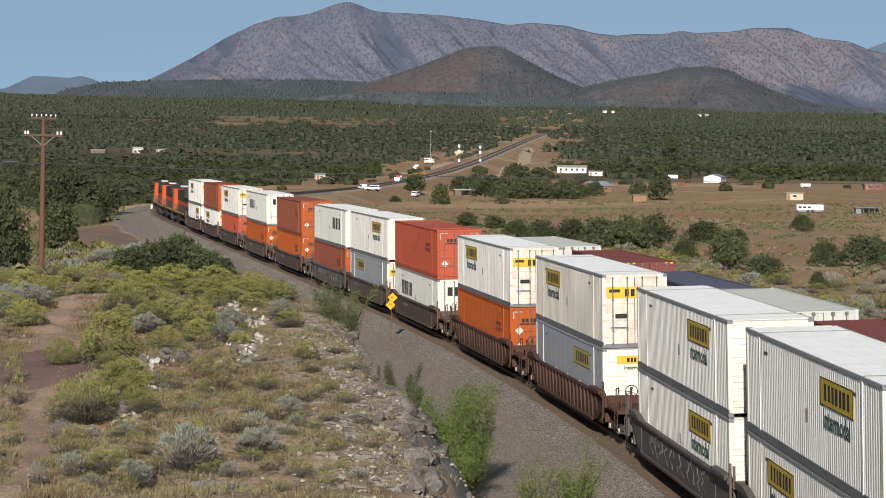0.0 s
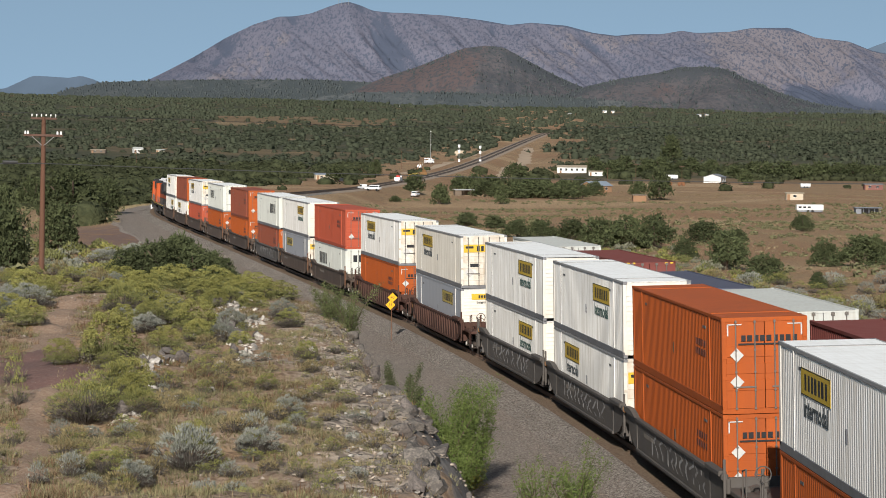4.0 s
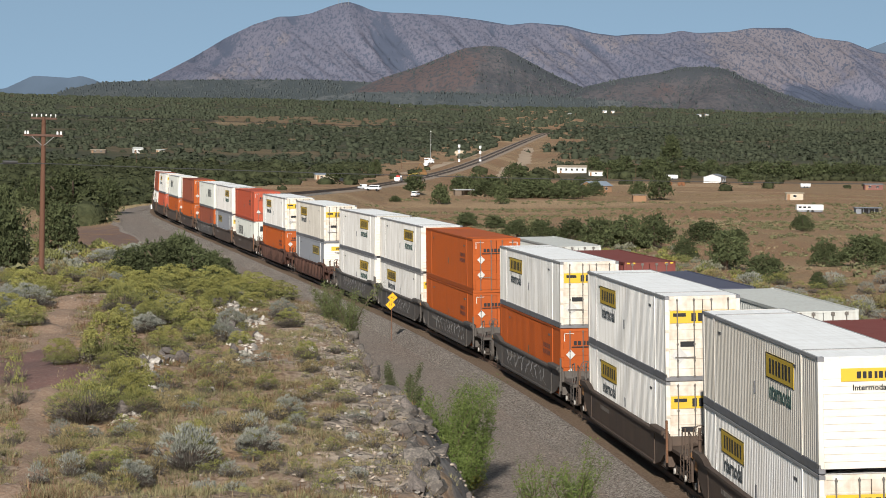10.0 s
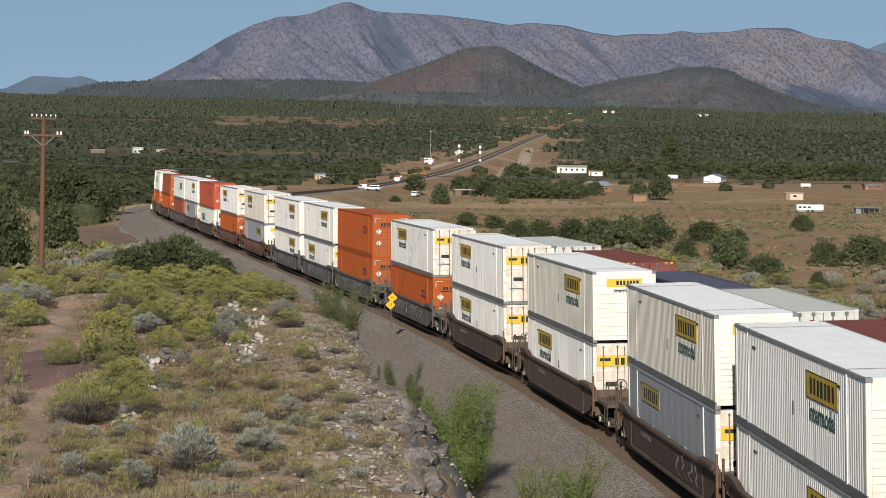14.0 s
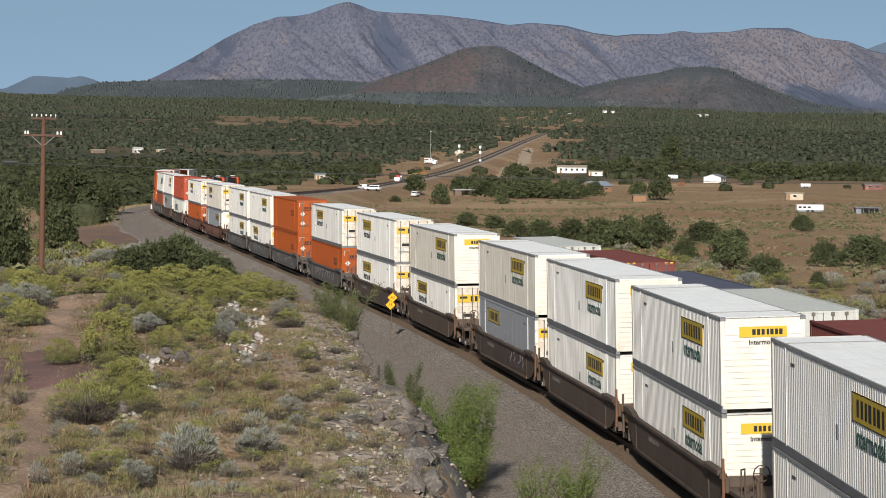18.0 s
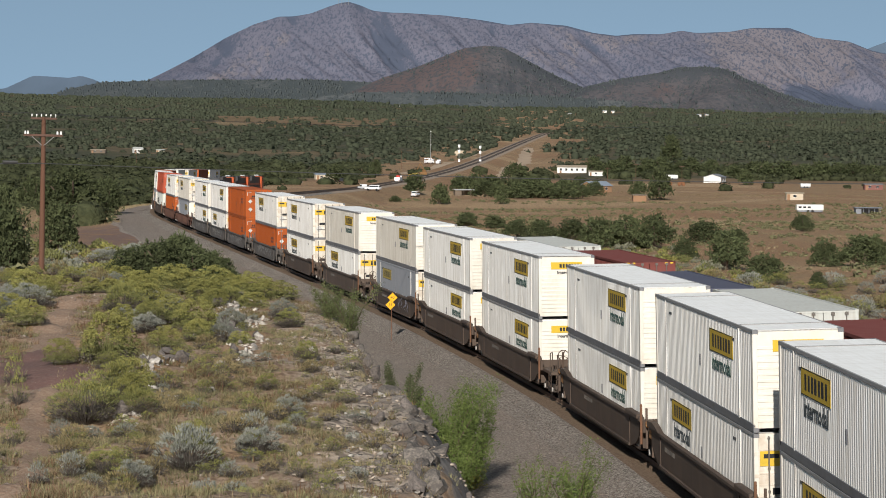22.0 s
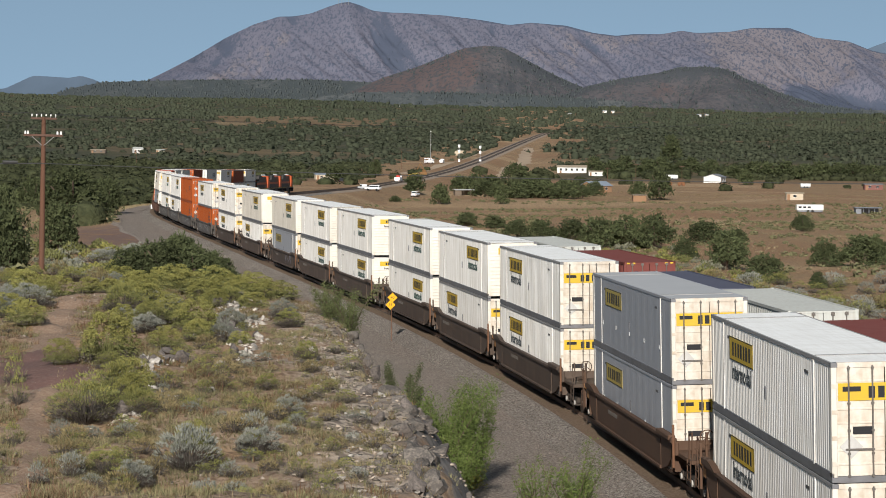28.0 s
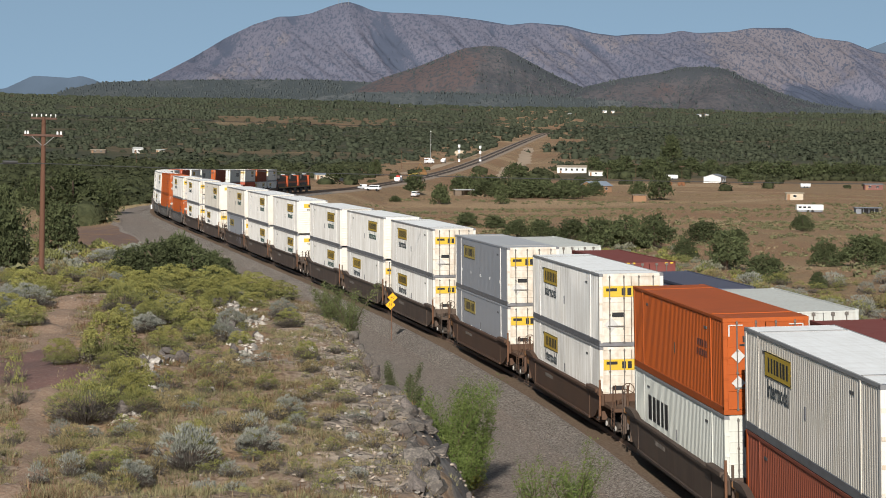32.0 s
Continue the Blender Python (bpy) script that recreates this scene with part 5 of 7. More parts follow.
def hill_trees():
    """Trees standing on the far slopes, each a small crown, one body of woods to a slope."""
    rng = np.random.default_rng(17)
    pool = [small_crown(rng, 4, 2, .15) for i in range(8)]
    face = pool[0][1]
    for name, n, big in (("foothill", 4200, 3.4), ("wooded_rise", 3000, 3.4), ("cinder_hill", 4400, 2.8), ("mountain", 4600, 2.2)):
        for vv, wood in zip(SLOPES[name], WOODED[name]):
            k = n // len(SLOPES[name])
            ok = vv[:, 2] > 20
            p = wood[ok] ** 2 + .02
            c = vv[ok][rng.choice(int(ok.sum()), k, p=p / p.sum())] + rng.uniform(-3, 3, (k, 3)) * [1.2, .6, 0]
            w = big * (.35 + 1.1 * rng.uniform(0, 1, k) ** 1.6)
            v = np.stack([pool[q][0] * [a, a, a * h] for q, a, h in zip(rng.integers(0, 8, k), w, rng.uniform(.8, 1.3, k))]) + (c - [0, 0, .6])[:, None, :]
            f = face[None] + (np.arange(k) * v.shape[1])[:, None, None]
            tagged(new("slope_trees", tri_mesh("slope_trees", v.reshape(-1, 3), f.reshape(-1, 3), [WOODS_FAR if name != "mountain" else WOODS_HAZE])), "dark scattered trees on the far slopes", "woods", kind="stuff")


def blades(rng, n, r, h, lean, width, base=.25):
    """Thin upright blades out of a clump: base and tip, three corners each."""
    a = rng.uniform(0, 6.283, n)
    q = np.sqrt(rng.uniform(0, 1, n))
    b = np.stack([np.cos(a) * q * r * base, np.sin(a) * q * r * base, np.zeros(n)], 1)
    hh = h * np.sqrt(np.clip(1 - (q * lean) ** 2, .05, 1)) * rng.uniform(.75, 1.05, n)
    t = np.stack([np.cos(a) * q * r, np.sin(a) * q * r, hh], 1) + rng.normal(0, .03 * r, (n, 3))
    s = np.stack([-np.sin(a + rng.uniform(-1, 1, n)), np.cos(a), 0 * a], 1) * width
    v = np.stack([b - s, b + s, t], 1).reshape(-1, 3)
    return v, np.arange(3 * n).reshape(-1, 3), t


def brush(kind, seed, small=False):
    """A shrub of the bank, one metre wide and high: a clump of stems under a rounded, lumpy head of fine sprays."""
    rng = np.random.default_rng(seed)
    word, stem, head, hs, wide = dict(cham=("yellow-green flowering rabbitbrush on dry soil", CHAMG, CHAM, .024, 1.1), chamg=("green rabbitbrush with grey stems on dry soil", TWIGSHADE, CHAMG, .048, .36),
                                      sage=("grey-green sagebrush clump on dry soil", TWIGSHADE, SAGE, .062, .28), dry=("small tan dried shrub among the grass", TWIGSHADE, DRYB, .07, .3))[kind]
    n = 700 if small else (7600 if kind == "cham" else 4600)
    hs = hs * (1.7 if small else 1)
    ob = thing("shrub", word, "shrub", "shrubs of the bank")
    v, f, t = blades(rng, 90 if small else 420, .5, .66, .97, .006 if not small else .012)
    part("stem_clump", tri_mesh("stems", v, f, [stem]), None, ob)
    # a dome of small domes, uneven in height
    lobes = []
    ph = rng.uniform(0, 6.283, 2)
    for i in range(44):
        q, e = i * 2.4 + rng.uniform(-.3, .3), (i + rng.uniform(0, 1)) / 44
        r = math.sqrt(1 - e * e * .97)
        s = rng.uniform(.07, .13)
        out = 1 + .14 * math.sin(2 * q + ph[0]) + .1 * math.sin(3 * q + ph[1])
        lobes.append((math.cos(q) * r * (.47 - s * .7) * out, math.sin(q) * r * (.47 - s * .7) * out, .12 + e * (.84 - s) * rng.uniform(.82, 1.06), s))
    for i in range(8):
        q = i * .785 + rng.uniform(0, .5)
        lobes.append((.33 * math.cos(q), .33 * math.sin(q), .16, rng.uniform(.12, .17)))
    c, d = blob_points(rng, lobes, n, .78 if kind == "cham" else .55)
    c[:, 2] = np.maximum(c[:, 2], .03)
    grow = c - [0, 0, -.12 if kind == "cham" else -.02]
    grow /= np.linalg.norm(grow, axis=1, keepdims=True) + 1e-9
    if kind == "cham":
        v, f = leaf_tris(c, d, hs, rng, .42, wide, .8)
    else:
        v, f = strokes(c, grow + d * .15 + [0, 0, .25], hs, rng, .16, wide)
    # lower sprays take stem colours; the dark twig tone also paints shade beneath
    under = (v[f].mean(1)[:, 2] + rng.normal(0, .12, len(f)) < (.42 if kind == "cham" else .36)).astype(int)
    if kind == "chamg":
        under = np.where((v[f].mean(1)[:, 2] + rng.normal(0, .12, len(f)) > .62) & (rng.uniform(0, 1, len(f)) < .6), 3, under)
    part("foliage", tri_mesh("leaves", v, f, [head, CHAMG if kind == "cham" else TWIGSHADE, TWIGSHADE, CHAM], np.where((kind == "cham") & (v[f].mean(1)[:, 2] + rng.normal(0, .06, len(f)) < .2), 2, under)), None, ob)
    return ob


CHAM_AT = [(-10.6, 76.5, 2.7, 1.6), (-12, 75.8, 1.4, .8), (-10.6, 93.8, 1.9, 1.2), (-9.5, 92.8, 2.4, 1.3), (-12.7, 101.8, 2.9, 1.2), (-11.6, 109.2, 3.1, 1.1), (-13.6, 107, 2.5, 1), (-9.8, 109.5, 2, .9), (-7.6, 109, 2.8, .9),
           (-9.8, 85.2, 1.6, .8), (-18.1, 104.8, 2.4, 1.2), (-15.5, 89.8, 1.9, 1), (-15.5, 106, 1.7, .7), (-14.1, 79.2, .8, .5), (-6.2, 60, 1.3, .75), (-9.8, 103.5, 1.7, .8), (-12.2, 92, 1.5, 1), (-20.9, 116.8, 1.6, .7), (-13.0, 104.2, 2.4, 1.1), (-10.4, 105.8, 2.6, 1.1), (-8.9, 107.2, 2.4, 1.0), (-8.3, 105.0, 1.8, .8), (-12.4, 111.0, 2.6, 1.1), (-10.6, 112.0, 2.6, 1.0),
           (-8.8, 111.6, 2.4, .9), (-16.6, 104.0, 2.2, 1.0), (-17.0, 94.2, 2.0, 1.0), (-14.8, 110.5, 2.4, 1.0), (-11.2, 100.0, 2.0, .9), (-9.0, 88.8, 1.6, .8), (-8.6, 66.2, 1.4, 1.0), (-8.9, 68.6, 1.8, 1.2)]
CHAMG_AT = [(-9.5, 64.2, 2, 1.2), (-9.1, 67.5, 1.7, 1.2), (-8, 64.2, .9, .7), (-12.6, 71, .7, .8), (-10.3, 75, 1.1, .5), (-7.5, 53.8, 1.3, .6), (-18.1, 118, 1.9, .7), (-12.8, 97, 2, 1.2), (-11.2, 92.2, 1.3, .9), (-11.8, 67, .6, .9),
            (-10.8, 60.5, .6, .6), (-5.4, 74.2, .9, .5), (-3.8, 72.2, .7, .4), (-3, 80.2, .8, .5), (-6.1, 96, 1.3, .7), (-4.6, 81.8, 1, .6), (-5.7, 70.5, .7, .4)]
SAGE_AT = [(-17.2, 100.6, 2.0, 1.0), (-18.4, 98.4, 1.8, .9), (-5.9, 56.2, 1.6, 1.1), (-4.6, 60.2, 1.2, .7), (-4.8, 61.8, .8, .6), (-6.8, 53.2, 1, .6), (-4.2, 66.2, .9, .6), (-9.9, 62.5, .7, .6), (-8.1, 52.8, .6, .6), (-17.2, 95.8, 1.3, 1.1), (-6.6, 99.5, 1.3, .8), (-4.6, 101.8, 1, .7),
           (-29.7, 213.5, 4, 1.5), (-28, 219.5, 3.6, 1.8), (-31, 202.2, 3.3, 1.2), (-8.7, 51.8, .5, .5), (-4.8, 54.5, .6, .4)]


def trail_x(y):
    return np.interp(y, [40, 52, 60, 68, 76, 88, 100, 112, 125], [-7.6, -9.0, -10.2, -11.5, -12.9, -14.2, -15.6, -17.0, -18.4])


def trail_half(y):
    return np.interp(y, [50, 66, 70, 74, 79, 84, 108, 114], [.42, .45, 1.3, 2.3, 1.6, .8, .9, .45]) + .15 * np.sin(np.asarray(y) * 1.7) + .08 * np.sin(np.asarray(y) * 4.1)


def build_shrubs():
    rnd = random.Random(3)
    kinds = {k: [brush(k, 200 + 10 * i + j) for j in range(3)] for i, k in enumerate(("cham", "chamg", "sage"))}
    for i, k in enumerate(("cham", "chamg", "sage", "dry")):
        kinds["small_" + k] = [brush(k, 300 + 10 * i + j, True) for j in range(3)]
    used = set()

    joined = {}

    def put(kind, x, y, w, h, apart=True):
        src = rnd.choice(kinds[kind])
        m = scaled(x, y, w, h, rnd.uniform(0, 360), .05)
        if not apart:
            for ob in src.children:
                joined.setdefault(kind[6:], []).append((ob.data, m))
        elif src in used:
            again(src, m)
        else:
            used.add(src)
            src.matrix_basis = m
    for kind, rows in (("cham", CHAM_AT), ("chamg", CHAMG_AT), ("sage", SAGE_AT)):
        for x, y, w, h in rows:
            put(kind if w > .8 else "small_" + kind, x, y, w * (.84 if kind == "cham" else 1.0), h * dict(cham=1.2, chamg=1.2, sage=1.15)[kind])
    # low shrubs crowding the near bank
    for i in range(215):
        y = math.sqrt(rnd.uniform(47 ** 2, 82 ** 2))
        x = rnd.uniform(-.185, -.02) * y
        lat = x - float(np.interp(y, GY, GX))
        if lat > -12.3 or abs(x - trail_x(y)) < .3 + float(trail_half(y)):
            continue
        w = rnd.uniform(.35, .85)
        put("small_" + rnd.choice(("chamg", "sage", "dry", "chamg", "dry")), x, y, w, w * rnd.uniform(.5, .75))
    # the brush beyond the standing train
    for i in range(120):
        y = rnd.uniform(78, 175)
        x = float(np.interp(y, GY, GX)) + rnd.uniform(9.5, 19)
        w = rnd.uniform(1.3, 2.5)
        put("small_" + rnd.choice(("cham", "chamg", "chamg", "sage")), x, y, w, w * rnd.uniform(.55, .75), i < 30 and y < 120)
    for i in range(110):
        y = rnd.uniform(128, 222)
        x = rnd.uniform(.105, .2) * y
        w = rnd.uniform(1.1, 2.6)
        put("small_" + rnd.choice(("cham", "chamg", "sage", "sage", "dry")), x, y, w, w * rnd.uniform(.45, .65), i < 12)
    # the smaller shrubs between them
    for i in range(320):
        y = math.sqrt(rnd.uniform(46 ** 2, 122 ** 2))
        a = rnd.uniform(-.19, .0)
        x = a * y
        lat = x - float(np.interp(y, GY, GX))
        if lat > -11.6 or abs(x - trail_x(y)) < .4 + float(trail_half(y)) or (lat > -15 and rnd.random() < .5):
            continue
        far = y > 88
        kind = rnd.choice(("cham", "chamg", "sage", "dry") if far and x < -7 else ("chamg", "sage", "dry", "dry", "dry", "chamg", "chamg"))
        w = rnd.uniform(.6, 1.5) if far and x < -7 else rnd.uniform(.3, .95)
        small = w < 1 or kind == "dry"
        put(("small_" if small else "") + kind, x, y, w, w * rnd.uniform(.55, .8), not small or y < 66)
    for kind, rows in joined.items():
        vs, fs, ms, base, mats = [], [], [], 0, []
        for me, m in rows:
            n = len(me.vertices)
            co = np.empty(n * 3, dtype=np.float32)
            me.vertices.foreach_get("co", co)
            q = np.array(m)
            vs.append(co.reshape(-1, 3) @ q[:3, :3].T + q[:3, 3])
            fs.append(np.arange(n).reshape(-1, 3) + base)
            mi = np.empty(len(me.polygons), dtype=np.int32)
            me.polygons.foreach_get("material_index", mi)
            for k in me.materials:
                if k not in mats:
                    mats.append(k)
            ms.append(np.array([mats.index(k) for k in me.materials])[mi])
            base += n
        tagged(new("low_brush", tri_mesh("low_brush", np.concatenate(vs), np.concatenate(fs), mats, np.concatenate(ms))), dict(cham="yellow-green low brush", chamg="green low brush", sage="grey sage low brush", dry="tan dried low brush")[kind] + " scattered over the bank", "brush", kind="stuff")


def scrub():
    """Low scrub beyond the tracks and below the bank, joined by kind."""
    rng = np.random.default_rng(41)
    heap = [(0, 0, .35, .33)] + [(.3 * math.cos(i * 1.05), .3 * math.sin(i * 1.05), .25, .22) for i in range(6)]
    pool = []
    for i in range(6):
        c, d = blob_points(rng, heap, 190)
        pool.append(strokes(c, d * .7 + [0, 0, .6], .13, rng, .4, .8))
    for name, label, paint, share in (("yellow_scrub", "yellow-green rabbitbrush scrub beyond the tracks", CHAM, .14), ("olive_scrub", "olive scrub beyond the tracks", CHAMG, .5), ("grey_scrub", "grey sage scrub beyond the tracks", GREYS, .5)):
        n = int(860 * share)
        Y = np.concatenate([rng.uniform(115, 300, n), rng.uniform(150, 250, n // 5)])
        X = np.interp(Y, GY, GX)
        X[:n] += rng.uniform(11.5, 24, n) + (Y[:n] - 115) * rng.uniform(0, .2, n)
        X[n:] -= rng.uniform(12, 24, len(X) - n)
        Z = ground_z(X, Y)
        vs, fs, base = [], [], 0
        for x, y, z in zip(X, Y, Z):
            v, f = pool[rng.integers(len(pool))]
            w = rng.uniform(.8, 2.1)
            t = rng.uniform(0, 6.283)
            c, s = math.cos(t) * w, math.sin(t) * w
            vs.append(np.stack([v[:, 0] * c - v[:, 1] * s + x, v[:, 0] * s + v[:, 1] * c + y, v[:, 2] * w * rng.uniform(.7, 1) + z - .08], 1))
            fs.append(f + base)
            base += len(v)
        tagged(new(name, tri_mesh(name, np.concatenate(vs), np.concatenate(fs), [paint])), label, "scrub", kind="stuff")


def tufts(name, label, X, Y, h, spread, nb, width, material, seed):
    rng = np.random.default_rng(seed)
    n = len(X)
    Z = ground_z(X, Y)
    c = np.repeat(np.stack([X, Y, Z - .02], 1), nb, 0)
    a = rng.uniform(0, 6.283, n * nb)
    hh = np.repeat(h * rng.uniform(.5, 1.3, n), nb) * rng.uniform(.6, 1.1, n * nb)
    out = np.stack([np.cos(a), np.sin(a), 0 * a], 1)
    s = np.stack([np.cos(a + 1.4 + rng.uniform(-.9, .9, n * nb)), np.sin(a + 1.4), 0 * a], 1) * width
    b = c + out * spread * .35
    t = c + out * spread * rng.uniform(.3, 1.3, (n * nb, 1))
    t[:, 2] += hh
    v = np.stack([b - s, b + s, t], 1).reshape(-1, 3)
    tagged(new(name, tri_mesh(name, v, np.arange(len(v)).reshape(-1, 3), [material])), label, "grass", kind="stuff")


def build_grass():
    rng = np.random.default_rng(21)
    n = 112000
    Y = np.sqrt(rng.uniform(42 ** 2, 126 ** 2, n))
    X = rng.uniform(-.2, .03, n) * Y
    lat = X - np.interp(Y, GY, GX)
    dens = np.clip(.62 + .8 * fbm(X / 3.5, Y / 3.5, 71, 3), .06, 1) * sstep(-.75, .3, fbm(X / .75, Y / 1.1, 77, 2)) * np.interp(lat, [-14.5, -12.6, -10.8], [1, .45, .12])
    bare = np.zeros(n, bool)
    for x0, y0, x1, y1, _n in OUTCROPS:
        q = np.clip(((X - x0) * (x1 - x0) + (Y - y0) * (y1 - y0)) / ((x1 - x0) ** 2 + (y1 - y0) ** 2), 0, 1)
        bare |= np.hypot(X - x0 - q * (x1 - x0), (Y - y0 - q * (y1 - y0)) * .5) < .45
    ok = ~bare & (lat < -10.3) & (np.abs(X - trail_x(Y)) > trail_half(Y) * rng.uniform(.35, 1.25, n)) & (rng.uniform(0, 1, n) < dens)
    pick = rng.uniform(0, 1, n)
    tufts("dry_grass", "short tan dried grass tufts on the bank", X[ok & (pick < .38)], Y[ok & (pick < .38)], .16, .24, 10, .008, GRASS, 1)
    tufts("green_grass", "low grey-green herbs on the bank", X[ok & (pick >= .38)], Y[ok & (pick >= .38)], .17, .2, 10, .010, HERB, 2)
    m = ok & (fbm(X / 2.2, Y / 2.2, 73, 3) > .1) & (rng.uniform(0, 1, n) < .35)
    tufts("brown_weeds", "dead brown weeds among the grass of the bank", X[m], Y[m], .24, .22, 9, .010, WEED, 8)
    n = 42000
    Y = np.sqrt(rng.uniform(120 ** 2, 900 ** 2, n))
    X = rng.uniform(-.2, .2, n) * Y
    lat = X - np.interp(Y, GY, GX)
    ok = ((lat > 11) | (lat < -13)) & ~((lat < 0) & (lat > -18) & (Y > 235) & (Y < 345)) & (fbm(X / 30, Y / 30, 81, 3) > -.25) & (np.abs(lat) > 11 + Y * .01)
    pick = rng.uniform(0, 1, n)
    pool = []
    for q in range(6):
        c, d = blob_points(rng, [(0, 0, .2, .42), (.2, .1, .18, .3), (-.2, .15, .15, .3), (.05, -.25, .15, .3)], 42)
        pool.append(leaf_tris(c, d, .22, rng, .35, 1.3, .8)[0])
    pick2 = ok & (pick < .17) & (Y < 750)
    x, y = X[pick2], Y[pick2]
    w = rng.uniform(.6, 1.6, len(x))
    v = np.stack([pool[q] * [a, a, a * .8] for q, a in zip(rng.integers(0, 6, len(x)), w)]) + np.stack([x, y, ground_z(x, y) - .05], 1)[:, None, :]
    v = v.reshape(-1, 3)
    tagged(new("field_scrub", tri_mesh("field_scrub", v, np.arange(len(v)).reshape(-1, 3), [FIELDS])), "low olive scrub domes over the dry field", "scrub", kind="stuff")
    tufts("field_grass", "tan dried grass over the field", X[ok & (pick >= .55)], Y[ok & (pick >= .55)], .26, .7, 9, .06, GRASS, 4)


def verge():
    rng = np.random.default_rng(23)
    n = 5200
    Y = rng.uniform(170, 470, n)
    X = np.interp(Y, GY, GX) - np.interp(Y, [260, 330, 470], [9.0, 8.2, 6.2]) - rng.normal(0, 1, n) ** 2 * 1.6 + rng.normal(0, .35, n)
    ok = (Y > 338) | (X - np.interp(Y, GY, GX) < -17.5)
    X, Y = X[ok], Y[ok]
    tufts("verge_grass", "tan dried grass on the edge of the gravel road", X, Y, .28, .35, 10, .03, GRASS, 6)


def rock_mesh(seed, material, sub=2):
    rng = np.random.default_rng(seed)
    bm = bmesh.new()
    bmesh.ops.create_icosphere(bm, subdivisions=sub, radius=.5)
    cuts = rng.normal(0, 1, (13, 3))
    cuts /= np.linalg.norm(cuts, axis=1, keepdims=True)
    lim = rng.uniform(.16, .34, 13)
    for v in bm.verts:
        p = np.array(v.co)
        for c, l in zip(cuts, lim):
            e = p @ c - l
            if e > 0:
                p = p - c * e
        p = p * (1 + .26 * noise.noise(Vector(p * 3.6) + Vector((seed, 0, 0))))
        v.co = p
    me = bpy.data.meshes.new("rock")
    bm.to_mesh(me)
    bm.free()
    me.materials.append(material)
    return me


def shards(rng, X, Y, Z, size, material):
    """Many small eight-sided stones in one mesh."""
    o = np.array([(1, 0, 0), (-1, 0, 0), (0, 1, 0), (0, -1, 0), (0, 0, 1), (0, 0, -1)], float)
    tri = np.array([(0, 2, 4), (2, 1, 4), (1, 3, 4), (3, 0, 4), (2, 0, 5), (1, 2, 5), (3, 1, 5), (0, 3, 5)])
    k = len(X)
    v = (o[None] * rng.uniform(.5, 1.2, (k, 6, 1)) + rng.normal(0, .3, (k, 6, 3))) * [1.1, 1.1, .55]
    v = v * np.asarray(size)[:, None, None] + np.stack([X, Y, Z + size * .12], 1)[:, None, :]
    f = tri[None] + np.arange(k)[:, None, None] * 6
    return tri_mesh("stones", v.reshape(-1, 3), f.reshape(-1, 3), [material])


OUTCROPS = [(-9.38, 73.75, -9.1, 78.75, 34), (-8.39, 64.5, -8.73, 71.5, 34), (-9.2, 102.5, -8.35, 107.0, 22), (-8.06, 92.25, -7.65, 99.5, 16), (-6.72, 81.25, -7.01, 91.25, 14), (-8.53, 91.5, -9.2, 102.5, 12)]


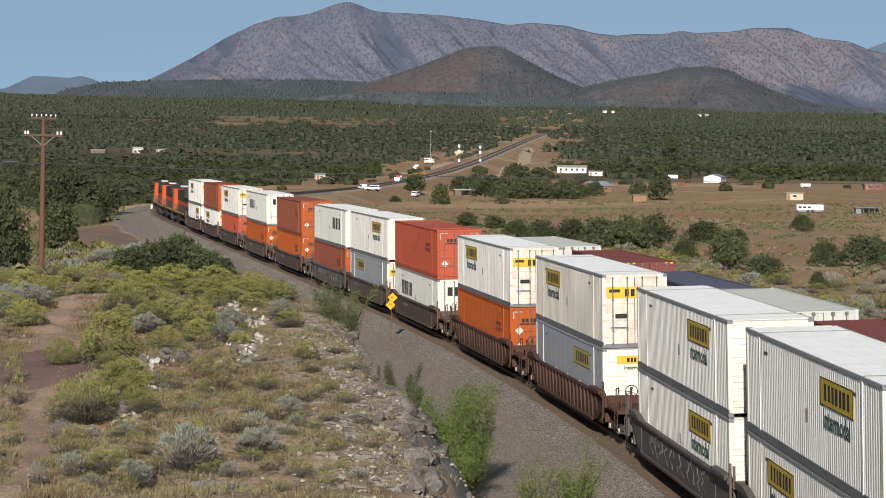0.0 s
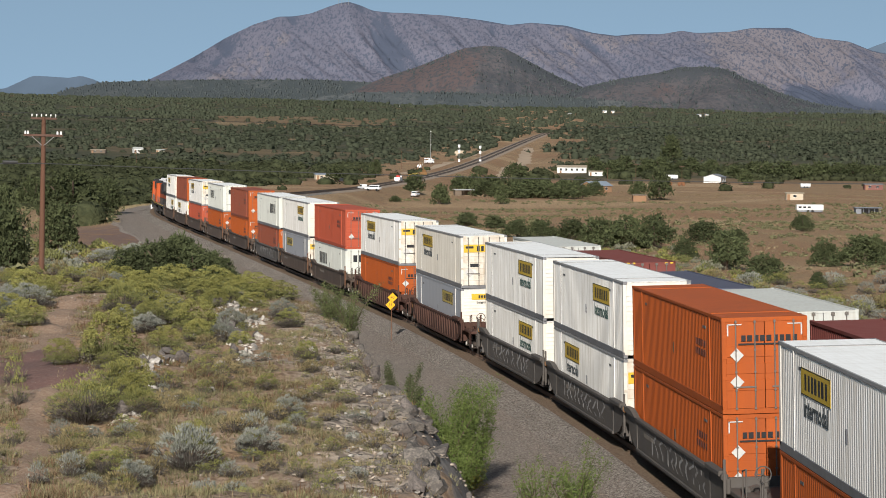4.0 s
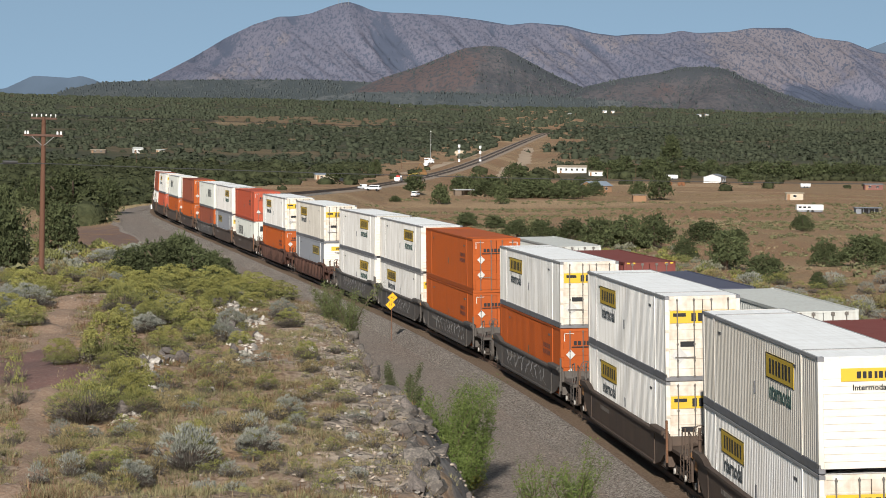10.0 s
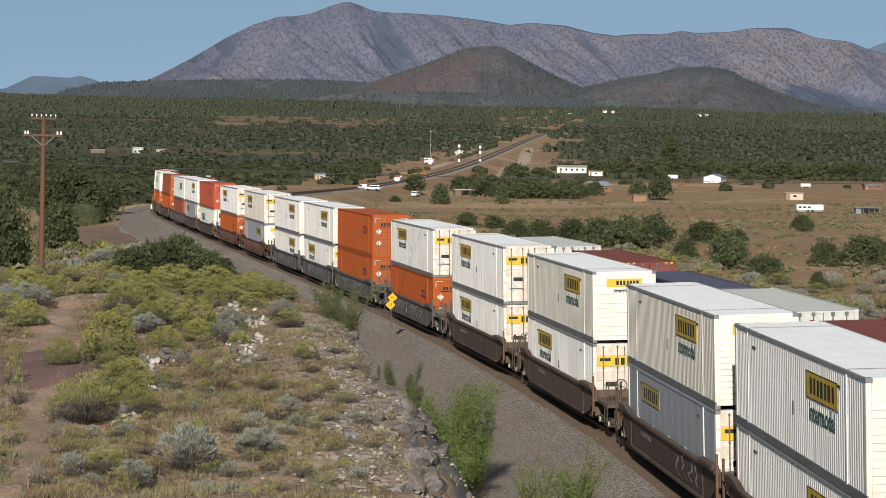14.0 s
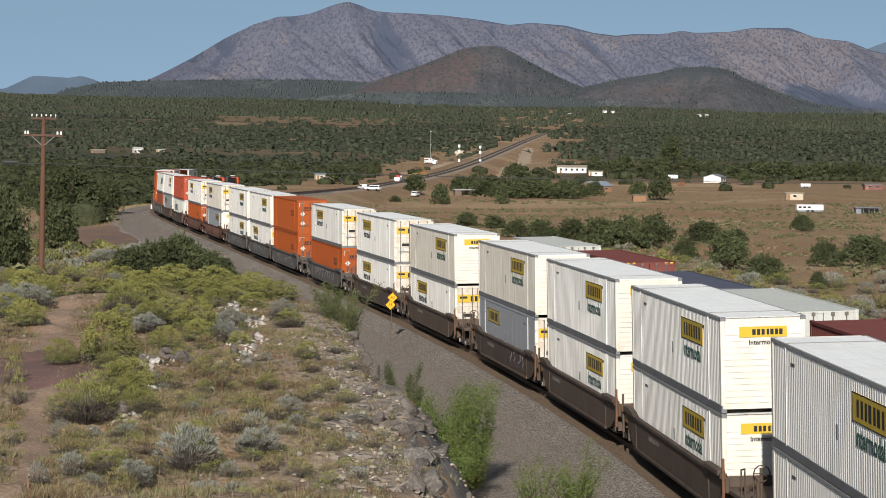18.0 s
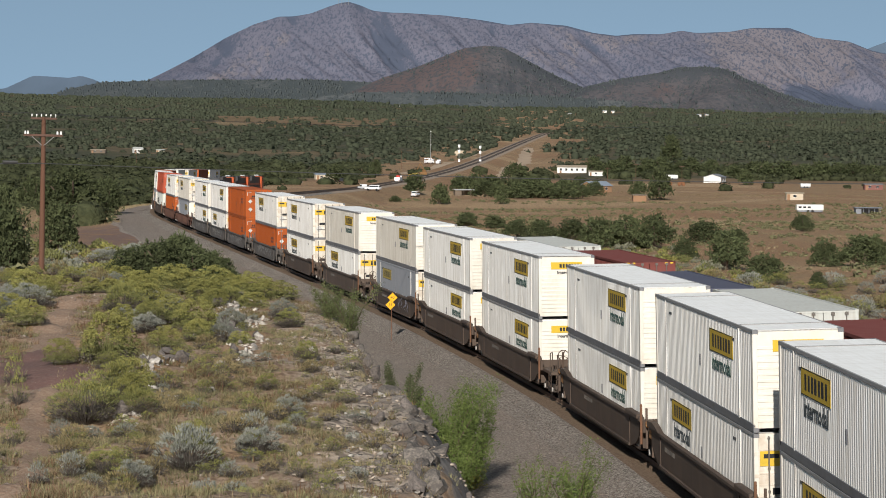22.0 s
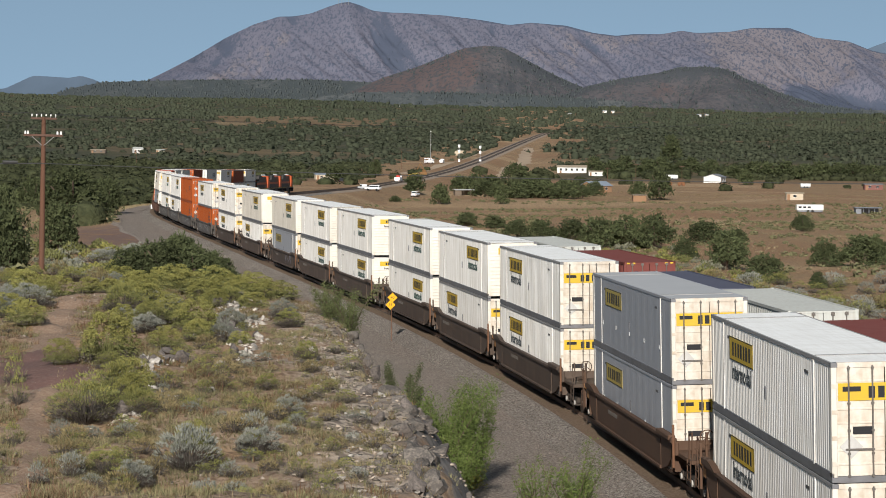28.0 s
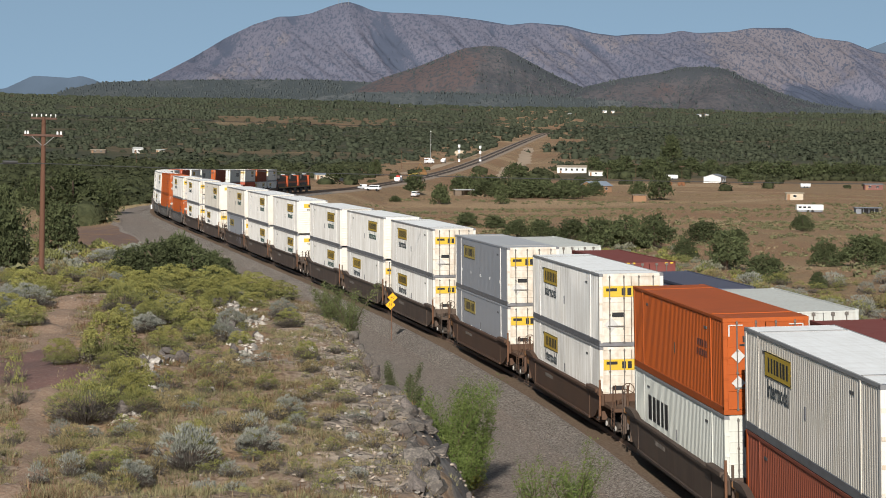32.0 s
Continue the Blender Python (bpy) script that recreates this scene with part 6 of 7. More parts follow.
def build_rocks():
    rnd = random.Random(9)
    pale = [rock_mesh(i, ROCKW, 1) for i in range(6)]
    dark = [rock_mesh(20 + i, ROCKD, 3) for i in range(5)]

    loose = {}

    def put(pool, x, y, w, h, label, deep=.3, apart=True):
        me = rnd.choice(pool)
        m = Matrix.Translation((x, y, gz(x, y) + h * (.5 - deep))) @ pose(0, 0, 0, rnd.uniform(-25, 25), rnd.uniform(-25, 25), rnd.uniform(0, 360)) @ Matrix.Diagonal((w * 1.2, w, h * 1.2, 1))
        if not apart:
            loose.setdefault(me.materials[0].name, []).append((me, m))
            return
        ob = new("rock", me)
        ob.matrix_basis = m
        tagged(ob, label, "rock", "rocks of the bank")
    for x, y, w, h in ((-8.9, 110.5, .6, .5), (-9.2, 103.5, 1, .5), (-9.3, 102, .7, .4), (-9.1, 88.8, .7, .5), (-7.2, 77.8, .7, .45), (-7, 73, .5, .35), (-9.1, 71.2, .6, .4), (-8.8, 72.8, .5, .35), (-8.5, 70.6, .4, .3), (-8.2, 64.2, .3, .25), (-3.5, 59, .35, .3), (-7.4, 90.5, .6, .35), (-8.2, 97, .6, .4)):
        put(pale, x, y, w * .7, h * .7, "pale weathered rock half sunk in soil")
    for x, y, w, h in ((-7.8, 91.5, .9, .5), (-8.6, 96, .7, .35), (-9.6, 84, .9, .3), (-1.0, 66, .6, .6), (-.5, 51.5, .7, .5), (-1.0, 68.8, .5, .5), (-3.2, 95, 1.0, .8), (-2.3, 82.8, .8, .7), (-.2, 54, .6, .4), (-1.8, 53, .5, .35), (-9.0, 78.5, .8, .3)):
        put(dark, x, y, w, h, "dark basalt boulder on the edge of the bank")
    for i in range(78):
        y = rnd.uniform(48, 106)
        lat = rnd.uniform(-12.4, -9.6)
        x = float(np.interp(y, GY, GX)) + lat
        w = rnd.uniform(.15, .5)
        put(dark if rnd.random() < .9 else pale, x, y, w, w * rnd.uniform(.6, 1.1), "broken basalt block in the bank's rocky edge", .35)
    # the basalt rim: angular blocks wedged together over the cutting
    slab = [rock_mesh(60 + i, BASALT, 2) for i in range(6)]
    for i in range(130):
        y = 49 + 54 * i / 129 + rnd.uniform(-.4, .4)
        lat = rnd.uniform(-11.2, float(np.interp(y, [58, 66], [-10.9, -9.9])))
        x = float(np.interp(y, GY, GX)) + lat
        w = rnd.uniform(.25, .6) if i % 3 else rnd.uniform(.6, 1.1)
        put(slab, x, y, w, w * rnd.uniform(.45, .75), "grey-brown basalt block of the cutting's rim", .34, i < 80)
    for i in range(100):
        y = 49 + 40 * rnd.random() ** 1.6
        x = float(np.interp(y, GY, GX)) + rnd.gauss(-12.5, .55)
        w = .08 + .3 * rnd.random() ** 2
        put(pale if rnd.random() < .6 else slab, x, y, w, w * rnd.uniform(.4, .8), "pale cream rock broken out of the bank", .25, w > .2)
    # broken pale outcrops along the bank
    for x0, y0, x1, y1, n in OUTCROPS:
        for i in range(n):
            q = rnd.uniform(0, 1)
            x, y = x0 + (x1 - x0) * q + rnd.gauss(0, .3), y0 + (y1 - y0) * q + rnd.gauss(0, .7)
            pick = rnd.random()
            w = rnd.uniform(.18, .52) if pick < .82 else rnd.uniform(.3, .7)
            put(pale if pick < .82 else dark, x, y, w, w * rnd.uniform(.6, 1.0), "pale angular rock of a broken outcrop" if pick < .82 else "dark basalt block of a broken outcrop", .12, w > .36)
    for paint, rows in loose.items():
        vs, fs, base = [], [], 0
        for me, m in rows:
            v = np.array([m @ q.co for q in me.vertices])
            vs.append(v)
            fs.append(np.array([q.vertices[:] for q in me.polygons]) + base)
            base += len(v)
        tagged(new("small_rocks", tri_mesh("small_rocks", np.concatenate(vs), np.concatenate(fs), [bpy.data.materials[paint]])), "small broken rocks along the bank", "rubble", kind="stuff")
    rng = np.random.default_rng(37)
    v = []
    for x0, y0, x1, y1, n in OUTCROPS:
        q = rng.uniform(-.1, 1.1, n * 9)
        v.append(np.stack([x0 + (x1 - x0) * q + rng.normal(0, .34, n * 9), y0 + (y1 - y0) * q + rng.normal(0, .8, n * 9)], 1))
    v = np.concatenate(v)
    tagged(new("outcrop_stones", shards(rng, v[:, 0], v[:, 1], ground_z(v[:, 0], v[:, 1]), .03 + .15 * rng.uniform(0, 1, len(v)) ** 2, ROCKLIME)), "pale broken stones of the outcrops", "rubble", kind="stuff")
    n = 4800
    Y = 47 + 46 * rng.uniform(0, 1, n) ** 1.4
    X = np.interp(Y, GY, GX) + rng.normal(-12.4, .7, n)
    keep = fbm(X / 1.3, Y / 1.8, 95, 3) > -.1
    X, Y = X[keep], Y[keep]
    tagged(new("scree", shards(rng, X, Y, ground_z(X, Y), .015 + .09 * rng.uniform(0, 1, len(X)) ** 4, ROCKSH)), "pale cream scree over the rocky edge of the bank", "rubble", kind="stuff")
    # loose stones on the gravel road and the ballast shoulder
    rng = np.random.default_rng(33)
    n = 22000
    s = 25 + 190 * rng.uniform(0, 1, n) ** 1.4
    off = rng.uniform(-9.0, -2.3, n)
    keep = rng.uniform(0, 1, n) < np.where(off > -4.4, 1.0, .22)
    s, off = s[keep], off[keep]
    th = np.interp(s, SG, _th)
    X, Y = np.interp(s, SG, GX) + off * np.cos(th), np.interp(s, SG, GY) + off * np.sin(th)
    Z = np.interp(s, SG, GZ) + np.interp(off, [-8.6, -7.6, -5.5, -3.3, -3.2, -2.0], [-.62, -.66, -.7, -.69, -.7, -.39])
    tagged(new("loose_stones", shards(rng, X, Y, Z, .016 + .032 * rng.uniform(0, 1, len(X)) ** 2, STONES)), "loose grey stones along the gravel road", "gravel", kind="stuff")
    # loose rubble
    rng = np.random.default_rng(31)
    n = 19000
    Y = np.sqrt(rng.uniform(44 ** 2, 118 ** 2, n))
    xt = np.interp(Y, GY, GX)
    X = np.where(rng.uniform(0, 1, n) < .6, xt - rng.uniform(8.8, 13.4, n), xt - rng.uniform(12, 30, n))
    clump = fbm(X / 2.2, Y / 2.2, 91, 3) > -.15
    X, Y = X[clump], Y[clump]
    Z = ground_z(X, Y)
    size = .012 + .085 * rng.uniform(0, 1, len(X)) ** 5
    rub = mat("pale_rubble", (.30, .25, .205), .9, var=((.3, .6, (.22, .18, .148)),), island=.4)
    tagged(new("rubble", shards(rng, X, Y, Z, size, rub)), "pale loose rubble on the rocky bank", "rubble", kind="stuff")


def leafy_shrub(x, y, w, h, seed, leaves, material, label, thin=False):
    rng = np.random.default_rng(seed)
    ob = thing("leafy_shrub", label, "shrub", "leafy shrubs under the bank")
    ob.matrix_basis = Matrix.Translation((x, y, gz(x, y) - .08))
    pts, dirs = [], []
    for i in range(15 if not thin else 9):
        a = rng.uniform(0, 6.283)
        reach = w * .5 * rng.uniform(.3, 1)
        top = h * rng.uniform(.55, 1.0)
        p0, p1 = Vector((0, 0, 0)), Vector((reach * .4 * math.cos(a), reach * .4 * math.sin(a), top * .55))
        p2 = Vector((reach * math.cos(a), reach * math.sin(a), top))
        bm = bmesh.new()
        rod(bm, p0, p1, .035, 6, .022)
        rod(bm, p1, p2, .022, 5, .006)
        part("branch", bm, BARK, ob)
        for j in range(int(leaves / (15 if not thin else 9) * 2.0)):
            q = rng.uniform(.12, 1.0)
            c = (p0.lerp(p1, q * 2) if q < .5 else p1.lerp(p2, q * 2 - 1))
            side = rng.normal(0, 1, 3)
            side /= np.linalg.norm(side)
            pts.append(np.array(c) + side * rng.uniform(.05, 0.36 if not thin else .26) * w * .5 * (1.25 - q * .6))
            dirs.append(side)
    v, f = leaf_tris(np.array(pts), np.array(dirs), .055 if thin else .066, rng, .8, .75, .3)
    ym = v[f].mean(1)[:, 2]
    low = (rng.uniform(0, 1, len(f)) < .8 - ym / h * 2.3) & (not thin)
    part("foliage", tri_mesh("foliage", v, f, [material, SHRUBY], low.astype(int)), None, ob)


def build_leafy():
    leafy_shrub(-.05, 80.5, 4.8, 3.9, 1, 14500, SHRUBG, "fresh green leafy shrub, yellowing below, beside the road")
    leafy_shrub(.3, 77.6, 3.0, 2.5, 11, 5600, SHRUBG, "low green leafy shrub, yellowing below, under the rocky bank")
    leafy_shrub(1.1, 82.5, 2.4, 3.1, 2, 5000, SHRUBG, "fresh green leafy shrub beside the gravel road")
    leafy_shrub(-1.0, 88, 2.0, 2.6, 3, 3000, SHRUBG, "green leafy shrub under the rocky bank")
    leafy_shrub(-1.5, 93, 2.2, 3.4, 4, 6400, JUN, "thin dark green shrub under the rocky bank", True)
    leafy_shrub(-.2, 84, 1.9, 2.2, 8, 2600, SHRUBG, "green leafy shrub under the rocky bank")
    leafy_shrub(4.0, 73.0, 2.5, 3.0, 5, 3000, SHRUBG, "small green leafy shrub beside the gravel road")
    leafy_shrub(2.9, 72.0, 1.9, 2.6, 6, 1800, SHRUBG, "small green leafy shrub beside the gravel road")
    leafy_shrub(-3.75, 98, 3.0, 2.3, 7, 3400, FEATHER, "green feathery shrub on the bank's edge", True)
    leafy_shrub(-4.6, 99, 2.2, 1.7, 9, 2000, FEATHER, "green feathery shrub on the bank's edge", True)


def build_trail():
    ys = np.arange(42, 124, .5)
    v, f = [], []
    for i, y in enumerate(ys):
        x, w = float(trail_x(y)), float(trail_half(y))
        for j in range(13):
            xx = x + (j / 6 - 1) * w
            v.append((xx, y, gz(xx, y) + .035 - .08 * abs(j / 6 - 1) ** 4))
    for i in range(len(ys) - 1):
        for j in range(12):
            a = i * 13 + j
            f.append((a, a + 1, a + 14, a + 13))
    rng = np.random.default_rng(35)
    n = 5200
    Y = rng.uniform(44, 116, n)
    X = trail_x(Y) + rng.normal(0, .6, n) * trail_half(Y)
    tagged(new("trail_stones", shards(rng, X, Y, ground_z(X, Y), .012 + .045 * rng.uniform(0, 1, n) ** 3, STONES)), "small loose stones on the trail", "gravel", kind="stuff")
    tagged(new("dirt_trail", mesh_from("dirt_trail", v, f, [DIRT, CINDER], True, [1 if 69.5 < ys[i // 12] < 82 else 0 for i in range(len(f))])), "reddish bare dirt trail between the shrubs", "trail", kind="structure")


def dirt_road():
    """Pale graded earth beside the far tracks: a track road climbing on one side, scraped slopes on the other."""
    for a in (((1150, 27, 3.0), (1307, 22, 4.5), (1412, 24, 4.2), (1540, 18, 3.6), (1680, 14, 3.0)), ((1180, -24, 2.5), (1330, -17, 6.0), (1430, -15, 7.0), (1520, -12, 4.0), (1600, -10, 1.5))):
        v, f = [], []
        ys = np.arange(a[0][0], a[-1][0], 6.0)
        for y in ys:
            lat, w = (float(np.interp(y, [q[0] for q in a], [q[k] for q in a])) for k in (1, 2))
            x0 = float(np.interp(y, GY, GX)) + lat
            for j in range(5):
                xx = x0 + (j / 2 - 1) * w + .5 * math.sin(y * .11 + j)
                v.append((xx, y, gz(xx, y) + .10))
        for i in range(len(ys) - 1):
            for j in range(4):
                b = i * 5 + j
                f.append((b, b + 1, b + 6, b + 5))
        tagged(new("dirt_road", mesh_from("dirt_road", v, f, [PALEDIRT], True)), "pale graded dirt beside the far tracks", "road", kind="structure")


# ================= line-side things =================
def utility_pole():
    x, y = -22.55, 135.5
    ob = thing("utility_pole", "reddish-brown wooden utility pole with crossarms and white insulators", "utility pole")
    ob.matrix_basis = pose(x, y, gz(x, y) - .3, 0, .9, 0)
    bm = bmesh.new()
    rod(bm, (0, 0, 0), (0, 0, 9.15), .17, 14, .12)
    part("shaft", bm, WOODP, ob)
    boxpart("crossarm", ob, WOODX, (-.72, .72, -.07, .05, 9.0, 9.12), bevel=.01)
    arm = boxpart("crossarm", ob, WOODX, (-1.1, 1.1, -.18, -.07, 8.05, 8.18), bevel=.01)
    bm = bmesh.new()
    for s in (-1, 1):
        rod(bm, (s * .62, -.13, 8.05), (s * .05, -.15, 7.55), .02, 5)
    part("brace", bm, GALV, arm)
    for i in range(6):
        a = -.66 + i * .264
        for z0, yy in ((9.12, 0),):
            bm = bmesh.new()
            rod(bm, (a, yy, z0), (a, yy, z0 + .1), .012, 5)
            rod(bm, (a, yy, z0 + .08), (a, yy, z0 + .19), .045, 8, .028)
            part("insulator", bm, INSUL, ob, "white porcelain insulator")
    for a in (-1.0, -.85, .8, 1.0):
        bm = bmesh.new()
        rod(bm, (a, -.12, 8.18), (a, -.12, 8.36), .065, 8, .04)
        part("insulator", bm, INSUL, ob, "white porcelain insulator")
    return x, y, gz(x, y) - .3


def cable(name, label, a, b, sag, r, n=40):
    bm = bmesh.new()
    a, b = Vector(a), Vector(b)
    p = None
    for i in range(n + 1):
        t = i / n
        q = a.lerp(b, t) - Vector((0, 0, sag * 4 * t * (1 - t)))
        if p is not None:
            rod(bm, p, q, r, 5)
        p = q
    ob = new(name, bpy.data.meshes.new(name))
    bm.to_mesh(ob.data)
    bm.free()
    ob.data.materials.append(WIRE)
    return tagged(ob, label, "cable")


def lines():
    x, y, z = utility_pole()
    c = cable("communication_cable", "dark slack cable on the utility pole", (x, y - .15, z + 6.55), (62, 150, 9.2), .55, .022, 60)
    cable("communication_cable", "dark slack cable on the utility pole", (x, y - .15, z + 6.55), (-60, 128, 10.5), .3, .035, 20)
    bm = bmesh.new()
    rod(bm, (-24.6, 134.9, 10.02), (-23.8, 135.1, 10.0), .085, 8)
    part("splice_case", bm, WIRE, c, "black splice case on the cable")
    for dx in (-.9, .54, .9):
        cable("power_wire", "thin grey overhead wire", (x + dx, y, z + 9.3), (46 + dx, 330, 13.2), .9, .008, 40)
        cable("power_wire", "thin grey overhead wire", (x + dx, y, z + 9.3), (-70 + dx, 60, 17), .5, .008, 14)


def speed_sign():
    p = track(95, -3.6)
    x, y = -3.05, 144.0
    ob = thing("speed_sign", "two yellow diamond speed boards on a grey post", "railway sign")
    z = gz(x, y)
    ob.matrix_basis = Matrix.Translation((x, y, z - .05))
    bm = bmesh.new()
    rod(bm, (0, 0, 0), (0, 0, 2.85), .024, 8)
    part("post", bm, POSTRUST, ob)
    for zc, dx, txt in ((2.72, .06, "40"), (2.28, -.06, "35")):
        bm = bmesh.new()
        box(bm, -.21, .21, -.012, .012, -.21, .21)
        bmesh.ops.rotate(bm, verts=bm.verts, cent=(0, 0, 0), matrix=Matrix.Rotation(radians(45), 3, "Y"))
        bmesh.ops.translate(bm, verts=bm.verts, vec=(dx, -.045, zc))
        b = part("board", bm, SIGNY, ob, "yellow diamond board with black figures")
        cu = bpy.data.curves.new("figures", "FONT")
        cu.body, cu.size, cu.align_x, cu.align_y, cu.extrude = txt, .24, "CENTER", "CENTER", .002
        tmp = new("figures", cu)
        bpy.context.view_layer.update()
        me = bpy.data.meshes.new_from_object(tmp.evaluated_get(bpy.context.evaluated_depsgraph_get()))
        bpy.data.objects.remove(tmp)
        me.materials.clear()
        me.materials.append(BLACK)
        f = part("figures", me, None, b)
        f.matrix_basis = Matrix.Translation((dx, -.062, zc)) @ pose(0, 0, 0, 90, 0, 0)


# ================= the train standing on the second track =================
def sea_container(paint, roofpaint, words, H):
    L, W = 12.19, 2.44
    ob = thing("sea_container", words, "container", "containers of the standing train")
    hw = W / 2
    for y in (-hw + .02, hw - .02):
        v, f = corrugated(L - .3, y, .14, H - .1, .28, .036, y > 0)
        part("side_wall", mesh_from("side_wall", v, f, [paint]), None, ob)
        a, b = sorted((y, y + (.03 if y < 0 else -.03)))
        boxpart("top_rail", ob, paint, (-L / 2, L / 2, a - .02, b + .02, H - .12, H), bevel=.01)
        boxpart("bottom_rail", ob, paint, (-L / 2, L / 2, a - .02, b + .02, 0, .16), bevel=.01)
        for x in (-L / 2, L / 2):
            boxpart("corner_post", ob, paint, (min(x, x - math.copysign(.16, x)), max(x, x - math.copysign(.16, x)), min(y, y - math.copysign(.1, y)) - .015, max(y, y - math.copysign(.1, y)) + .015, 0, H), bevel=.01)
    v, f = [], []
    n = 44
    for i in range(n + 1):
        x = -L / 2 + .05 + i * (L - .1) / n
        zz = H - .025 - (.02 if i % 2 else 0)
        v += [(x, -hw + .02, zz), (x, hw - .02, zz)]
    for i in range(n):
        f.append((2 * i, 2 * i + 1, 2 * i + 3, 2 * i + 2)[::-1])
    part("roof", mesh_from("roof", v, f, [roofpaint]), None, ob)
    boxpart("front_wall", ob, paint, (L / 2 - .06, L / 2 - .03, -hw + .1, hw - .1, .1, H - .05))
    for y0, y1 in ((-hw + .09, -.01), (.01, hw - .09)):
        d = boxpart("door", ob, paint, (-L / 2 + .02, -L / 2 + .06, y0, y1, .12, H - .1), *[(-L / 2, -L / 2 + .03, y0 + .05, y1 - .05, z, z + .25) for z in (.4, 1.0, 1.6)], bevel=.006)
        for fr in (.3, .72):
            bm = bmesh.new()
            yy = y0 + (y1 - y0) * fr
            rod(bm, (-L / 2 - .02, yy, .1), (-L / 2 - .02, yy, H - .06), .022, 6)
            for z in (.15, H * .5, H - .12):
                box(bm, -L / 2 - .05, -L / 2 + .01, yy - .06, yy + .06, z - .05, z + .05)
            part("lock_rod", bm, STEEL, d)
    boxpart("door_header", ob, paint, (-L / 2 + .004, -L / 2 + .08, -hw + .09, hw - .09, H - .105, H - .03))
    if paint is SEA_RED:
        for y in (-hw + .12, -hw + .38, hw - .54, hw - .28):
            boxpart("hazard_stripe", ob, YELLOW, (-L / 2 - .006, -L / 2 + .01, y, y + .13, H - .1, H - .03))
    return ob


SEA_GREY = mat("pale_grey_container_paint", (.50, .51, .48), .7, var=((.6, .4, (.40, .41, .39)), (1.2, .3, (.33, .28, .23), STREAK)), spec=.08)
SEA_RED = mat("dull_red_container_paint", (.175, .056, .048), .7, var=((.6, .4, (.165, .047, .04)), (1.5, .3, (.21, .09, .075))), spec=.08)
SEA_NAVY = mat("navy_container_paint", (.085, .09, .125), .7, var=((.6, .4, (.105, .105, .125)),), spec=.08)


def standing_train():
    first = {}
    car = None
    rows = ((126.4, 5.84, SEA_GREY, "pale grey sea container stacked on the standing train"), (110.4, 5.82, SEA_RED, "dull red sea container stacked on the standing train"), (96.0, 5.53, SEA_NAVY, "navy blue sea container stacked on the standing train"),
            (80.8, 5.69, SEA_GREY, "pale grey sea container stacked on the standing train"), (65.6, 5.62, SEA_RED, "dull red sea container stacked on the standing train"))
    for y, top, paint, words in rows:
        s = float(np.interp(y, GY, SG)) + 6.1
        hh = (top - .37) / 2
        for lv in (0, 1):
            k = (paint.name, round(top, 2))
            m = ride(s, 5.0, SECOND) @ Matrix.Translation((0, 0, .36 + lv * (hh + .01)))
            if k in first:
                copy_thing(first[k], m)
            else:
                first[k] = sea_container(paint, paint, words, hh)
                first[k].matrix_basis = m
        m = ride(s, 5.0, SECOND)
        if car is None:
            car = short_well()
            car.matrix_basis = m
        else:
            copy_thing(car, m)


def short_well():
    ob = thing("well_car", "dark well car of the standing train on the second track", "railcar", "well cars of the standing train")
    half = 6.35
    for y in (-1.36, 1.36):
        a, b = sorted((y, y * .96))
        boxpart("side_sill", ob, WELL_BROWN, (-half, half, a, b, .42, 1.35), bevel=.02)
        for i in range(9):
            x = -half + .6 + i * (2 * half - 1.2) / 8
            boxpart("rib", ob, WELL_BROWN, (x - .05, x + .05, *sorted((y, y * 1.04)), .45, 1.3))
    boxpart("well_floor", ob, WELL_BROWN, (-half, half, -1.3, 1.3, .26, .34))
    for s in (-1, 1):
        boxpart("end_platform", ob, WELL_BROWN, (*sorted((s * half, s * 7.45)), -1.2, 1.2, .95, 1.1))
    bogie(ob, 7.4)
    return ob


# ================= the settlement on the plain =================
def wallpaint(name, c):
    return mat(name, c, .8, var=((.5, .4, tuple(k * .8 for k in c)), (3, .3, tuple(k * .7 for k in c))))


H_WHITE = wallpaint("white_siding", (.70, .69, .66))
H_TAN = wallpaint("tan_siding", (.52, .44, .33))
H_BROWN = wallpaint("brown_boards", (.28, .16, .09))
H_DULL = wallpaint("weathered_grey_boards", (.15, .115, .085))
R_PALE = wallpaint("pale_grey_roofing", (.45, .45, .43))
R_GREY = wallpaint("grey_roofing", (.20, .21, .23))
R_TAN = wallpaint("tan_roofing", (.33, .27, .2))
R_BLUE = wallpaint("blue_grey_metal_roof", (.22, .26, .31))
REDP = wallpaint("dull_red_siding", (.20, .09, .075))
TYRE = mat("black_tyre", (.02, .02, .02), .9)


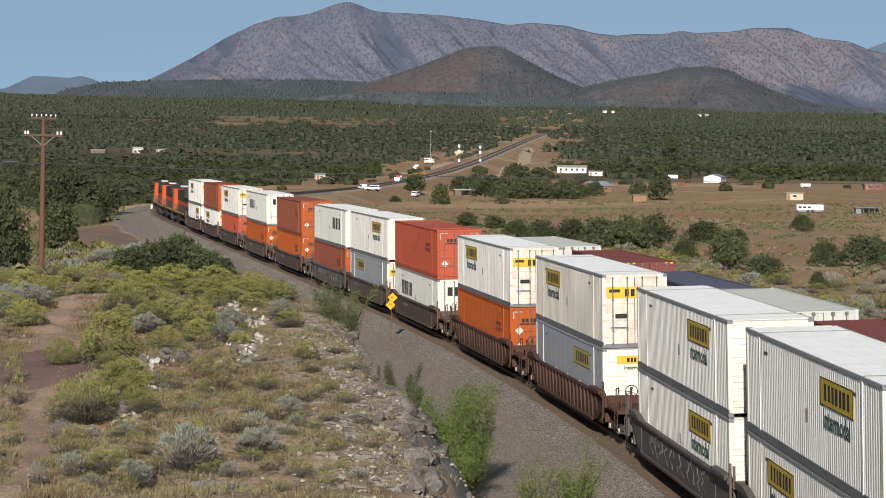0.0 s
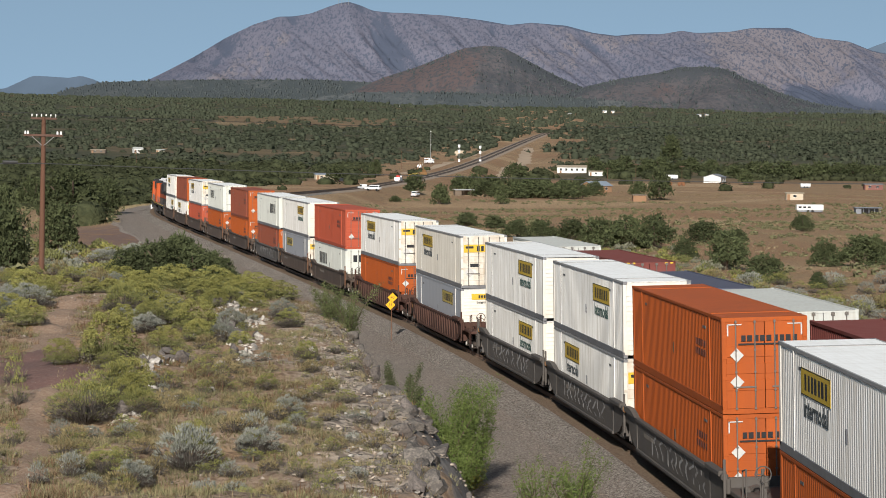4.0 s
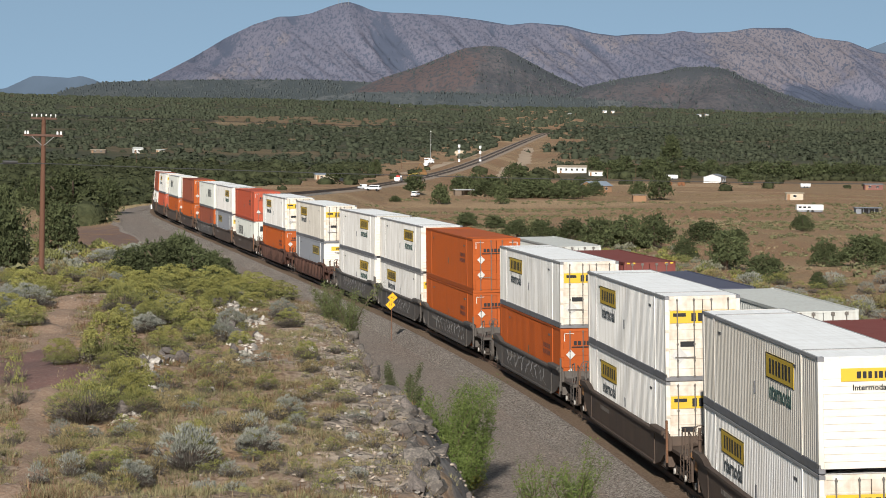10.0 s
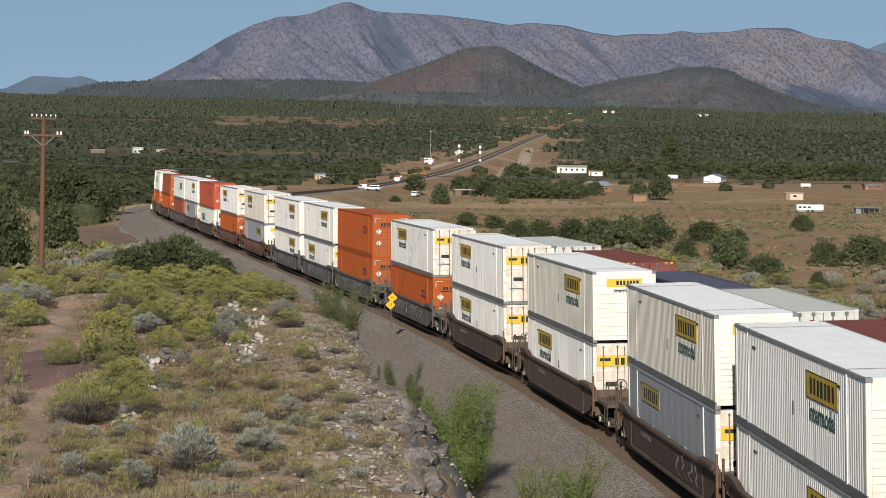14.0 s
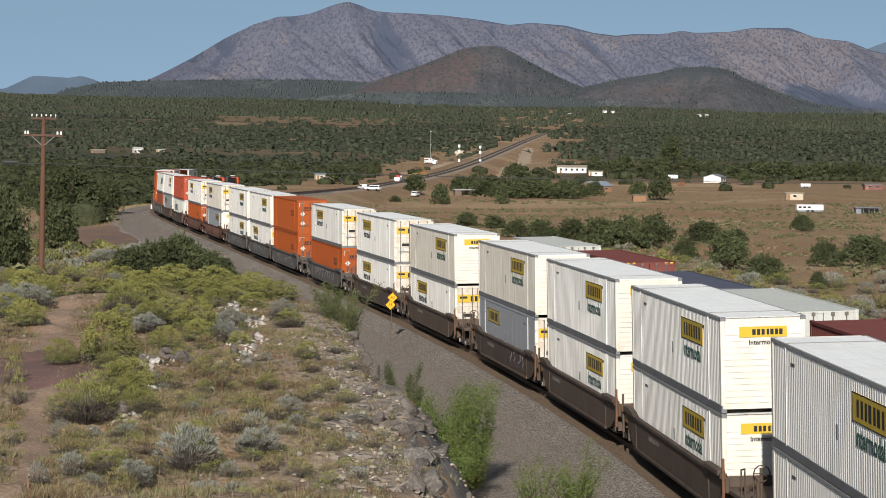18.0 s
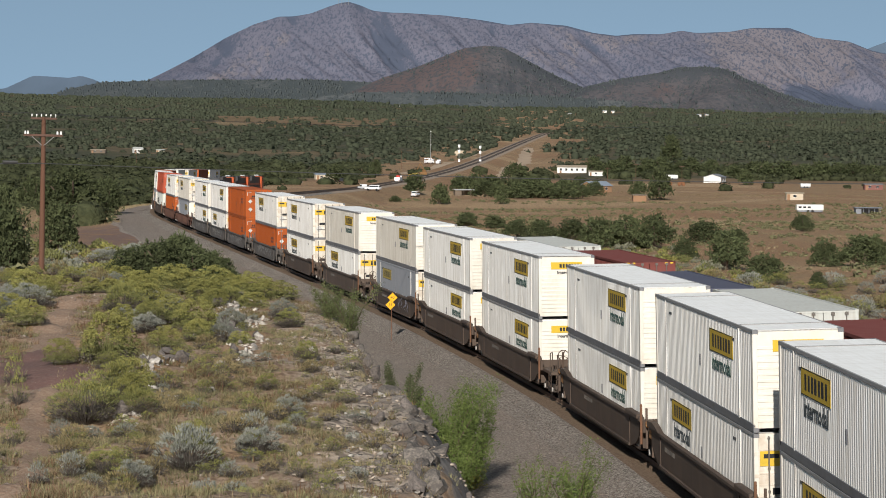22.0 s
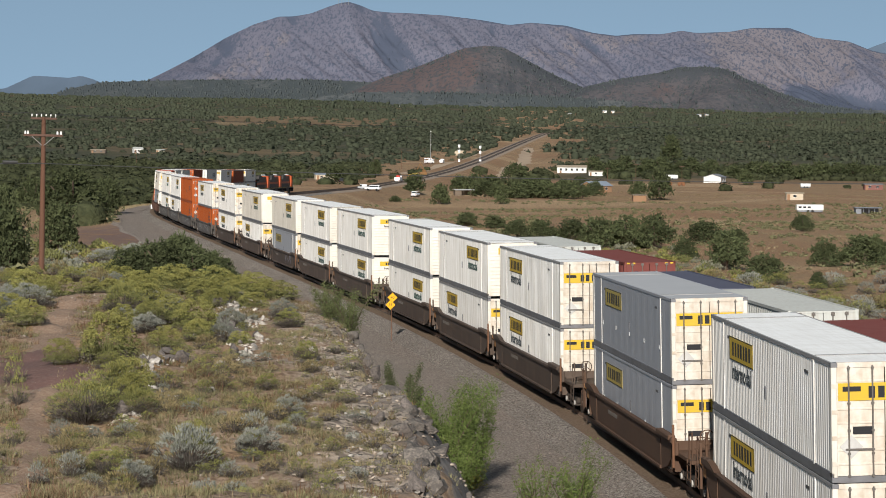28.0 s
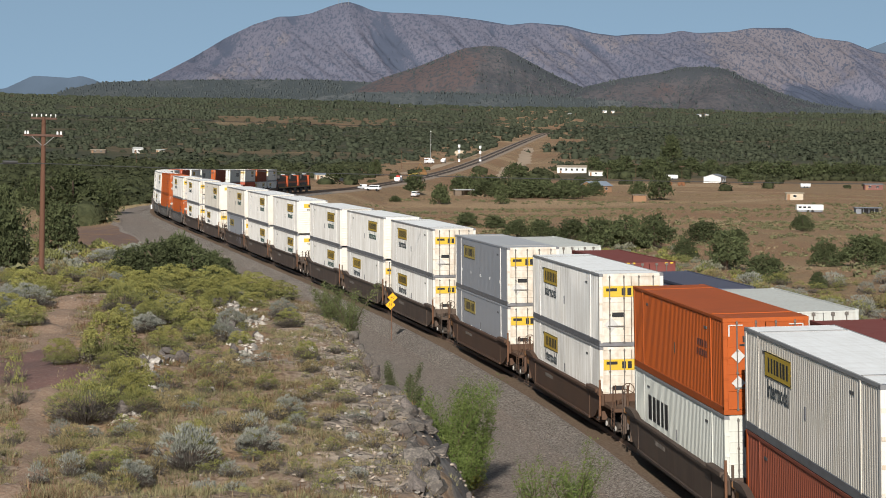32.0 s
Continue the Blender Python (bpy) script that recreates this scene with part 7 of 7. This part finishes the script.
def house(name, label, x, y, w, d, h, ridge, wall, roof, turn=0.0, windows=3, open_front=False, category="house"):
    ob = thing(name, label, category)
    ob.matrix_basis = pose(x, y, gz(x, y) - .1, 0, 0, turn)
    t = .15
    if open_front:
        boxpart("wall", ob, wall, (-w / 2, w / 2, d / 2 - t, d / 2, 0, h))
        boxpart("wall", ob, wall, (-w / 2, -w / 2 + w * .22, -d / 2, d / 2 - t, 0, h))
        for i in range(4):
            xx = -w / 2 + w * (.3 + .68 * i / 3)
            boxpart("post", ob, wall, (xx - .08, xx + .08, -d / 2, -d / 2 + .16, 0, h))
    else:
        for b in ((-w / 2, w / 2, -d / 2, -d / 2 + t, 0, h), (-w / 2, w / 2, d / 2 - t, d / 2, 0, h), (-w / 2, -w / 2 + t, -d / 2 + t, d / 2 - t, 0, h), (w / 2 - t, w / 2, -d / 2 + t, d / 2 - t, 0, h)):
            boxpart("wall", ob, wall, b)
        for i in range(windows):
            xx = -w / 2 + w * (i + .7) / (windows + .4)
            wn = boxpart("window", ob, GLASS, (xx - .5, xx + .5, -d / 2 - .03, -d / 2 - .003, h * .42, h * .78))
            boxpart("window_frame", wn, H_WHITE, (xx - .58, xx + .58, -d / 2 - .05, -d / 2 - .03, h * .78, h * .82), (xx - .58, xx + .58, -d / 2 - .05, -d / 2 - .03, h * .38, h * .42))
        xx = -w / 2 + w * .12
        boxpart("door", ob, H_BROWN, (xx - .45, xx + .45, -d / 2 - .03, -d / 2 - .003, 0, min(2.05, h * .85)))
    bm = bmesh.new()
    e = .35
    pts = [(-w / 2 - e, -d / 2 - e, h), (w / 2 + e, -d / 2 - e, h), (w / 2 + e, 0, h + ridge), (-w / 2 - e, 0, h + ridge), (w / 2 + e, d / 2 + e, h), (-w / 2 - e, d / 2 + e, h)]
    lo = [bm.verts.new(p) for p in pts]
    hi = [bm.verts.new((p[0], p[1], p[2] + .12)) for p in pts]
    for q in ((0, 1, 2, 3), (3, 2, 4, 5)):
        bm.faces.new([hi[i] for i in q])
        bm.faces.new([lo[i] for i in q[::-1]])
    for a, b in ((0, 1), (1, 2), (2, 4), (4, 5), (5, 3), (3, 0)):
        bm.faces.new((lo[a], lo[b], hi[b], hi[a]))
    part("roof", bm, roof, ob)
    if ridge > .3 and not open_front:
        bm = bmesh.new()
        for s in (-1, 1):
            xx = s * (w / 2 - t / 2)
            a = [bm.verts.new((xx + dx, yy, zz)) for dx in (-t / 2, t / 2) for yy, zz in ((-d / 2, h), (d / 2, h), (0, h + ridge))]
            bm.faces.new((a[0], a[1], a[2]))
            bm.faces.new((a[3], a[5], a[4]))
        part("gable", bm, wall, ob)
    return ob


def trailer(name, label, x, y, w, d, h, wall, turn=0.0, dark_windows=3):
    ob = thing(name, label, "trailer")
    ob.matrix_basis = pose(x, y, gz(x, y), 0, 0, turn)
    boxpart("body", ob, wall, (-w / 2, w / 2, -d / 2, d / 2, .55, h), bevel=.12)
    for i in range(dark_windows):
        xx = -w / 2 + w * (.12 + .17 * i)
        boxpart("window", ob, GLASS, (xx - .4, xx + .4, -d / 2 - .02, -d / 2 + .01, h * .55, h * .78))
    boxpart("skirt", ob, R_GREY, (-w / 2 + .3, w / 2 - .3, -d / 2 + .1, d / 2 - .1, .12, .55))
    for xx in (-.6, .6):
        bm = bmesh.new()
        rod(bm, (xx, -d / 2 - .02, .35), (xx, -d / 2 + .2, .35), .35, 12)
        part("wheel", bm, TYRE, ob)
    return ob


def vehicle(name, label, x, y, turn, paint, kind="suv"):
    ob = thing(name, label, "car" if kind == "suv" else "truck", "vehicles by the crossing")
    ob.matrix_basis = pose(x, y, gz(x, y), 0, 0, turn)
    L = 4.9 if kind == "suv" else 5.8
    boxpart("body", ob, paint, (-L / 2, L / 2, -.95, .95, .45, 1.1), bevel=.1)
    if kind == "suv":
        boxpart("cabin", ob, paint, (-L / 2 + .3, L / 2 - 1.3, -.85, .85, 1.1, 1.8), bevel=.15)
        boxpart("side_windows", ob, GLASS, (-L / 2 + .5, L / 2 - 1.5, -.87, .87, 1.22, 1.62))
        boxpart("rear_window", ob, GLASS, (-L / 2 + .28, -L / 2 + .34, -.7, .7, 1.2, 1.65))
    elif kind == "pickup":
        boxpart("cabin", ob, paint, (-.6, L / 2 - 1.4, -.88, .88, 1.1, 1.85), bevel=.15)
        boxpart("side_windows", ob, GLASS, (-.4, L / 2 - 1.6, -.9, .9, 1.25, 1.65))
    else:
        boxpart("cabin", ob, paint, (1.2, L / 2 - .1, -1.05, 1.05, .9, 2.6), bevel=.12)
        boxpart("side_windows", ob, GLASS, (1.5, L / 2 - .4, -1.07, 1.07, 1.7, 2.3))
        boxpart("service_bed", ob, paint, (-L / 2, 1.0, -1.1, 1.1, .8, 2.0), bevel=.06)
    boxpart("windshield", ob, GLASS, (L / 2 - 1.34, L / 2 - 1.27, -.75, .75, 1.2, 1.7))
    for sx in (-1, 1):
        for sy in (-1, 1):
            bm = bmesh.new()
            rod(bm, (sx * L * .3, sy * .8, .36), (sx * L * .3, sy * 1.0, .36), .36, 14)
            part("wheel", bm, TYRE, ob)
    for sy in (-.7, .7):
        boxpart("taillight", ob, mat_once("red_lamp_lens", (.3, .02, .02)), (-L / 2 - .02, -L / 2 + .02, sy - .12, sy + .12, .8, 1.0))
    return ob


def settlement():
    house("long_house", "long white house with a tan roof among trees", 65.8, 1241, 15, 7, 3.0, .9, H_WHITE, R_TAN, -4, 5)
    house("white_house", "white gabled house with a grey roof in the field", 124.3, 1108, 11.5, 8, 2.7, 1.4, H_WHITE, R_GREY, 72, 2)
    house("low_barn", "low white outbuilding beside the long house", 75.5, 1200, 7, 4, 2.2, .4, H_WHITE, R_TAN, 0, 1)
    house("roofed_house", "low house with a blue-grey metal roof", 55.7, 882, 9, 7, 2.3, 1.6, H_BROWN, R_BLUE, 38, 2)
    house("field_kiosk", "small tan wooden hut with a flat overhanging roof", 63, 778, 4.2, 3, 2.1, .12, H_BROWN, R_TAN, 4, 0)
    house("open_shed", "long open-fronted grey field shed", 107.2, 611, 6.2, 3, 1.6, .12, R_GREY, R_GREY, 0, 0, True, "shed")
    house("tan_shed", "tan prefabricated shed with a dark double door", 112.2, 773, 5.3, 3, 2.2, .12, H_TAN, H_TAN, 0, 1, False, "shed")
    house("lean_to", "low open lean-to with a pale roof among junipers", 9.0, 853, 10.5, 4, 1.9, .25, H_DULL, R_PALE, 8, 0, True, "shed")
    house("small_shed", "small white upright shed beside trees", 150.5, 1108, 3.2, 2.6, 2.6, .3, H_WHITE, H_WHITE, 0, 0, False, "shed")
    house("red_cabin", "dull red cabin with a dark roof", 178, 1002, 7.5, 4, 2.2, .4, REDP, R_GREY, 0, 2, False)
    house("far_white_house", "white house far off among junipers", -189.8, 1500, 5.6, 5, 2.8, 1.0, H_WHITE, R_PALE, 20, 1)
    house("far_house", "pale house far off among junipers", -214, 1500, 9, 6, 1.9, .4, H_DULL, R_TAN, 0, 2)
    house("far_house", "pale low house far off among junipers", -177, 1512, 5, 4, 1.7, .4, H_TAN, R_PALE, 0, 1)
    house("roadside_cabin", "grey-roofed cabin among trees beyond the tracks", -52, 1060, 9, 6, 2.2, .6, H_TAN, R_BLUE, 10, 2)
    house("relay_hut", "pale railway relay hut beside the tracks", 9, 1560, 7, 4, 2.8, .3, H_TAN, H_TAN, 0, 0, False, "hut")
    for x, y, w in ((197, 2973, 5), (206, 2960, 4), (300, 2850, 5), (312, 2880, 4), (140, 2700, 4), (-60, 3150, 5)):
        house("far_house", "white house far off under the hills", x, y, w, 6, 2.6, .6, H_WHITE, R_GREY, 0, 1)
    trailer("travel_trailer", "white travel trailer with dark windows in the field", 96.7, 638, 7.1, 2.4, 2.05, H_WHITE, 0)
    trailer("stock_trailer", "small white trailer in the field", 152.5, 1019, 4.2, 2.2, 2.0, H_WHITE, 0, 0)
    trailer("mobile_home", "pale grey mobile home under the trees", 107.5, 1144, 6.5, 3, 2.2, H_WHITE, 0, 1)
    paint_w, paint_k = wallpaint("white_car_paint", (.72, .72, .72)), wallpaint("dark_car_paint", (.03, .03, .035))
    vehicle("pickup_truck", "white pickup parked beside the tracks", -25.3, 768, 115, paint_w, "pickup")
    vehicle("parked_car", "white car parked beside the tracks", -22.0, 757, 160, paint_w)
    vehicle("parked_car", "white and dark car parked on the dirt", -9.0, 772, 78, paint_w)
    vehicle("parked_car", "dark car parked on the dirt across the tracks", -42.2, 1002, 90, paint_k)
    t = vehicle("service_truck", "white service truck with red and orange gear", -17.3, 925, 80, paint_w, "service")
    boxpart("gear", t, mat_once("red_gear", (.5, .05, .03)), (-2.0, -.6, -.9, .5, 2.0, 2.9), bevel=.1)
    t = vehicle("service_truck", "white service truck with a folded boom", -8.3, 1383, 30, paint_w, "service")
    boxpart("boom", t, paint_w, (-3.2, 1.6, -.25, .25, 2.6, 3.2), (-.3, .3, -.3, .3, 1.8, 2.8), bevel=.06)
    t = vehicle("loader", "yellow maintenance machine beside the tracks", -12.3, 985, 70, wallpaint("machine_yellow", (.55, .36, .08)), "service")
    # digger with a raised arm
    ob = thing("excavator", "orange tracked excavator with a raised arm", "excavator")
    ob.matrix_basis = pose(-8.6, 1030, gz(-8.6, 1030), 0, 0, 20)
    orange = wallpaint("digger_orange", (.22, .12, .05))
    for yy in (-1.2, 1.2):
        boxpart("crawler_track", ob, TYRE, (-1.9, 1.9, yy - .3, yy + .3, 0, .9), bevel=.3)
    boxpart("house", ob, orange, (-1.8, 1.2, -1.3, 1.3, .95, 2.2), bevel=.15)
    boxpart("cab", ob, orange, (-.2, 1.2, .2, 1.2, 2.2, 3.1), bevel=.1)
    bm = bmesh.new()
    rod(bm, (.8, -.3, 1.6), (-1.4, -.3, 6.0), .28, 6, .22)
    part("boom", bm, orange, ob)
    bm = bmesh.new()
    rod(bm, (-1.4, -.3, 6.0), (-3.0, -.3, 3.2), .2, 6, .15)
    part("arm", bm, orange, ob)
    # rusty implements in the field
    for x, y in ((96, 1035), (101, 1030)):
        ob = thing("farm_implement", "rusty old farm implement in the field", "machine")
        ob.matrix_basis = pose(x, y, gz(x, y), 0, 0, 30)
        rust = mat_once("rust", (.22, .10, .05))
        boxpart("frame", ob, rust, (-1.6, 1.6, -.2, .2, .7, 1.0))
        for xx in (-1.1, 1.1):
            bm = bmesh.new()
            rod(bm, (xx, -.7, .8), (xx, -.5, .8), .8, 12)
            part("wheel", bm, rust, ob)
        boxpart("seat", ob, rust, (.2, .9, -.4, .4, 1.0, 2.0))
    # signals and masts beside the line
    for x, y, h, n in ((8.4, 1330, 9.5, 2), (20.0, 1330, 9.0, 2)):
        ob = thing("railway_signal", "railway signal mast with white-backed heads", "railway signal", "signals")
        ob.matrix_basis = Matrix.Translation((x, y, gz(x, y)))
        bm = bmesh.new()
        rod(bm, (0, 0, 0), (0, 0, h), .16, 8)
        part("mast", bm, GALV, ob)
        for z in (h - .8, h - 3.6):
            boxpart("signal_head", ob, PLACARD, (-.6, .6, -.35, -.1, z - .8, z + .8), bevel=.1)
        boxpart("case", ob, PLACARD, (-.6, .6, -.5, .5, 0, 1.4))
    for x, y, h, r in ((-7.5, 1383, 19.5, .22), (-22.4, 1290, 11, .14), (91.5, 1151, 8, .12), (66.4, 979, 9, .12), (163, 880, 9, .1), (-150, 1180, 11, .14), (101.5, 1030, 9, .1)):
        mast = h > 15
        ob = thing("radio_mast" if mast else "utility_pole", "tall thin grey radio mast" if mast else "thin far wooden utility pole", "mast" if mast else "utility pole")
        ob.matrix_basis = Matrix.Translation((x, y, gz(x, y) - .2))
        bm = bmesh.new()
        rod(bm, (0, 0, 0), (0, 0, h), r, 6, r * .6)
        part("shaft", bm, GALV if mast else WOODP, ob)
        if not mast:
            boxpart("crossarm", ob, WOODX, (-1.1, 1.1, -.08, .08, h - .7, h - .5))
        else:
            boxpart("antenna", ob, PLACARD, (-.4, .4, -.1, .1, h * .55, h * .55 + .3), (-.3, .3, -.1, .1, h - 1, h - .7))
    # marker post by the bend
    ob = thing("marker_post", "small white marker post beside the bend", "post")
    ob.matrix_basis = Matrix.Translation((-49.5, 410, gz(-49.5, 410)))
    boxpart("post", ob, PLACARD, (-.15, .15, -.06, .06, 0, 1.0), bevel=.03)
    # towers on the summit
    for i, (ax, h) in enumerate(((-.0440, 11), (-.0425, 14), (-.0412, 9), (-.0398, 8))):
        ob = thing("summit_tower", "thin lattice tower on the mountain summit", "tower", "summit towers")
        yy = 4690
        ob.matrix_basis = Matrix.Translation((ax * yy, yy, 243))
        bm = bmesh.new()
        rod(bm, (0, 0, -12), (0, 0, h), .5, 5, .3)
        part("shaft", bm, GALV, ob)
    van = vehicle("service_truck", "white service truck rolling along the track road", -12, 1290, 70, paint_w, "service")
    return van


# ================= build =================
build_ground()
build_track()
# distance haze is painted into these slope colours as grey and blue
HAZE1 = speckled("hazed_grey_mountain", (.136, .134, .170), (.116, .119, .158), (.164, .149, .166), (.070, .083, .118), None, .2, .0)
HAZE2 = speckled("hazed_reddish_cinder", (.116, .105, .110), (.103, .097, .104), (.140, .124, .110), (.069, .075, .084), (.122, .094, .093), .15, .0)
HAZE3 = mat("haze_blue_hill", (.101, .136, .185), 1, var=((.01, .4, (.088, .119, .158)),), spec=0)
HAZE4 = speckled("hazed_wooded_foothill", (.116, .121, .122), (.102, .110, .112), (.145, .140, .130), (.068, .079, .084), None, .13, .0)
# the trees on the slopes carry the same painted haze tint
WOODS_HAZE = mat("hazed_mountain_foliage", (.074, .086, .112), .95, island=.12, spec=0)
WOODS_FAR = mat("hazed_slope_foliage", (.060, .070, .073), .9, var=((.01, .6, (.068, .077, .077)),), island=.15, spec=.03)
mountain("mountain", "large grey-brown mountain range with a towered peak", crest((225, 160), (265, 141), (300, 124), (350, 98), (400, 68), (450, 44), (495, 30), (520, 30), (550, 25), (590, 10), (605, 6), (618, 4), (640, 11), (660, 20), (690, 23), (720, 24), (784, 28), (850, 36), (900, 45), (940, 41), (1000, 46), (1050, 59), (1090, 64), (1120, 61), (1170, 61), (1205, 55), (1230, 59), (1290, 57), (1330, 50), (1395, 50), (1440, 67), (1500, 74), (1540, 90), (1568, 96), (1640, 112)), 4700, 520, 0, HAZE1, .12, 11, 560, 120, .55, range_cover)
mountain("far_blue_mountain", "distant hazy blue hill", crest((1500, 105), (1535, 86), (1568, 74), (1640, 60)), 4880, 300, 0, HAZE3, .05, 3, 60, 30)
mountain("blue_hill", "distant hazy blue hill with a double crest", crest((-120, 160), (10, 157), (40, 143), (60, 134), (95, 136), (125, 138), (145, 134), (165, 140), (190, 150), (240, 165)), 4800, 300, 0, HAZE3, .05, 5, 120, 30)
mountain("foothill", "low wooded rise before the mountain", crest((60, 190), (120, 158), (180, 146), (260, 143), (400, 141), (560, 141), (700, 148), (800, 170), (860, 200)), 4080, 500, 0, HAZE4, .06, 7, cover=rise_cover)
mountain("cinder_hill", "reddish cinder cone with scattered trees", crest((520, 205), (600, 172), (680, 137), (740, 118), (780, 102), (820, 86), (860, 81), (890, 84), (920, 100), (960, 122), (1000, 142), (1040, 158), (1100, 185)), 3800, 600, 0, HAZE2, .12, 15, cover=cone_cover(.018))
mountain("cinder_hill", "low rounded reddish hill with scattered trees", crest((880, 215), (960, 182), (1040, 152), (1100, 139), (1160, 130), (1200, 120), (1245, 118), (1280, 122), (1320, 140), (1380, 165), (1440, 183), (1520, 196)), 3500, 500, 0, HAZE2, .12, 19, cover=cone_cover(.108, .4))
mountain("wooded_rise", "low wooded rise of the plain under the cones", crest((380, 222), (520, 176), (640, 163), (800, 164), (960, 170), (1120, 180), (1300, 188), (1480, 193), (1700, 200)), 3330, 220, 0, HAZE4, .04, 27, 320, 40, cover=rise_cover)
standing_train()
lines()
speed_sign()
build_trail()
dirt_road()
build_junipers()
build_shrubs()
scrub()
build_leafy()
build_rocks()
VAN = settlement()
woodland()
hill_trees()
verge()
build_grass()
build_train()
motions()
